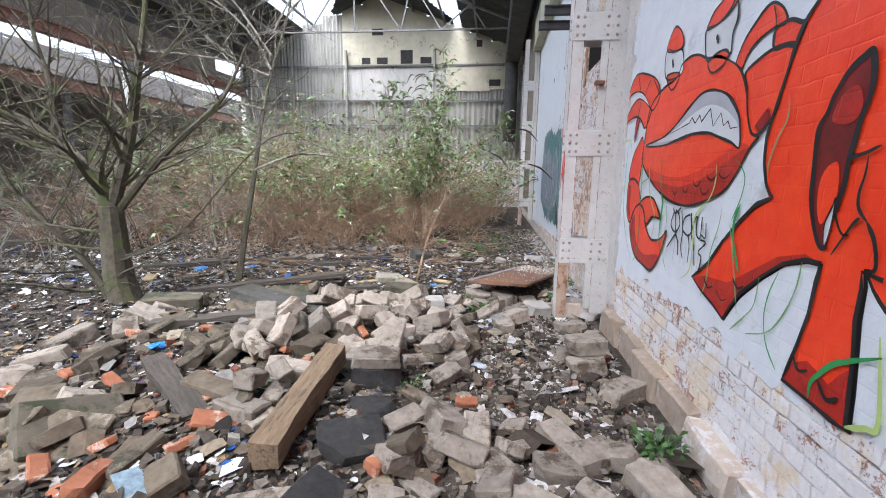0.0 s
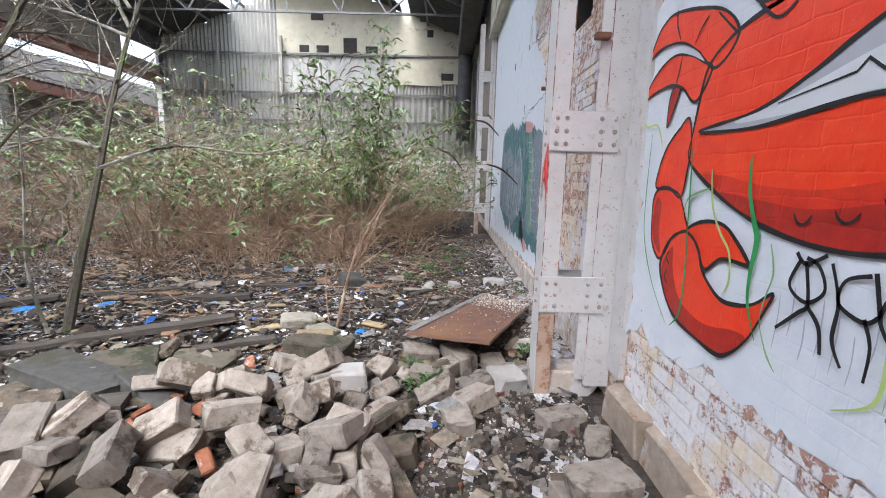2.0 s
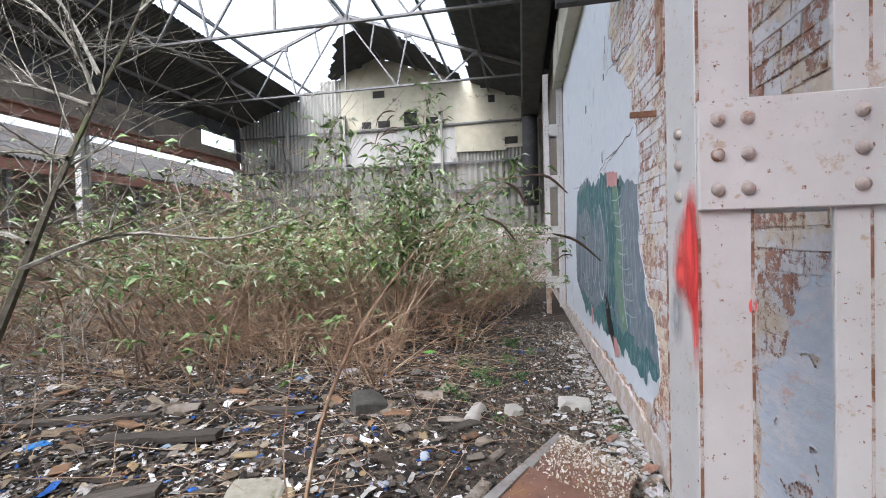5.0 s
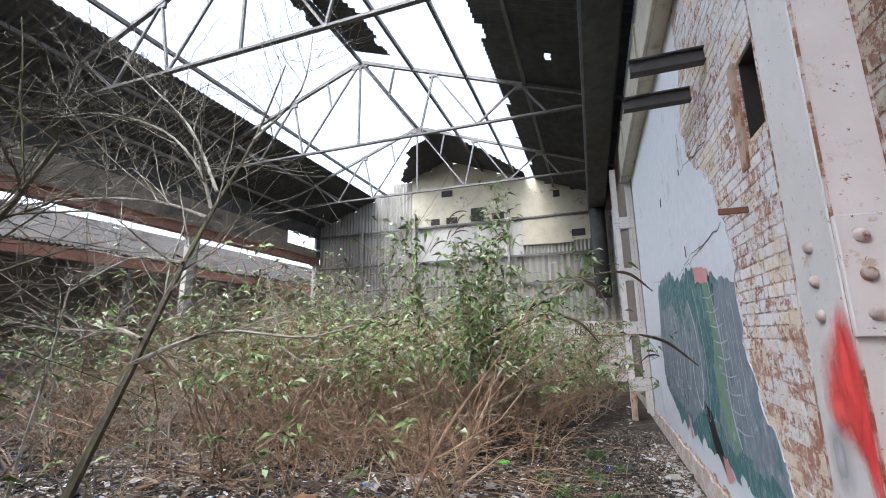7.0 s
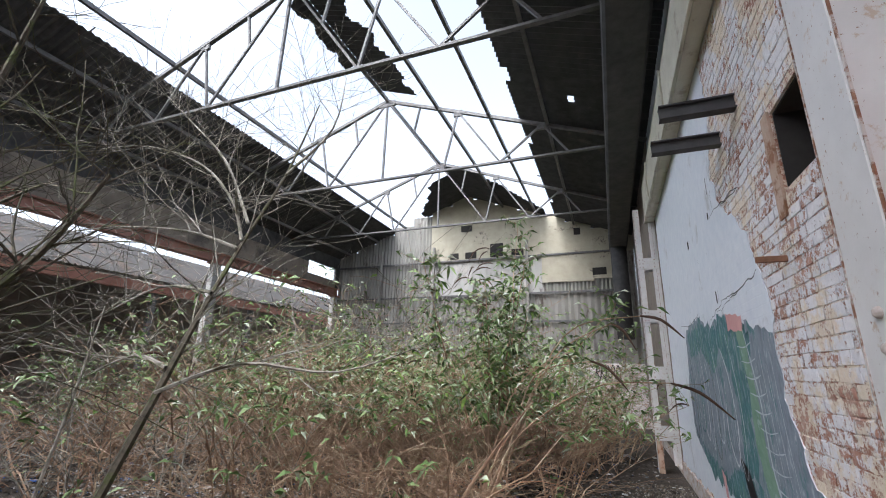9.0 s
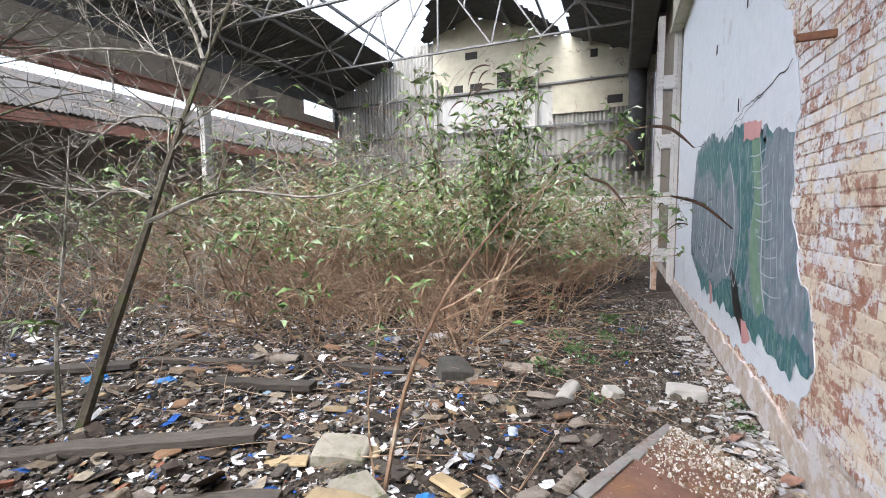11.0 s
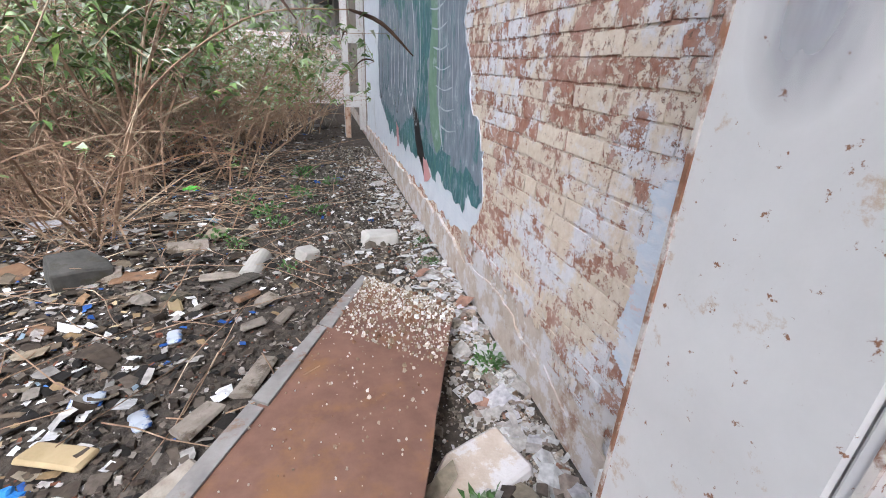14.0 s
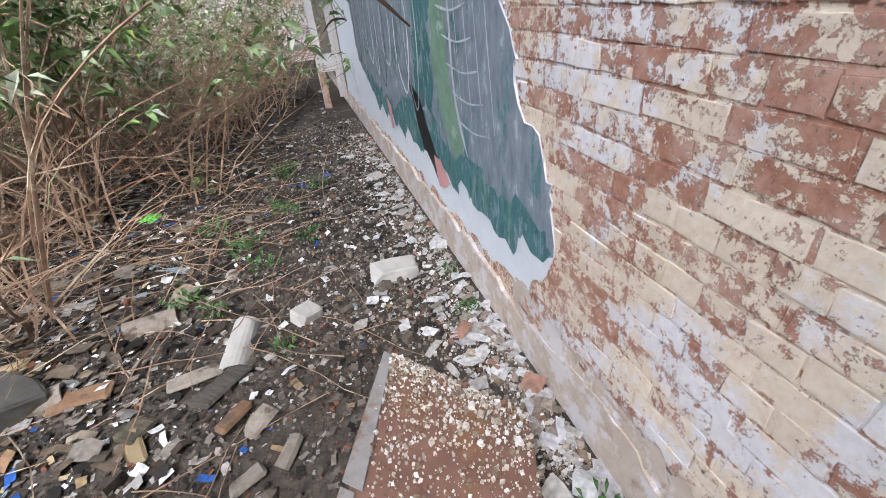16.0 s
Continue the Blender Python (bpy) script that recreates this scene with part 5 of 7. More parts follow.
M_SHEET = mat("rusty_brown_sheet", (0.15, 0.075, 0.052), (0.22, 0.115, 0.08), 9, 0.7, 0.3, c3=(0.25, 0.125, 0.05), patch=2.2, spread=0.50, edge=0.16, c4=(0.33, 0.27, 0.22), patch4=7, spread4=0.64)
M_GREYSTRIP = mat("grey_strip", (0.19, 0.175, 0.165), (0.29, 0.27, 0.255), 9, 0.85, 0.4, c3=(0.20, 0.12, 0.08), patch=5, spread=0.55)

M_LEDGE = mat("rusty_ledge_render", (0.30, 0.23, 0.17), (0.45, 0.37, 0.30), 12, 0.9, 0.8, c3=(0.50, 0.46, 0.42), patch=4, spread=0.53, edge=0.1, c4=(0.30, 0.13, 0.07), patch4=7, spread4=0.58)
M_SOOT = mat("charred_rubble", (0.015, 0.014, 0.014), (0.04, 0.038, 0.036), 16, 0.9, 0.9, c3=(0.10, 0.09, 0.085), patch=6, spread=0.60)

blocks = []
for k in range(10):
    sx, sy, sz = ((0.34, 0.19, 0.14), (0.28, 0.20, 0.13), (0.38, 0.20, 0.15), (0.24, 0.18, 0.13), (0.32, 0.16, 0.11))[k % 5]
    ob = link("concrete_block", rough_block(k + 1, sx, sy, sz), M_BLOCK)
    tagged(ob, "broken buff concrete block in a rubble heap", "block", "blocks of the rubble heap")
    ob.location = (-2.45 - 0.1 * (k % 3), 3.0 + 0.32 * k, hill(-2.5, 3.0 + 0.32 * k) - 0.02)
    ob.rotation_euler = (0.1, 0.05 * k, 0.9 * k)
    blocks.append((ob, sz))
dark_blocks = []
for k in range(5):
    sx, sy, sz = ((0.36, 0.22, 0.12), (0.30, 0.20, 0.13), (0.44, 0.24, 0.09), (0.24, 0.18, 0.12), (0.50, 0.16, 0.10))[k]
    ob = link("concrete_block", rough_block(k + 71, sx, sy, sz), M_BROWNBLOCK)
    tagged(ob, "dirty brown concrete block in a rubble heap", "block", "blocks of the rubble heap")
    ob.location = (-2.15, 2.9 + 0.5 * k, hill(-2.15, 2.9 + 0.5 * k) - 0.02)
    ob.rotation_euler = (0.12, 0.06 * k, 1.1 * k)
    dark_blocks.append((ob, sz))
bricks = []
for k in range(3):
    ob = link("loose_brick", rough_block(k + 40, 0.215, 0.105, 0.068, 0.2), M_REDBRICK)
    tagged(ob, "loose orange-red clay brick in the rubble", "brick", "loose bricks in the rubble")
    ob.location = (-1.9 - 0.2 * k, 3.4 + 0.7 * k, hill(-1.9, 3.4 + 0.7 * k) - 0.01)
    ob.rotation_euler = (0.2, 0.1, 1.3 * k)
    bricks.append((ob, 0.068))

rnd = random.Random(5)
placed = []


def drop(ob, h, x, y, rz, tilt=0.0, lift=0.0, sc=1.0):
    a = rnd.uniform(0, 6.28)
    z = hill(x, y) + lift - 0.02 + abs(math.sin(radians(tilt))) * 0.10
    m = pose(x, y, z, tilt * math.cos(a), tilt * math.sin(a), rz) @ Matrix.Diagonal((sc, sc, sc, 1))
    c = copy_thing(ob, m)
    c.scale = (sc, sc, sc)
    return c


def in_heap(x, y):
    if y > 6.35 or y < 2.2:
        return False
    if -0.42 < x < -0.10 and 3.15 < y < 4.45 or -0.12 < x < 0.36 and 3.0 < y < 4.45:
        return False
    left = -2.3 + 0.25 * max(0, y - 4.5)
    right = 0.95 if y < 4.2 or y > 5.6 else 0.62
    return left < x < right


count = 0
for k in range(4200):
    x, y = rnd.uniform(-2.6, 1.0), rnd.uniform(2.3, 6.4)
    heart = math.exp(-((x + 0.35) / 1.0) ** 2 - ((y - 4.9) / 1.2) ** 2)
    if not in_heap(x, y) or rnd.random() > 0.28 + heart * 0.72:
        continue
    if any((x - a) ** 2 + (y - b) ** 2 < (0.165 if heart > 0.3 else 0.215) ** 2 for a, b in placed):
        continue
    placed.append((x, y))
    red = rnd.random() < (0.30 if x < -0.5 else 0.08)
    ob, h = rnd.choice(bricks if red else dark_blocks if rnd.random() < (0.92 if x < -0.6 else 0.18) else blocks)
    drop(ob, h, x, y, rnd.uniform(0, 360), rnd.uniform(4, 38) if rnd.random() < 0.7 else 2, 0.0, rnd.uniform(0.5, 0.88))
    count += 1
    if heart > 0.4 and rnd.random() < 0.6:
        ob, h = rnd.choice(blocks)
        drop(ob, h, x + rnd.uniform(-0.1, 0.1), y + rnd.uniform(-0.1, 0.1), rnd.uniform(0, 360), rnd.uniform(10, 50), 0.09, rnd.uniform(0.6, 0.9))

# blocks at the near end of the trodden path
near = []
for k in range(400):
    x, y = rnd.uniform(0.3, 1.75), rnd.uniform(2.35, 4.0)
    if y > 3.9 - 0.25 * abs(x - 0.7) or any((x - a) ** 2 + (y - b) ** 2 < 0.2 ** 2 for a, b in near):
        continue
    near.append((x, y))
    ob, h = rnd.choice(blocks)
    drop(ob, h, x, y, rnd.uniform(0, 360), rnd.uniform(2, 22), 0.0, rnd.uniform(0.55, 0.85))

# blocks along the wall's foot and by the sheet
for x, y, rz in ((1.58, 4.75, 5), (1.50, 4.95, 12), (1.72, 4.4, 40), (1.75, 5.4, 70), (1.60, 5.6, 20), (1.35, 3.65, 30), (1.62, 3.5, 80), (1.2, 3.2, 15), (1.45, 3.1, 60), (0.85, 3.5, 130), (1.1, 6.0, 20), (0.9, 6.25, 60), (1.25, 6.35, 95), (0.72, 6.1, 160), (1.05, 5.75, 35), (0.65, 6.5, 12), (1.32, 6.15, 50), (0.95, 5.55, 100)):
    ob, h = blocks[int(x * 37 + y * 11) % len(blocks)]
    drop(ob, h, x, y, rz, rnd.uniform(0, 14), 0.0, 0.85)
drop(blocks[1][0], 0.13, 1.56, 4.86, 8, 3, 0.13)
for x, y, rz, sx, sy, sz, m, label, tl in (
        (0.20, 5.95, 12, 0.24, 0.20, 0.19, M_WHITEBLOCK, "pale upright concrete block on the rubble", 0),
        (1.30, 6.05, 20, 0.26, 0.20, 0.15, M_WHITEBLOCK, "pale pinkish block beside the sheet", 4),
        (0.98, 6.45, 115, 0.42, 0.18, 0.14, M_BLOCK, "pale block propping up the brown sheet", 3),
        (1.56, 9.15, -4, 0.30, 0.17, 0.10, M_WHITEBLOCK, "pale concrete block lying by the wall", 0),
        (0.06, 4.22, 8, 0.31, 0.22, 0.17, M_SOOT, "charred dark block under a pale one", 0),
        (0.10, 3.55, 30, 0.34, 0.26, 0.10, M_SOOT, "charred black lump in the burnt rubble", 12),
        (0.05, 3.15, 80, 0.30, 0.22, 0.09, M_SOOT, "charred black lump in the burnt rubble", 20),
        (0.13, 3.88, 130, 0.26, 0.20, 0.08, M_SOOT, "charred black lump in the burnt rubble", 8),
        (0.29, 3.45, 60, 0.215, 0.105, 0.09, M_REDBRICK, "orange-red brick tipped beside charred rubble", 14),
        (-1.40, 3.32, 12, 0.36, 0.42, 0.07, M_BROWNBLOCK, "grey-brown slab tipped on the rubble", 24),
        (-0.92, 3.92, 80, 0.17, 0.46, 0.10, M_BROWNBLOCK, "long dirty brown stone in the rubble", 6),
        (-0.62, 3.72, 78, 0.17, 0.30, 0.11, M_BLOCK, "pale block with a clean top in the rubble", 5),
        (-0.75, 3.62, 30, 0.215, 0.105, 0.10, M_REDBRICK, "orange-red brick tipped in the rubble", 35),
        (-0.98, 3.10, 100, 0.215, 0.105, 0.10, M_REDBRICK, "orange-red brick tipped in the rubble", 12),
        (-0.2, 6.55, -12, 0.55, 0.22, 0.16, M_MOSSBLOCK, "long mossy brown block", 3),
        (-0.35, 6.85, 10, 0.38, 0.16, 0.12, M_TAN, "yellowish flat stone slab in the rubble", 5),
        (-1.55, 6.1, 35, 0.5, 0.26, 0.16, M_MOSSBLOCK, "large dark mossy stone", 12),
        (-0.95, 6.15, 18, 0.44, 0.22, 0.14, M_MOSSBLOCK, "large dark mossy stone", 9),
        (-1.5, 3.5, 60, 0.5, 0.35, 0.12, M_MOSSBLOCK, "grey slab tipped on the rubble", 30),
        (-1.62, 5.85, 72, 0.34, 0.85, 0.17, M_DARKSTONE, "long dark grey slab among the rubble", 5),
        (-1.05, 5.75, 60, 0.24, 0.6, 0.15, M_DARKSTONE, "dark grey slab tipped on the rubble", 9),
        (-0.62, 7.32, 20, 0.36, 0.26, 0.10, M_MOSSLUMP, "mossy lump of concrete among litter", 4),
        (-0.32, 6.95, 60, 0.32, 0.24, 0.10, M_MOSSLUMP, "mossy lump of concrete among litter", 8),
        (1.62, 6.85, 20, 0.34, 0.24, 0.06, M_PLINTH, "pale flat stone beside the sheet", 0),
        (-0.42, 8.78, 30, 0.30, 0.24, 0.18, M_DARKSTONE, "dark damp stone beside the tiles", 14),
        (0.98, 8.95, 40, 0.16, 0.12, 0.09, M_WHITEBLOCK, "small broken white stone", 10),
        (-2.6, 5.7, 20, 0.6, 0.25, 0.16, M_MOSSBLOCK, "mossy stone at the foot of the tree", 4)):
    ob = link("stone_block", rough_block(int(x * 90 + 500), sx, sy, sz), m)
    tagged(ob, label, "block")
    ob.matrix_world = pose(x, y, hill(x, y) - 0.01, tl, tl / 2, rz)
top = link("stone_block", rough_block(777, 0.30, 0.21, 0.08), M_BLOCK)
tagged(top, "pale block lying on a charred one", "block")
top.matrix_world = pose(0.06, 4.22, hill(0.06, 4.22) + 0.155, 2, 3, 10)
foot = link("stone_block", rough_block(778, 0.5, 0.26, 0.2), M_PLINTH)
tagged(foot, "concrete pad at the foot of the steel column", "block")
foot.matrix_world = pose(1.75, 6.12, -0.02, 0, 0, 2)

# a low broken ledge along the foot of the painted wall
for k in range(8):
    y = 2.3 + 0.46 * k
    ob = tagged(link("ledge_block", rough_block(600 + k, 0.11 + 0.03 * (k % 2), 0.455, 0.17 + 0.012 * k, 0.15 if k > 3 else 0.5), M_LEDGE if k > 3 else M_PLINTH), "worn rendered block of the low ledge", "block", "ledge blocks along the wall")
    ob.matrix_world = pose(1.985 - 0.02 * (k % 2) + 0.01 * (k > 5), y, -0.02, 0, rnd.uniform(-3, 2), rnd.uniform(-2, 2))

# timbers
bm = bmesh.new()
box(bm, -0.07, 0.07, -0.53, 0.53, 0, 0.14)
bmesh.ops.subdivide_edges(bm, edges=[e for e in bm.edges if e.calc_length() > 0.8], cuts=9)
for v in bm.verts:
    v.co += Vector((noise.noise(v.co * 6), noise.noise(v.co * 9), noise.noise(v.co * 6 + Vector((0, 3, 0))))) * 0.016
beam = tagged(link("timber_beam", bm, M_BEAM), "square brown timber beam lying across the rubble", "timber")
beam.matrix_world = pose(-0.26, 3.82, 0.13, 3, 0, 2)
for x, y, rz, ln, w, h, pitch in ((-2.05, 6.75, -62, 1.9, 0.13, 0.055, 2), (-1.05, 6.6, -66, 0.9, 0.1, 0.05, 2), (-1.7, 5.3, -70, 1.4, 0.16, 0.07, 3), (-3.0, 8.2, -75, 1.3, 0.1, 0.04, 1), (-1.9, 7.9, -80, 1.0, 0.12, 0.05, 2), (-1.2, 8.6, -85, 0.7, 0.09, 0.05, 2), (-4.2, 7.4, -60, 1.6, 0.14, 0.05, 1), (-2.4, 9.3, -88, 0.9, 0.08, 0.04, 2), (-1.2, 3.9, 55, 0.8, 0.14, 0.06, 8)):
    bm = bmesh.new()
    box(bm, -w / 2, w / 2, -ln / 2, ln / 2, 0, h)
    bmesh.ops.subdivide_edges(bm, edges=[e for e in bm.edges if e.calc_length() > ln * 0.8], cuts=7)
    for v in bm.verts:
        v.co += Vector((noise.noise(v.co * 5 + Vector((x, 0, 0))), 0.6 * noise.noise(v.co * 9), noise.noise(v.co * 5 + Vector((0, y, 0))))) * 0.018
    ob = tagged(link("plank", bm, M_TIMBER), "dark rotten timber lying in the litter", "timber", "old timbers on the ground")
    ob.matrix_world = pose(x, y, hill(x, y) + 0.01 + math.sin(radians(pitch)) * ln * 0.3, pitch, 0, rz)


# the brown sheet
def build_sheet():
    a, b, c, d = Vector((1.19, 6.17, 0.315)), Vector((1.80, 7.80, 0.105)), Vector((1.37, 8.40, 0.05)), Vector((0.55, 6.50, 0.25))
    s = tagged(empty("fallen_sheet"), "rust-brown flat sheet lying propped on blocks", "sheet")
    n, m = 8, 16
    bm = bmesh.new()
    g = [[None] * (m + 1) for _ in range(n + 1)]
    for i in range(n + 1):
        for j in range(m + 1):
            p = a.lerp(d, i / n).lerp(b.lerp(c, i / n), j / m)
            ragx = 0.012 * noise.noise(Vector((i * 2.0, j * 1.7, 3))) if i in (0, n) or j in (0, m) else 0
            g[i][j] = bm.verts.new(p + Vector((ragx, ragx, 0.006 * noise.noise(Vector((i * 0.5, j * 0.4, 0))))))
    fs = [bm.faces.new((g[i][j], g[i + 1][j], g[i + 1][j + 1], g[i][j + 1])) for i in range(n) for j in range(m)]
    ext = bmesh.ops.extrude_face_region(bm, geom=fs)
    bmesh.ops.translate(bm, verts=[v for v in ext["geom"] if isinstance(v, bmesh.types.BMVert)], vec=(0, 0, -0.028))
    part("panel", bm, M_SHEET, s)
    for t0, t1 in ((0.02, 0.36), (0.37, 0.66), (0.67, 1.0)):
        w0, w1 = 0.065 + 0.02 * t0, 0.075 - 0.03 * t1
        ps = [d.lerp(c, t0), d.lerp(c, t1), d.lerp(c, t1).lerp(a.lerp(b, t1), w1 / 0.63), d.lerp(c, t0).lerp(a.lerp(b, t0), w0 / 0.63)]
        out = (d - a).normalized() * 0.03
        bm = bmesh.new()
        lo, hi = [bm.verts.new(p + out + Vector((0, 0, 0.003))) for p in ps], [bm.verts.new(p + out + Vector((0, 0, 0.011 + 0.004 * (t0 > 0.3)))) for p in ps]
        bm.faces.new(hi)
        bm.faces.new(lo[::-1])
        for k in range(4):
            bm.faces.new((lo[k], lo[(k + 1) % 4], hi[(k + 1) % 4], hi[k]))
        part("edge_strip", bm, M_GREYSTRIP, s, "grey strip along the edge")
    return s


build_sheet()

# half pipe tiles
for x, y, rz, ln in ((0.62, 8.84, -8, 0.38), (-0.35, 8.75, -75, 0.36), (0.1, 9.25, -80, 0.28), (-2.3, 8.5, -80, 0.5)):
    bm = bmesh.new()
    rows = []
    for yy in (-ln / 2, ln / 2):
        for r in (0.075, 0.058):
            rows.append([bm.verts.new((r * math.cos(a), yy, r * math.sin(a))) for a in [math.pi * i / 10 for i in range(11)]])
    for p, q in ((0, 2), (1, 3), (0, 1), (2, 3)):
        for i in range(10):
            bm.faces.new((rows[p][i], rows[p][i + 1], rows[q][i + 1], rows[q][i]))
    for i in (0, 10):
        bm.faces.new((rows[0][i], rows[1][i], rows[3][i], rows[2][i]))
    ob = tagged(link("ridge_tile", bm, M_WHITEBLOCK if x > 0.5 else M_BLOCK, smooth=False), "broken half-round grey tile on the ground", "tile", "half-round tiles")
    ob.matrix_world = pose(x, y, hill(x, y) + 0.005, 0, 0, rz)
for x, y, rz, sx, sy in ((0.43, 8.66, 12, 0.26, 0.10), (0.75, 8.25, 50, 0.16, 0.09), (0.78, 7.53, -18, 0.10, 0.32), (0.59, 7.31, 60, 0.22, 0.11), (0.87, 8.04, 60, 0.17, 0.06), (0.72, 7.98, 30, 0.14, 0.07), (-0.55, 7.35, 30, 0.3, 0.2), (-0.9, 7.1, 15, 0.34, 0.12), (0.15, 7.25, -20, 0.26, 0.1), (-2.2, 7.9, 60, 0.22, 0.16), (0.6, 7.0, 40, 0.2, 0.14)):
    ob = tagged(link("broken_tile", rough_block(int(900 + x * 50), sx, sy, 0.028), M_BLOCK if x > 0.4 else M_TAN), "thin broken piece of board or tile", "tile", "broken tiles")
    ob.matrix_world = pose(x, y, hill(x, y) + 0.012, rnd.uniform(-6, 6), rnd.uniform(-6, 6), rz)

rb = random.Random(808)
for k in range(60):
    x, y = rb.uniform(-4.6, 0.7), rb.uniform(6.7, 10.6)
    sx, sy = rb.uniform(0.08, 0.34), rb.uniform(0.06, 0.16)
    ob = tagged(link("board_scrap", rough_block(1200 + k, sx, sy, rb.uniform(0.012, 0.03), 0.5), rb.choice((M_TIMBER, M_TAN, M_BROWNBLOCK, M_BOARD, M_BOARD))), "broken scrap of brown board lying in the litter", "board", "board scraps in the litter")
    ob.matrix_world = pose(x, y, hill(x, y) + 0.015, rb.uniform(-9, 9), rb.uniform(-9, 9), rb.uniform(0, 360))

M_CAN = mat("printed_can", (0.396, 0.432, 0.490), (0.446, 0.475, 0.518), 8, 0.5, 0.3, metal=0.2, c3=(0.022, 0.086, 0.324), patch=22, spread=0.5)
for x, y, rz in ((0.38, 7.36, 30), (-0.25, 6.74, 70), (0.74, 4.66, 60), (0.62, 5.0, 120), (0.35, 7.94, 15), (-0.3, 6.2, 40), (0.14, 7.52, 100), (0.83, 5.75, 50), (-0.9, 7.1, 20)):
    pts = [Vector((0, -0.06 + 0.12 * i / 6, 0.03 + 0.008 * math.sin(i * 2.1))) for i in range(7)]
    ob = tagged(link("drinks_can", tube(bmesh.new(), pts, [0.024, 0.031, 0.028, 0.033, 0.026, 0.032, 0.024], 10), M_CAN, smooth=True), "crushed blue and silver drinks can", "can", "crushed cans")
    ob.matrix_world = pose(x, y, hill(x, y) + 0.006, 0, 0, rz)
    ob.scale = (1.15, 1.0, 0.5)

M_FLAKES = island_mat("litter_pieces", ((0.0, (0.014, 0.011, 0.009)), (0.30, (0.05, 0.034, 0.023)), (0.50, (0.10, 0.08, 0.062)), (0.62, (0.19, 0.165, 0.14)), (0.74, (0.32, 0.295, 0.275)), (0.83, (0.58, 0.565, 0.56)), (0.915, (0.24, 0.165, 0.085)), (0.962, (0.022, 0.085, 0.30)), (0.985, (0.20, 0.26, 0.31))), 0.7, 0.3, 40)
M_PAPERS = island_mat("paper_scraps", ((0.0, (0.66, 0.65, 0.64)), (0.4, (0.42, 0.33, 0.20)), (0.6, (0.74, 0.74, 0.76)), (0.8, (0.25, 0.15, 0.08)), (0.93, (0.08, 0.18, 0.45))), 0.6, 0.3, 40)
M_CRUMBS = island_mat("rubble_crumbs", ((0.0, (0.05, 0.038, 0.03)), (0.38, (0.10, 0.08, 0.064)), (0.64, (0.18, 0.15, 0.125)), (0.82, (0.30, 0.27, 0.24)), (0.91, (0.19, 0.08, 0.048))), 0.95, 0.5, 40)
M_CHIPS = island_mat("paint_chips", ((0.0, (0.54, 0.53, 0.52)), (0.35, (0.40, 0.37, 0.34)), (0.6, (0.47, 0.45, 0.46)), (0.78, (0.30, 0.24, 0.20)), (0.92, (0.32, 0.18, 0.13))), 0.85, 0.3, 40)
M_CRUSH = island_mat("crushed_plaster", ((0.0, (0.58, 0.52, 0.45)), (0.28, (0.40, 0.33, 0.26)), (0.5, (0.70, 0.68, 0.65)), (0.68, (0.26, 0.19, 0.13)), (0.88, (0.22, 0.12, 0.075))), 0.9, 0.3, 60)
M_MORTARGRIT = island_mat("mortar_grit", ((0.0, (0.13, 0.105, 0.08)), (0.35, (0.22, 0.185, 0.15)), (0.65, (0.32, 0.28, 0.235)), (0.88, (0.52, 0.49, 0.46))), 0.95, 0.3, 60)
M_LIMEBAG = mat("lime_plastic", (0.12, 0.55, 0.06), (0.2, 0.7, 0.1), 12, 0.4, 0.5)
M_BLUEBAG = mat("blue_plastic", (0.02, 0.14, 0.42), (0.04, 0.24, 0.60), 12, 0.35, 0.5)


def flake_field(name, n, seed, region, size, material, label, lift=0.012, z=None):
    rg = random.Random(seed)
    vs, fs = [], []
    while n:
        x, y = region(rg)
        n -= 1
        a, tl, td = rg.uniform(0, 6.28), rg.gauss(0, 0.25), rg.uniform(0, 6.28)
        l = size * rg.lognormvariate(0, 0.5)
        w = l * rg.uniform(0.25, 0.9)
        c, s_ = math.cos(a), math.sin(a)
        base = (z(x, y) if z else hill(x, y)) + lift * rg.random() + abs(tl) * l * 0.4
        k = len(vs)
        bend = rg.uniform(-0.25, 0.35) * l
        for u, v, b in ((-0.5, -0.5, 0), (0, -0.55, 1), (0.5, -0.42, 0), (0.5, 0.45, 0), (0.05, 0.5, 1), (-0.45, 0.5, 0)):
            u, v = u * l * rg.uniform(0.8, 1.2), v * w * rg.uniform(0.7, 1.2)
            dx, dy = c * u - s_ * v, s_ * u + c * v
            vs.append((x + dx, y + dy, base + tl * (dx * math.cos(td) + dy * math.sin(td)) + b * bend * 0.5))
        fs += [(k, k + 1, k + 4, k + 5), (k + 1, k + 2, k + 3, k + 4)]
    return tagged(from_lists(name, vs, fs, material), label, "litter", kind="stuff")


def crumb_field(name, n, seed, region, size, material, label, z=None):
    rg = random.Random(seed)
    vs, fs = [], []
    while n:
        x, y = region(rg)
        n -= 1
        l = size * rg.lognormvariate(0, 0.5)
        h0 = z(x, y) if z else hill(x, y)
        a = rg.uniform(0, 6.28)
        k = len(vs)
        for q, zz in ((1.0, -0.15), (0.8, 0.55)):
            for i in range(4):
                r = l * q * rg.uniform(0.55, 1.15) * 0.6
                vs.append((x + r * math.cos(a + i * 1.571), y + r * math.sin(a + i * 1.571), h0 + l * zz * rg.uniform(0.7, 1.2)))
        fs += [(k + 4, k + 5, k + 6, k + 7)] + [(k + i, k + (i + 1) % 4, k + 4 + (i + 1) % 4, k + 4 + i) for i in range(4)]
    return tagged(from_lists(name, vs, fs, material), label, "rubble", kind="stuff")


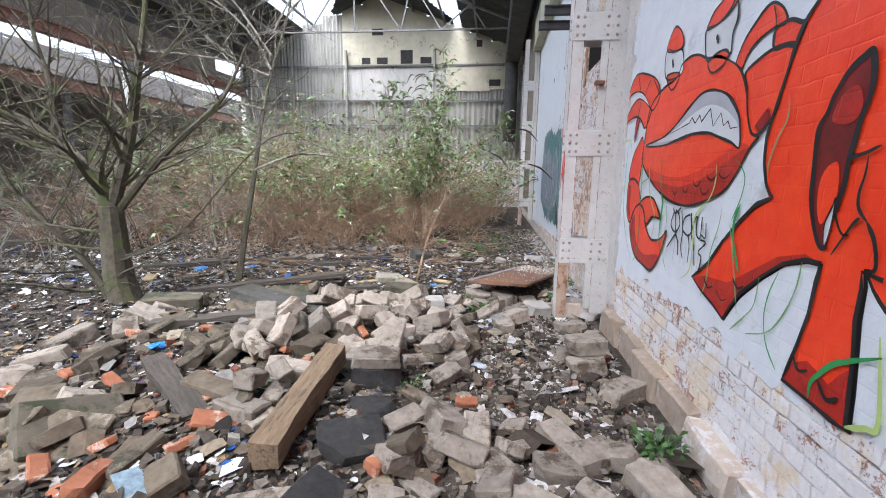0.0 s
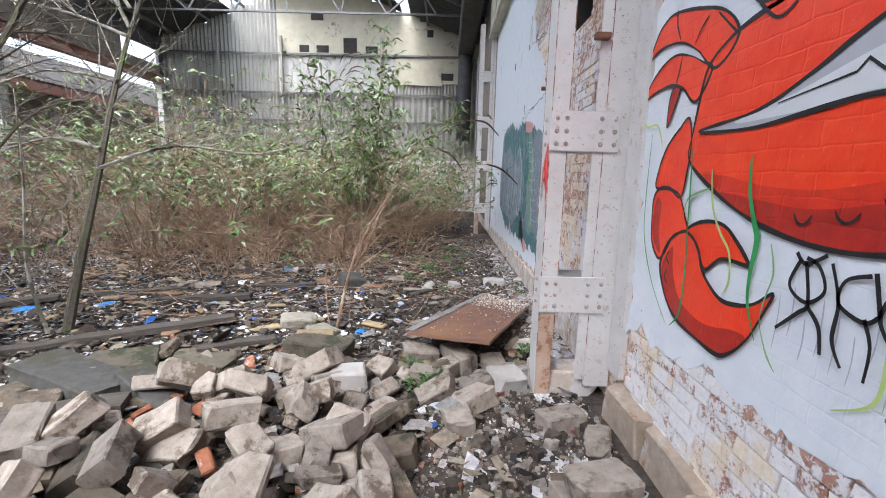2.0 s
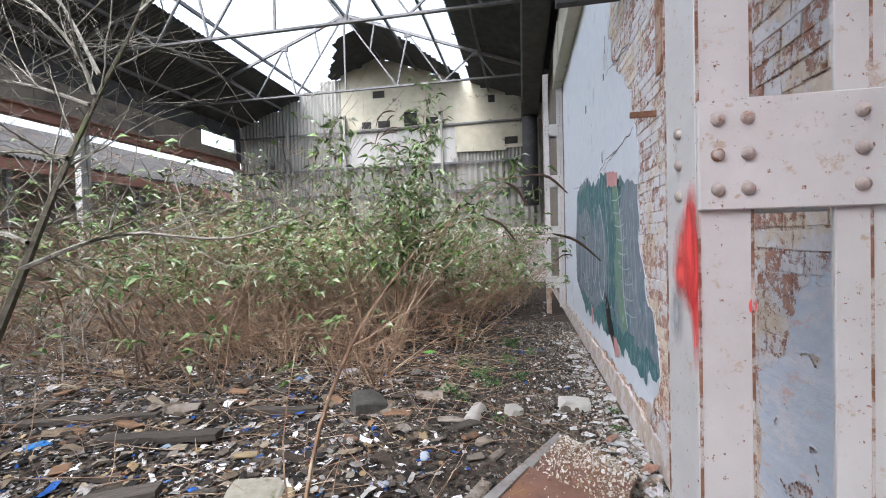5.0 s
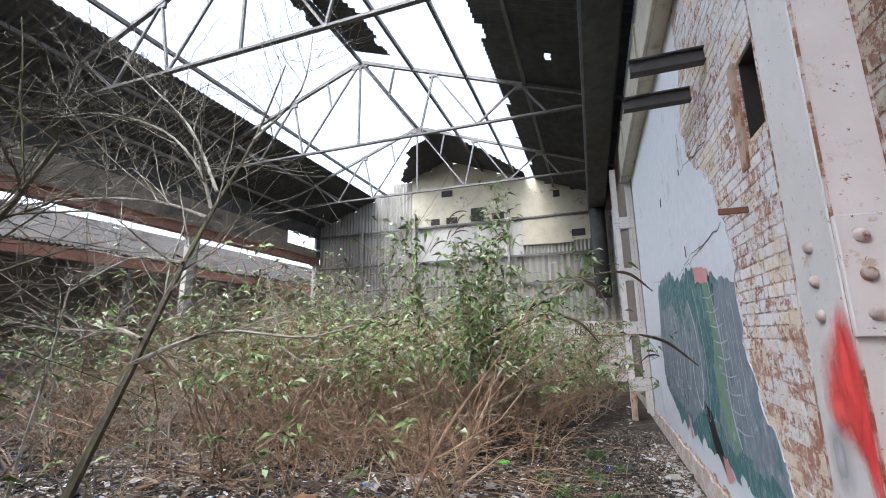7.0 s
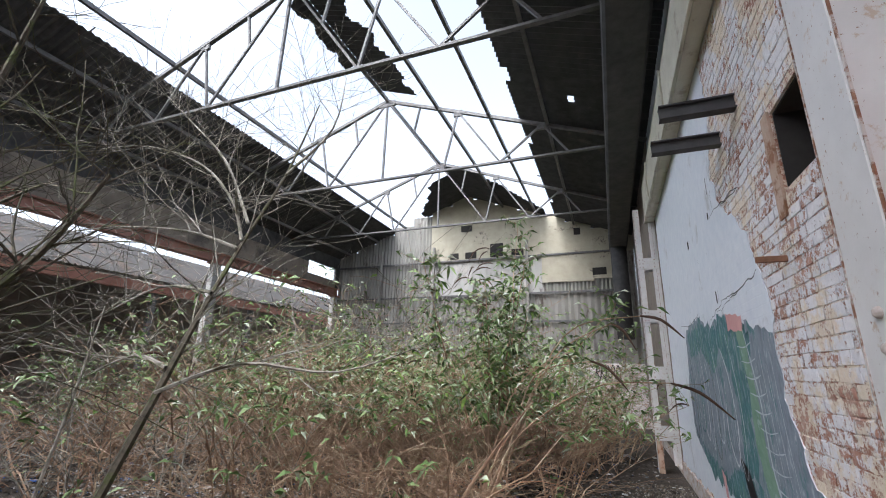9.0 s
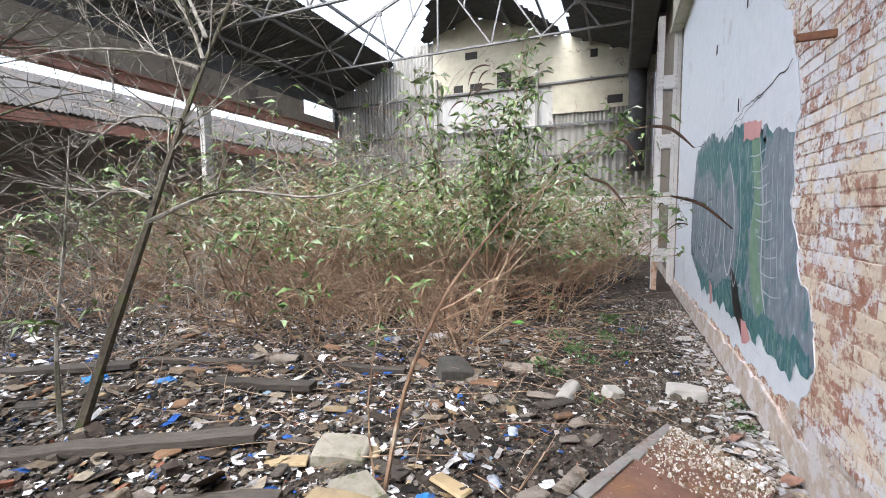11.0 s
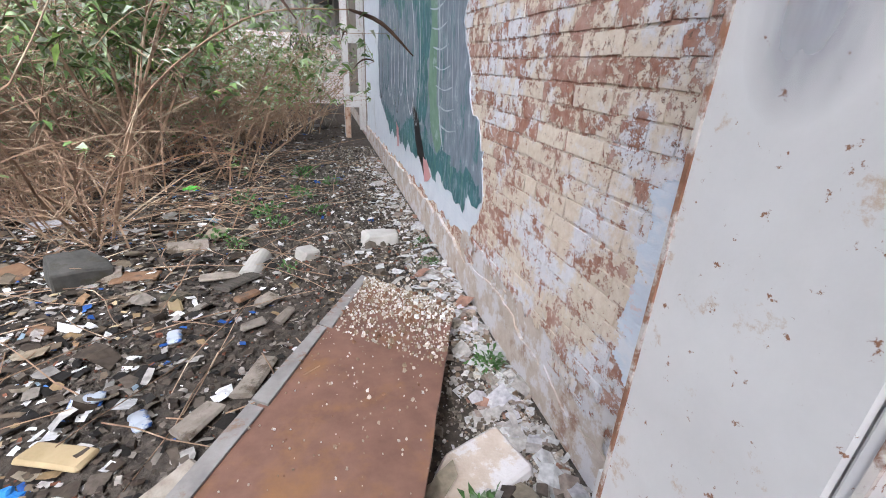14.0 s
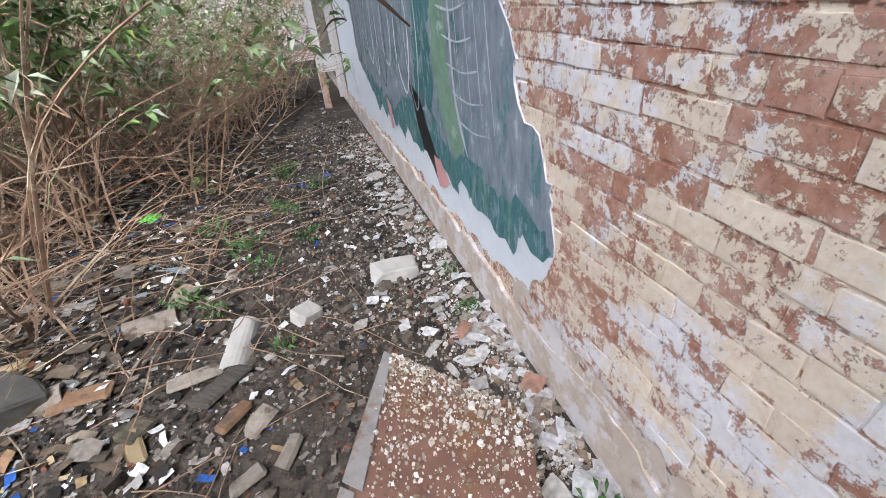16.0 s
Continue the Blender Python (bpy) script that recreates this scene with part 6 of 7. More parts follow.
def open_floor(rg):
    while True:
        y = 1.0 + 15 * rg.random() ** 1.5
        x = rg.uniform(-7.5 - 0.3 * max(0, y - 6), 1.75)
        if not (x > 1.15 and 6.1 < y < 8.4) and rg.random() < (0.35 if x > 0.75 and y < 6.0 else 1.0) and rg.random() < (1.0 if x < 0.6 else 0.55):
            return x, y


def heap_floor(rg):
    return rg.uniform(-2.6, 1.85), rg.uniform(1.6, 6.8)


def wall_foot(rg):
    y = rg.uniform(6.4, 8.5) if rg.random() < 0.55 else rg.uniform(8.5, 12.5)
    return 1.97 - abs(rg.gauss(0, 0.13 + 0.05 * (y > 8.0))), y


def beside_wall(rg):
    y = 6.3 + 7.2 * rg.random() ** 1.3
    return 1.97 - abs(rg.gauss(0, 0.30 + 0.35 * (y > 8.3))), y


flake_field("litter", 52000, 11, open_floor, 0.037, M_FLAKES, "trodden paper, plastic and board scraps on soil", 0.02)
flake_field("belt_litter", 16000, 27, lambda rg: (rg.uniform(-5.5, -0.3), 6.3 + 3.6 * rg.random()), 0.026, M_FLAKES, "trodden scraps of paper, plastic and slate", 0.025)
flake_field("leaf_litter", 16000, 12, open_floor, 0.028, M_FLAKES, "small scraps and dead leaves on soil", 0.015)
def litter_belt(rg):
    y = 6.4 + 4.2 * rg.random()
    return rg.uniform(-6.5, 0.1), y


flake_field("paper_scraps", 2300, 23, litter_belt, 0.032, M_PAPERS, "torn white, tan and blue paper and plastic scraps", 0.02)
M_SLABS = island_mat("flat_debris", ((0.0, (0.06, 0.045, 0.033)), (0.28, (0.12, 0.09, 0.062)), (0.5, (0.21, 0.165, 0.115)), (0.68, (0.25, 0.21, 0.155)), (0.82, (0.22, 0.205, 0.19)), (0.95, (0.40, 0.38, 0.36))), 0.85, 0.5, 30)
flake_field("flat_debris", 3400, 24, lambda rg: (rg.uniform(-6.5, 0.25), 6.5 + 5.5 * rg.random()), 0.058, M_SLABS, "broken brown and grey sheets of board and slate", 0.03)
flake_field("debris_by_heap", 1500, 25, heap_floor, 0.07, M_SLABS, "broken flat pieces of board and slate between the blocks", 0.05)
crumb_field("rubble_crumbs", 6500, 13, heap_floor, 0.035, M_CRUMBS, "small crumbs of mortar and brick")
crumb_field("soil_crumbs", 9000, 14, open_floor, 0.022, M_CRUMBS, "small stones and crumbs in the soil")
crumb_field("fallen_plaster", 3800, 15, wall_foot, 0.012, M_CRUSH, "white fallen plaster crumbs along the wall")
flake_field("plaster_chips", 620, 16, wall_foot, 0.052, M_CHIPS, "white paint flakes fallen at the foot of the wall", 0.02)
crumb_field("trodden_mortar", 13000, 26, beside_wall, 0.0115, M_MORTARGRIT, "grey-tan trodden mortar grit beside the wall")


A, B, C, D = Vector((1.19, 6.17, 0.315)), Vector((1.80, 7.80, 0.105)), Vector((1.37, 8.40, 0.05)), Vector((0.55, 6.50, 0.25))
SHEET_Z = {}


def at_sheet(u, v):
    p = A.lerp(D, u).lerp(B.lerp(C, u), v)
    SHEET_Z[(p.x, p.y)] = p.z
    return p.x, p.y


def on_sheet(rg):
    return at_sheet(0.03 + 0.94 * rg.random(), rg.random() ** 0.7)


def far_sheet(rg):
    return at_sheet(rg.random(), 1 - 0.34 * rg.random() ** 2.8)


def sheet_z(x, y):
    return SHEET_Z[(x, y)] + 0.004


def near_soil(rg):
    while True:
        x, y = rg.uniform(-1.6, 1.75), 6.6 + 4.6 * rg.random()
        if x < 0.75 + 0.37 * (y - 6.6) or y > 8.4:
            return x, y


def path_strip(rg):
    return rg.uniform(0.7, 1.85), rg.uniform(2.2, 6.3)


crumb_field("path_gravel", 7000, 21, path_strip, 0.014, M_MORTARGRIT, "pale gravelly mortar crumbs along the trodden path")
flake_field("path_scraps", 520, 22, path_strip, 0.045, M_CHIPS, "pale scraps on the trodden path", 0.012)
crumb_field("soil_grit", 9000, 19, near_soil, 0.012, M_CRUMBS, "fine grit and small stones in the soil")
flake_field("small_scraps", 7000, 20, near_soil, 0.020, M_CRUMBS, "small scraps and dead leaves on damp soil", 0.012)
crumb_field("chips_on_sheet", 420, 17, on_sheet, 0.0062, M_CRUSH, "small pale chips scattered on the brown sheet", sheet_z)
crumb_field("plaster_on_sheet", 2800, 18, far_sheet, 0.0085, M_CRUSH, "crumbled plaster on the end of the sheet", sheet_z)

# blue plastic and paper heaps
for x, y, r, m, label in ((-3.6, 7.5, 0.16, M_BLUEBAG, "crumpled blue plastic on the litter"), (-2.9, 7.7, 0.13, M_BLUEBAG, "crumpled blue plastic on the litter"), (-1.6, 9.6, 0.15, M_BLUEBAG, "crumpled blue plastic by the bushes"), (-1.1, 9.9, 0.22, M_CHIPS, "heap of crumpled white paper"), (-0.27, 10.87, 0.12, M_LIMEBAG, "crumpled lime green wrapper"), (0.05, 7.1, 0.09, M_BLUEBAG, "scrap of blue packaging"), (-1.9, 4.6, 0.12, M_BLUEBAG, "scrap of pale blue packaging")):
    bm = bmesh.new()
    bmesh.ops.create_icosphere(bm, subdivisions=3, radius=r * 0.72)
    for v in bm.verts:
        d = v.co.normalized()
        v.co *= 0.75 + 0.7 * abs(noise.noise(d * 2.6 + Vector((x, y, 0)))) + 0.25 * noise.noise(d * 7)
        v.co.z = max(v.co.z * 0.35, -0.02)
    ob = tagged(link("paper_heap" if m is M_CHIPS else "crumpled_plastic", bm, m), label, "paper" if m is M_CHIPS else "plastic")
    ob.location = (x, y, hill(x, y) + 0.01)

# ---- plants ----
M_BARK = mat("mossy_bark", (0.05, 0.042, 0.03), (0.115, 0.098, 0.07), 18, 0.95, 0.7, c3=(0.075, 0.085, 0.03), patch=5, spread=0.52, dist=0.02)
M_PALEBARK = mat("pale_bark", (0.14, 0.125, 0.10), (0.34, 0.31, 0.27), 14, 0.9, 0.5, c3=(0.09, 0.085, 0.055), patch=4, spread=0.5)
M_STEM = mat("brown_stems", (0.14, 0.080, 0.05), (0.38, 0.255, 0.165), 6, 0.9, 0.2, c3=(0.52, 0.42, 0.30), patch=2.5, spread=0.54)
M_CANE = mat("pale_canes", (0.15, 0.10, 0.062), (0.40, 0.31, 0.21), 3, 0.85, 0.2, c3=(0.30, 0.15, 0.085), patch=0.9, spread=0.52, c4=(0.22, 0.24, 0.12), patch4=1.2, spread4=0.58)
M_DEAD = mat("dead_flower_heads", (0.05, 0.028, 0.018), (0.09, 0.05, 0.032), 12, 0.95, 0.3)
M_LEAF = island_mat("shrub_leaves", ((0.0, (0.07, 0.12, 0.03)), (0.22, (0.14, 0.22, 0.065)), (0.46, (0.22, 0.31, 0.12)), (0.66, (0.32, 0.40, 0.22)), (0.83, (0.46, 0.51, 0.38)), (0.95, (0.25, 0.39, 0.085))), 0.5, 0.1, 20)
M_WEED = island_mat("weed_leaves", ((0.0, (0.06, 0.13, 0.03)), (0.5, (0.09, 0.18, 0.05)), (0.8, (0.16, 0.22, 0.13))), 0.6, 0.1, 20)


class Growth:
    """Gathers tubes and leaves as plain lists."""

    def __init__(self, seed):
        self.r = random.Random(seed)
        self.v, self.f, self.lv, self.lf = [], [], [], []

    def tube(self, pts, r0, r1, sides=3):
        n, base = len(pts), len(self.v)
        for i, p in enumerate(pts):
            d = (pts[min(i + 1, n - 1)] - pts[max(i - 1, 0)]).normalized()
            u = d.cross(Vector((0.3, 0.9, 0.2))).normalized()
            w = d.cross(u)
            rad = r0 + (r1 - r0) * i / (n - 1)
            for k in range(sides):
                a = 6.2832 * k / sides
                self.v.append(tuple(p + (u * math.cos(a) + w * math.sin(a)) * rad))
        for i in range(n - 1):
            for k in range(sides):
                a, b = base + i * sides + k, base + i * sides + (k + 1) % sides
                self.f.append((a, b, b + sides, a + sides))
        self.f.append(tuple(base + (n - 1) * sides + k for k in range(sides)))

    def leaf(self, p, d, length, width):
        d = d.normalized()
        s = d.cross(Vector((self.r.gauss(0, 1), self.r.gauss(0, 1), self.r.gauss(0, 1) + 1.5))).normalized() * width / 2
        k = len(self.lv)
        m = p + d * length * 0.45 + Vector((0, 0, 0.012))
        self.lv += [tuple(p), tuple(m + s), tuple(p + d * length - Vector((0, 0, length * 0.2))), tuple(m - s)]
        self.lf.append((k, k + 1, k + 2, k + 3))

    def arc(self, p, d, length, n, droop, wander):
        pts = [p.copy()]
        d = d.normalized()
        for i in range(n):
            d = (d + Vector((self.r.gauss(0, wander), self.r.gauss(0, wander), self.r.gauss(0, wander) - droop))).normalized()
            pts.append(pts[-1] + d * (length / n))
        return pts


def shrub_variant(seed, height, stems, leafy, spikes=0, bare=4, bark=None):
    g = Growth(seed)
    r = g.r
    heads = []
    for k in range(stems):
        a = r.uniform(0, 6.28)
        lean = r.uniform(0.1, 1.0)
        h = height * r.uniform(0.55, 1.05)
        base = Vector((r.gauss(0, 0.16), r.gauss(0, 0.16), -0.05))
        pts = g.arc(base, Vector((math.cos(a) * lean, math.sin(a) * lean, 1)), h * (1 + lean * 0.3), 7, 0.03 + 0.05 * lean, 0.13)
        g.tube(pts, r.uniform(0.005, 0.012), 0.003)
        for i in range(2, 8):
            for q in range(2 if leafy else 3):
                if r.random() < (0.15 if leafy else 0.3):
                    continue
                b = r.uniform(0, 6.28)
                tl = height * r.uniform(0.10, 0.28)
                tw = g.arc(pts[i], Vector((math.cos(b), math.sin(b), r.uniform(0.1, 0.9))), tl, 3, 0.04, 0.14)
                g.tube(tw, 0.0035, 0.0018)
                if leafy and i >= bare + (r.random() < 0.5):
                    for t in range(r.randint(4, 8)):
                        at = tw[r.randint(1, 3)]
                        g.leaf(at, Vector((r.gauss(0, 1), r.gauss(0, 1), r.uniform(-0.6, 0.5))), r.uniform(0.08, 0.17), r.uniform(0.026, 0.05))
        heads.append(pts[-1])
    name = "leafy_shrub" if leafy else "bare_shrub"
    e = empty(name, (-9.4 + seed * 1.05, 15.4 + 0.4 * (seed % 3), 0))
    tagged(e, "tangled shrub with narrow grey-green leaves on brown stems" if leafy else "bare brown thicket of thin dead stems", "shrub", "shrubs in the overgrown hall")
    tagged(from_lists("stem_mass", g.v, g.f, bark or M_STEM, e), kind="stuff")
    if leafy:
        tagged(from_lists("foliage", g.lv, g.lf, M_LEAF, e), kind="stuff")
    for k in range(spikes):
        p = heads[r.randrange(len(heads))]
        b = r.uniform(0, 6.28)
        pts = g.arc(p, Vector((math.cos(b), math.sin(b), 0.9)), r.uniform(0.22, 0.4), 6, 0.32, 0.06)
        bm = tube(bmesh.new(), pts, [0.004, 0.009, 0.012, 0.011, 0.009, 0.006, 0.002], 5)
        part("dead_flower_head", bm, M_DEAD, e)
    return e


green = [shrub_variant(k, h, n, True, sp) for k, h, n, sp in ((1, 2.9, 13, 4), (2, 2.5, 13, 3), (3, 3.1, 12, 5), (4, 2.1, 13, 0), (5, 2.7, 12, 3))]
brown = [shrub_variant(k, h, n, False) for k, h, n in ((6, 1.3, 11), (7, 1.0, 12), (8, 1.6, 11))]
rp = random.Random(77)
spots = []


def scatter(n, region, gap, kinds, smin, smax):
    tries = 0
    while n and tries < 4000:
        tries += 1
        x, y = region()
        if any((x - a) ** 2 + (y - b) ** 2 < gap * gap for a, b in spots):
            continue
        spots.append((x, y))
        n -= 1
        s = rp.uniform(smin, smax)
        c = copy_thing(rp.choice(kinds), pose(x, y, hill(x, y), 0, 0, rp.uniform(0, 360)))
        c.scale = (s, s, s)


def thicket():
    y = rp.uniform(11.2, 19.5)
    return rp.uniform(-9.5 if y > 12.5 else -6.0, -0.1 + 0.12 * max(0, y - 13)), y


def fringe():
    x = rp.uniform(-8.0, 0.6)
    front = 10.2 + 0.25 * max(0, -x - 2) + (2.4 if x > -1.4 else 0)
    return x, rp.uniform(front, front + 2.4)


scatter(70, thicket, 0.66, green, 0.62, 1.2)
spots.clear()
scatter(40, fringe, 0.55, brown, 0.8, 1.3)
spots.clear()
scatter(26, lambda: (rp.uniform(-9.5, 1.0), rp.uniform(13, 20)), 1.1, brown, 1.0, 1.6)
spots.clear()
scatter(18, lambda: (rp.uniform(-6.5, -0.5), rp.uniform(9.2, 10.9)), 0.45, brown, 0.35, 0.7)
spots.clear()
scatter(20, lambda: (rp.uniform(-9.8, -4.2), rp.uniform(8.6, 13.5)), 0.7, brown, 1.1, 1.9)
twiggy = shrub_variant(10, 2.2, 9, False, bark=M_PALEBARK)
tagged(twiggy, "bare grey-twigged shrub beside the tree")
for x, y, s, a in ((-3.9, 8.0, 0.9, 20), (-4.9, 7.4, 1.0, 140), (-5.6, 8.6, 1.1, 260), (-4.4, 9.2, 1.0, 80), (-6.6, 7.8, 1.1, 310), (-3.6, 9.8, 0.9, 200), (-5.2, 5.6, 0.8, 10), (-6.2, 6.6, 1.0, 100)):
    c = copy_thing(twiggy, pose(x, y, hill(x, y), 0, 0, a))
    c.scale = (s, s, s)
young = shrub_variant(9, 2.7, 10, True, 2, 5)
for x, y, s, a in ((-1.4, 10.2, 0.9, 130), (-2.1, 10.0, 0.85, 70), (0.1, 11.3, 0.9, 300), (-2.9, 10.3, 0.95, 190), (-0.7, 10.7, 1.0, 40), (-3.8, 10.4, 0.9, 10), (-2.4, 9.1, 0.95, 150), (-3.3, 9.2, 1.0, 240)):
    c = copy_thing(young, pose(x, y, 0, 0, 0, a))
    c.scale = (s, s, s)
for x, y, s, kind in ((-0.62, 9.5, 1.0, 8), (-0.85, 9.6, 0.8, 6), (-1.2, 10.1, 0.85, 7)):
    c = copy_thing(brown[kind - 6], pose(x, y, 0, 0, 0, 40 * kind))
    c.scale = (s, s, s)
for x, y, s, k in ((-1.6, 11.3, 0.95, 0), (-2.4, 11.0, 0.9, 4), (-3.6, 11.0, 0.9, 1), (-0.9, 12.6, 0.9, 2), (0.45, 14.2, 0.8, 3), (0.7, 16.4, 0.85, 0), (0.3, 15.3, 0.8, 1), (0.9, 18.0, 0.9, 4), (0.1, 13.2, 0.75, 3), (-4.4, 11.4, 0.95, 2), (-6.2, 11.2, 0.95, 0), (-8.0, 10.2, 0.9, 4), (-8.8, 11.4, 1.0, 2), (-6.0, 9.4, 0.75, 3), (-7.6, 8.6, 0.8, 1), (-3.0, 11.6, 0.8, 3), (-5.2, 10.8, 0.85, 4), (-7.0, 10.4, 0.9, 1)):
    c = copy_thing(green[k], pose(x, y, 0, 0, 0, 77 * k))
    c.scale = (s, s, s)


def tall_shrub(x, y, h):
    g = Growth(91)
    r = g.r
    for k in range(9):
        a = r.uniform(0, 6.28)
        hh = h * (1.0 if k == 0 else r.uniform(0.6, 0.85))
        pts = g.arc(Vector((0.1 * math.cos(a), 0.1 * math.sin(a), 0)), Vector(((0.05 + 0.035 * k) * math.cos(a), (0.05 + 0.035 * k) * math.sin(a), 1)), hh, 16, 0.0, 0.045)
        g.tube(pts, 0.02, 0.005, 5)
        for i in range(6, 17):
            for q in range(4):
                b = r.uniform(0, 6.28)
                tw = g.arc(pts[i], Vector((math.cos(b), math.sin(b), 0.6)), 0.42 * r.uniform(0.4, 1.0), 3, 0.05, 0.1)
                g.tube(tw, 0.004, 0.002)
                for t in range(6):
                    g.leaf(tw[r.randint(1, 3)], Vector((r.gauss(0, 1), r.gauss(0, 1), r.uniform(-0.8, 0.4))), r.uniform(0.10, 0.19), r.uniform(0.03, 0.055))
    e = tagged(empty("tall_shrub", (x, y, 0)), "tall leafy shrub rising above the thicket", "shrub")
    tagged(from_lists("stem_mass", g.v, g.f, M_STEM, e), kind="stuff")
    tagged(from_lists("foliage", g.lv, g.lf, M_LEAF, e), kind="stuff")
    for k in range(14):
        b = r.uniform(0, 6.28)
        p = Vector((r.uniform(-0.3, 0.3), r.uniform(-0.3, 0.3), r.uniform(2.4, 3.6)))
        part("dead_flower_head", tube(bmesh.new(), g.arc(p, Vector((math.cos(b), math.sin(b), 0.8)), 0.35, 6, 0.32, 0.05), [0.004, 0.009, 0.012, 0.011, 0.009, 0.006, 0.002], 5), M_DEAD, e)


tall_shrub(-0.8, 11.0, 4.25)


class Tree:
    """Trunk and limbs are parts of their own; fine twigs are gathered."""

    def __init__(self, name, seed, bark, label, category="tree"):
        self.e = tagged(empty(name), label, category)
        self.twigs, self.bark = Growth(seed), bark

    def limb(self, name, pts, r0, r1, sides, depth, twig, up=0.25, start=2):
        g = Growth(1)
        g.tube(pts, r0, r1, sides)
        from_lists(name, g.v, g.f, self.bark, self.e)
        self.fork(pts, r0, r1, depth, twig, up, start)

    def fork(self, pts, r0, r1, depth, twig, up, start):
        g, n = self.twigs, len(pts)
        for i in range(start, n):
            for k in range(twig):
                if g.r.random() < 0.3:
                    continue
                d = (pts[i] - pts[i - 1]).normalized()
                side = Vector((g.r.gauss(0, 1), g.r.gauss(0, 1), g.r.gauss(0, 0.6) + up)).normalized()
                q = pts[i - 1].lerp(pts[i], g.r.random())
                t = g.arc(q, d * 0.6 + side, g.r.uniform(0.35, 0.9) * (0.5 + 0.55 * depth), 6, -0.02, 0.12)
                rr = max(0.0022, (r0 + (r1 - r0) * i / n) * 0.42)
                g.tube(t, rr if depth > 1 else min(rr, 0.006), 0.003 if depth > 1 else 0.0016, 4 if depth > 1 else 3)
                if depth > 1:
                    self.fork(t, rr, 0.003, depth - 1, 2, up, 1)

    def done(self):
        tagged(from_lists("twig_mass", self.twigs.v, self.twigs.f, self.bark, self.e), kind="stuff")


def limb(pts, y, yend):
    n = len(pts)
    return [Vector(p) for p in spline([(a, y + (yend - y) * i / (n - 1), b) for i, (a, b) in enumerate(pts)], False, 4)]


def build_tree():
    t = Tree("bare_tree", 17, M_BARK, "bare forked tree with mossy trunk and low branches")
    t.limb("trunk", limb([(-3.32, -0.05), (-3.38, 0.3), (-3.36, 0.73), (-3.34, 1.1)], 5.85, 5.8), 0.17, 0.11, 10, 1, 0, 0.2)
    for pts, y1, r0 in (([(-3.34, 1.05), (-3.48, 1.45), (-3.84, 1.76), (-4.14, 2.0), (-4.5, 2.15), (-5.3, 2.6)], 5.6, 0.085),
                        ([(-3.33, 1.05), (-3.1, 1.8), (-3.0, 2.45), (-2.9, 3.1), (-2.75, 4.3)], 6.1, 0.075),
                        ([(-3.30, 1.0), (-2.82, 1.62), (-2.52, 1.96), (-2.2, 2.34), (-2.0, 2.9)], 6.4, 0.045),
                        ([(-3.92, 1.75), (-3.95, 2.35), (-4.15, 3.0), (-4.2, 4.0)], 6.0, 0.035)):
        t.limb("limb", limb(pts, 5.8, y1), r0, 0.012, 7, 2, 2)
    t.limb("limb", limb([(-3.55, -0.05), (-3.85, 0.55), (-4.15, 0.9), (-4.6, 1.5)], 5.9, 5.7), 0.055, 0.015, 6, 2, 2)
    for pts, y1 in (([(-3.25, 0.5), (-2.4, 0.87), (-1.45, 1.72), (-0.95, 1.85)], 5.4), ([(-3.2, 0.55), (-2.6, 0.75), (-1.85, 1.02)], 5.6), ([(-3.4, 0.8), (-4.2, 0.95), (-5.0, 1.0)], 5.2), ([(-3.4, 0.6), (-4.1, 0.75), (-4.8, 0.6)], 5.0)):
        t.limb("limb", limb(pts, 5.75, y1), 0.014, 0.004, 5, 1, 1)
    t.done()


def build_sapling():
    t = Tree("sapling", 29, M_PALEBARK, "slender bare sapling with a wide twiggy crown")
    stem = [Vector(p) for p in spline([(-2.6, 6.85, -0.05), (-2.62, 7.15, 0.7), (-2.62, 7.45, 1.45), (-2.63, 7.75, 2.2), (-2.60, 8.08, 3.0), (-2.45, 8.4, 3.9), (-2.35, 8.7, 5.0)], False, 3)]
    t.bark = M_BARK
    t.limb("trunk", stem, 0.045, 0.008, 6, 2, 2, 0.4, 8)
    t.bark = M_PALEBARK
    for pts, y0, y1 in (([(-2.6, 3.0), (-2.9, 3.5), (-3.6, 4.1), (-4.8, 4.6), (-6.0, 4.8)], 8.05, 8.3), ([(-2.6, 2.9), (-3.2, 3.1), (-4.2, 3.2), (-5.4, 3.15)], 8.0, 7.6), ([(-2.45, 3.9), (-2.1, 4.6), (-2.2, 5.6)], 8.4, 9.0), ([(-2.6, 2.4), (-3.4, 2.5), (-4.4, 2.2)], 7.8, 7.9), ([(-2.62, 1.5), (-2.0, 1.75), (-1.2, 1.7), (-0.5, 1.95)], 7.45, 8.2), ([(-2.62, 1.7), (-3.2, 1.8), (-4.0, 1.6)], 7.5, 7.7), ([(-2.6, 3.2), (-3.4, 4.2), (-4.6, 5.2), (-5.6, 6.0)], 8.1, 8.8)):
        t.limb("limb", limb(pts, y0, y1), 0.02, 0.005, 5, 2, 2, 0.4, 2)
    t.limb("limb", limb([(-2.7, 0), (-2.95, 0.6), (-3.0, 1.4), (-3.1, 2.2)], 6.8, 7.2), 0.02, 0.005, 5, 1, 1)
    t.done()


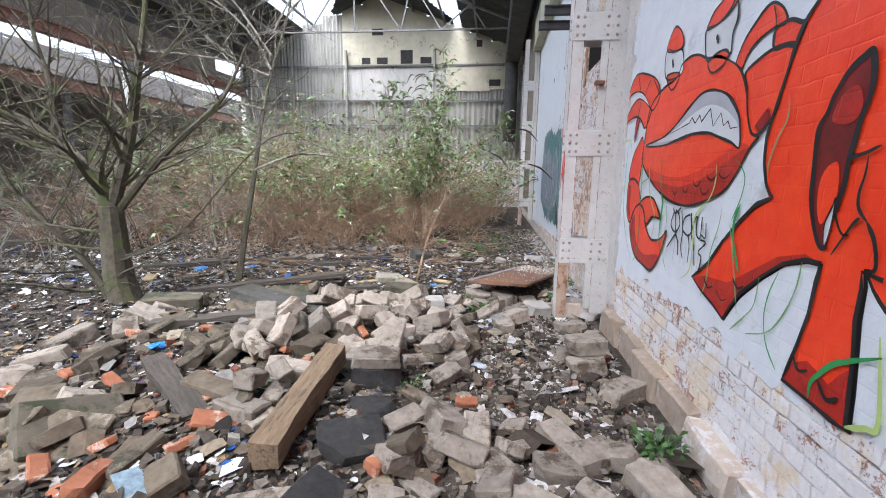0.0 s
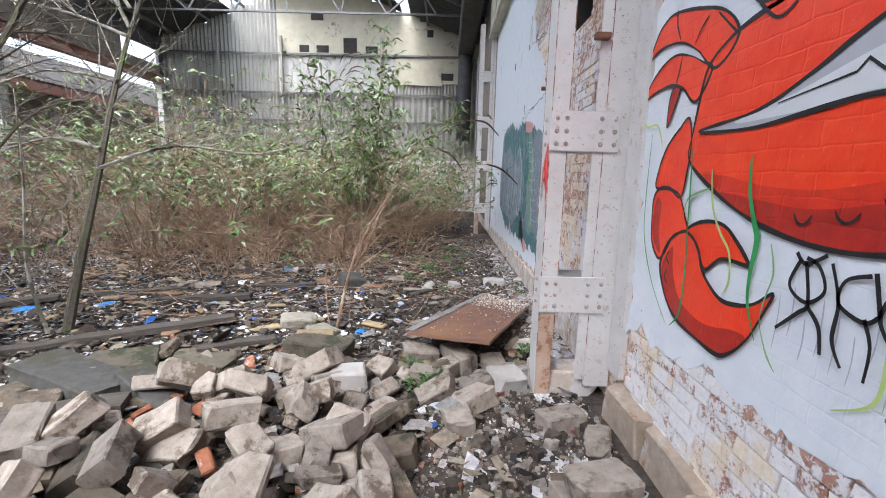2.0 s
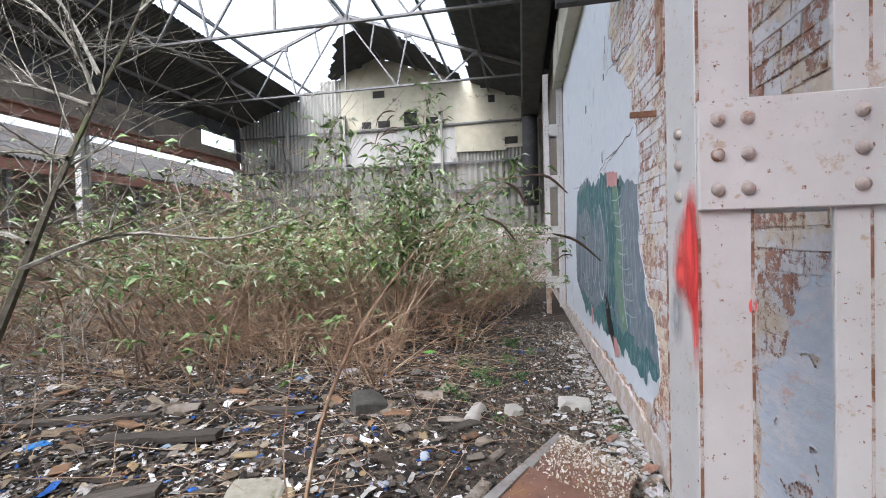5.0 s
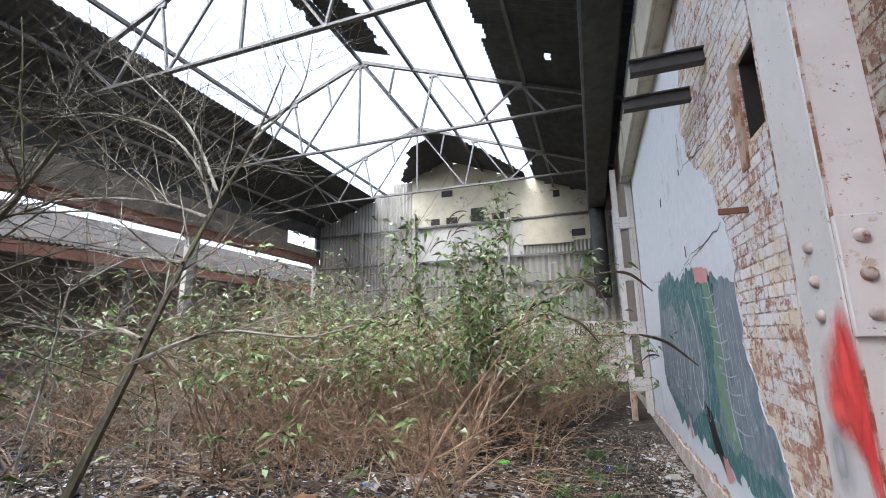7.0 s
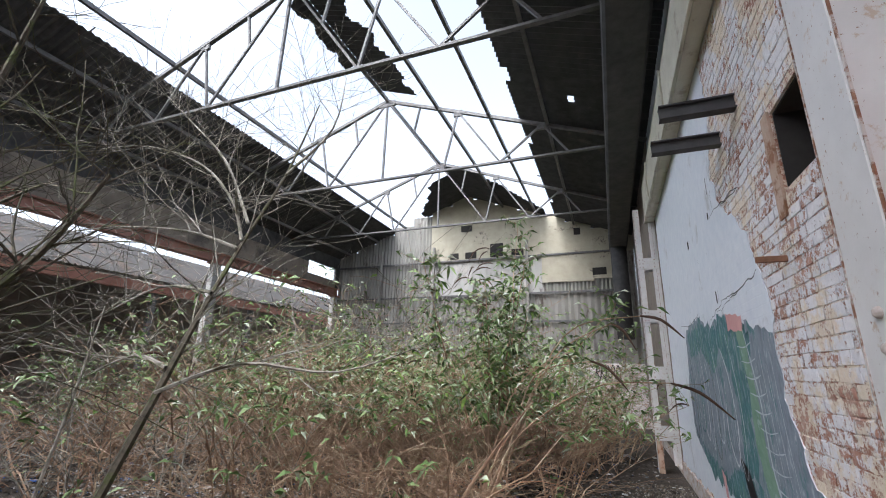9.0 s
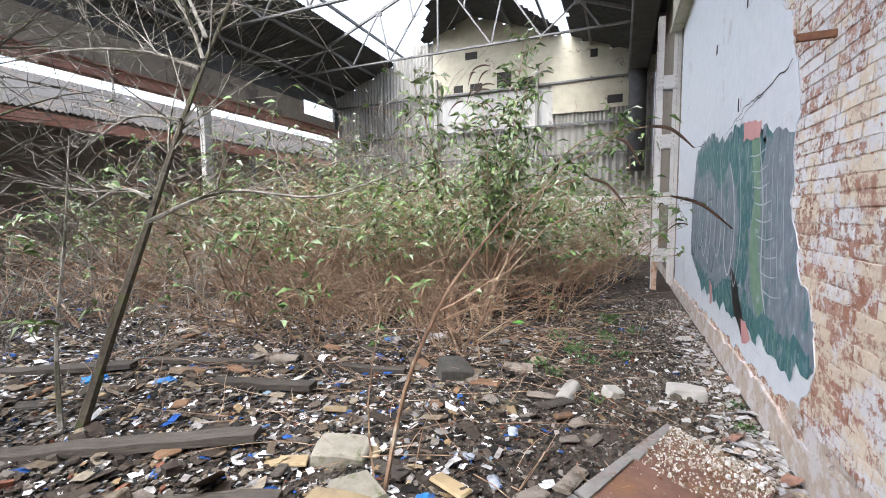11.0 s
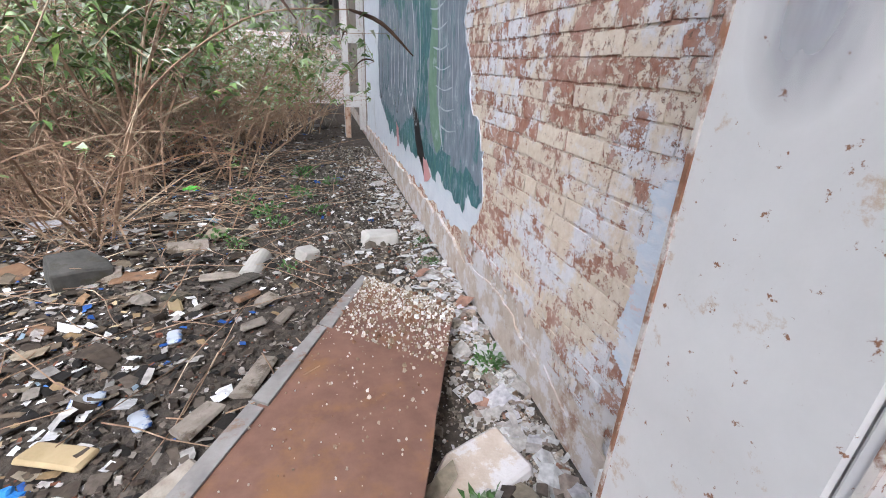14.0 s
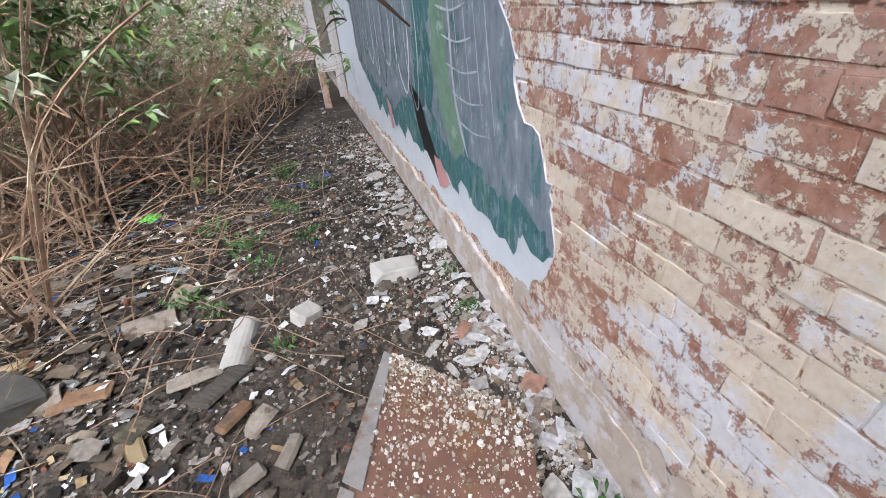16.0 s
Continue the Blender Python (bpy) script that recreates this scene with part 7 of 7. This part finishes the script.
def build_whip():
    t = Tree("thin_sapling", 31, M_STEM, "thin bare whip of a sapling in the litter", "sapling")
    t.limb("limb", [Vector(p) for p in spline([(-0.2, 7.12, -0.03), (-0.05, 7.1, 0.6), (0.15, 7.08, 1.05), (0.33, 7.05, 1.32), (0.55, 7.1, 1.6)], False, 3)], 0.016, 0.004, 5, 1, 1, 0.2, 3)
    t.limb("limb", [Vector(p) for p in spline([(-0.24, 7.1, -0.03), (-0.28, 7.1, 0.5), (-0.22, 7.2, 1.1)], False, 3)], 0.008, 0.003, 4, 1, 1, 0.2, 3)
    t.done()


def arching_shrub():
    """Long stems bending over to the wall, with dead flower heads at their ends."""
    g = Growth(63)
    e = tagged(empty("arching_shrub"), "shrub with long arching stems and dark dead flower heads", "shrub")
    for mid, end, tip in (((0.5, 9.35, 2.1), (1.2, 9.05, 2.25), (1.52, 9.0, 2.05)), ((0.7, 9.3, 1.6), (1.38, 9.05, 1.68), (1.80, 9.0, 1.42)), ((0.4, 9.4, 1.9), (0.95, 9.2, 2.2), (1.15, 9.15, 1.95)), ((0.2, 9.3, 1.7), (0.75, 9.1, 1.85), (1.05, 9.0, 1.6))):
        pts = [Vector(p) for p in spline([(-0.5, 9.5, 0), (-0.1, 9.45, 1.0), mid, end], False, 5)]
        g.tube(pts, 0.011, 0.004, 4)
        for k in range(26):
            q = pts[g.r.randint(8, 15)]
            g.leaf(q + Vector((g.r.gauss(0, 0.07), g.r.gauss(0, 0.07), g.r.gauss(0, 0.07))), Vector((g.r.gauss(0, 1), g.r.gauss(0, 1), g.r.uniform(-0.6, 0.4))), g.r.uniform(0.08, 0.16), g.r.uniform(0.025, 0.045))
        head = [Vector(p) for p in spline([end, tuple(Vector(end).lerp(Vector(tip), 0.5) + Vector((0, 0, 0.06))), tip], False, 4)]
        part("dead_flower_head", tube(bmesh.new(), head, [0.005 + 0.009 * math.sin(math.pi * min(1, (i + 0.6) / 8)) for i in range(len(head))], 6), M_DEAD, e)
    tagged(from_lists("stem_mass", g.v, g.f, M_STEM, e), kind="stuff")
    tagged(from_lists("foliage", g.lv, g.lf, M_LEAF, e), kind="stuff")


arching_shrub()
build_tree()
build_sapling()
build_whip()

def cane_tangle():
    """Long bare arching canes that wander through the thicket."""
    g = Growth(404)
    r = g.r
    for k in range(420):
        x, y = r.uniform(-8.5, -0.2), r.uniform(10.2, 14.0)
        a = r.uniform(0, 6.28)
        z = r.uniform(0.0, 0.5) if r.random() < 0.7 else r.uniform(0.8, 1.8)
        pts = g.arc(Vector((x, y, z)), Vector((math.cos(a), 0.6 * math.sin(a), r.uniform(0.4, 1.6))), r.uniform(1.4, 3.2), 12, r.uniform(0.06, 0.16), 0.10)
        for i, p in enumerate(pts):
            p.z = max(p.z, 0.05)
            p.x = min(p.x, 0.5)
            p.y = max(p.y, 9.7)
        g.tube(pts, r.uniform(0.005, 0.009), 0.0025)
        for i in range(3, 12, 3):
            b = r.uniform(0, 6.28)
            g.tube(g.arc(pts[i], Vector((math.cos(b), math.sin(b), 0.4)), r.uniform(0.2, 0.6), 4, 0.05, 0.12), 0.0035, 0.0015)
    tagged(from_lists("cane_tangle", g.v, g.f, M_CANE), "long pale bare canes arching through the thicket", "canes", kind="stuff")


cane_tangle()

# fallen twigs and small weeds
gt = Growth(55)
for k in range(520):
    x, y = gt.r.uniform(-4.5, 1.3), gt.r.uniform(7.2, 13.0)
    a = gt.r.uniform(0, 6.28)
    gt.tube(gt.arc(Vector((x, y, hill(x, y) + 0.03)), Vector((math.cos(a), math.sin(a), 0.1)), gt.r.uniform(0.3, 1.1), 5, 0.015, 0.09), 0.004, 0.002)
for k in range(330):
    x, y = gt.r.uniform(-5.5, 0.5), 9.0 + 3.0 * gt.r.random()
    a = gt.r.uniform(0, 6.28)
    gt.tube(gt.arc(Vector((x, y, hill(x, y))), Vector((math.cos(a), math.sin(a), gt.r.uniform(0.1, 0.9))), gt.r.uniform(0.5, 1.5), 8, 0.09, 0.12), gt.r.uniform(0.003, 0.006), 0.002)
tagged(from_lists("fallen_twigs", gt.v, gt.f, M_STEM), "thin dry twigs lying over the litter", "twigs", kind="stuff")
for x, y, s, n in ((1.72, 3.75, 0.22, 90), (1.87, 7.4, 0.13, 70), (0.75, 5.95, 0.2, 80), (0.62, 6.25, 0.16, 60), (1.55, 6.65, 0.16, 70), (0.85, 8.7, 0.12, 30), (0.6, 9.9, 0.2, 60), (0.9, 10.4, 0.2, 50), (0.25, 9.4, 0.18, 50), (1.9, 9.0, 0.1, 30), (0.3, 4.2, 0.12, 40), (0.9, 11.4, 0.22, 60), (-0.6, 4.0, 0.1, 30), (0.45, 9.2, 0.14, 40), (0.75, 9.6, 0.16, 45), (1.05, 9.9, 0.15, 40), (0.35, 10.3, 0.18, 50), (1.2, 10.8, 0.16, 40), (1.85, 8.6, 0.10, 35)):
    g = Growth(int(x * 100 + y * 10))
    for k in range(n):
        a, b = g.r.uniform(0, 6.28), g.r.uniform(0, s * 0.6)
        p = Vector((b * math.cos(a), b * math.sin(a), g.r.uniform(0, s * 0.5)))
        g.leaf(p, Vector((math.cos(a), math.sin(a), g.r.uniform(0.1, 1.5))), s * g.r.uniform(0.2, 0.5), s * 0.14)
    e = tagged(from_lists("weed", g.lv, g.lf, M_WEED), "low green weed growing in the rubble", "weed", "weeds in the rubble")
    e.location = (x, y, hill(x, y))

# ---- brickwork, last ----
def lay_bricks():
    COURSE, LEN = 0.0785, 0.228

    def covered(y, z):
        """Where plaster hides the brick."""
        if y < 5.75:
            return z > 0.9
        if y < 5.98:
            return True
        if z < 0.16:
            return True
        edge = 8.35 if z < 1.3 else 8.9 if z < 2.6 else 9.7
        return y > edge

    shapes = []
    for k in range(8):
        r = random.Random(k + 300)
        bm = bmesh.new()
        w, h = (LEN - 0.009, COURSE - 0.009) if k < 5 else (LEN / 2 - 0.009, COURSE - 0.009)
        box(bm, 0, 0.04, -w / 2, w / 2, -h / 2, h / 2)
        for v in bm.verts:
            if v.co.x < 0.01:
                v.co += Vector((r.uniform(-0.003, 0.003), r.uniform(-0.006, 0.006), r.uniform(-0.005, 0.005)))
        bmesh.ops.bevel(bm, geom=[e for e in bm.edges if all(v.co.x < 0.02 for v in e.verts)], offset=0.0016, segments=1, affect="EDGES")
        me = bpy.data.meshes.new("brick")
        bmesh.ops.recalc_face_normals(bm, faces=bm.faces[:])
        bm.to_mesh(me)
        bm.free()
        me.materials.append(M_BRICK)
        shapes.append(me)
    r = random.Random(9)
    vs, fs, pvs, pfs = [], [], [], []
    pieces = 0
    z, row = COURSE / 2, 0
    while z < 6.9:
        head = row % 2 == 1
        step = LEN / 2 if head else LEN
        y = -2.0 + (row % 2) * LEN / 2
        while y < 10.0:
            x = (WX + 0.0085 if y > 5.9 else FACE + 0.0035) + r.uniform(-0.0012, 0.0012)
            window = 6.9 < y < 7.98 and 2.82 < z < 3.44
            if not covered(y, z) and not window:
                near = 5.98 < y < 8.4 and 0.16 < z < 2.05
                if near and pieces < 300:
                    ob = new("brick", shapes[r.randrange(5, 8) if head else r.randrange(5)])
                    ob.parent = wall_right
                    ob.location = (x, y + r.uniform(-0.005, 0.005), z + r.uniform(-0.002, 0.002))
                    ob.rotation_euler = (radians(r.uniform(-0.6, 0.6)), radians(r.uniform(-0.5, 0.5)), radians(r.uniform(-0.3, 0.3)))
                    pieces += 1
                else:
                    me = shapes[r.randrange(5, 8) if head else r.randrange(5)]
                    tv, tf = (pvs, pfs) if y < 6 else (vs, fs)
                    k = len(tv)
                    tv += [(x + v.co.x, y + v.co.y, z + v.co.z) for v in me.vertices]
                    tf += [tuple(k + i for i in p.vertices) for p in me.polygons]
            y += step
        z += COURSE
        row += 1
    for name, v, f, m, label in (("upper_bricks", vs, fs, M_BRICKJOIN, "peeling cream-painted brickwork"), ("base_bricks", pvs, pfs, M_BASEBRICK, "whitewashed brickwork below the mural")):
        ob = tagged(from_lists(name, v, f, m, wall_right, label), kind="stuff")
    # whitewashed brick at the foot of the gable
    gv, gf = [], []
    z, row = COURSE / 2, 0
    while z < 2.1:
        x = -3.0 + (row % 2) * LEN / 2
        while x < 2.0:
            k = len(gv)
            a, b, h = x + 0.006, x + LEN - 0.006, COURSE / 2 - 0.006
            d = GABLE_Y - 0.015 + r.uniform(-0.004, 0.004)
            gv += [(a, d, z - h), (b, d, z - h), (b, d, z + h), (a, d, z + h), (a, d + 0.03, z - h), (b, d + 0.03, z - h), (b, d + 0.03, z + h), (a, d + 0.03, z + h)]
            gf += [(k, k + 1, k + 2, k + 3), (k, k + 1, k + 5, k + 4), (k + 3, k + 2, k + 6, k + 7), (k, k + 3, k + 7, k + 4), (k + 1, k + 2, k + 6, k + 5)]
            x += LEN
        z += COURSE
        row += 1
    tagged(from_lists("gable_bricks", gv, gf, M_PAINTBRICK, wall_gable, "whitewashed brick at the foot of the gable"), kind="stuff")


lay_bricks()
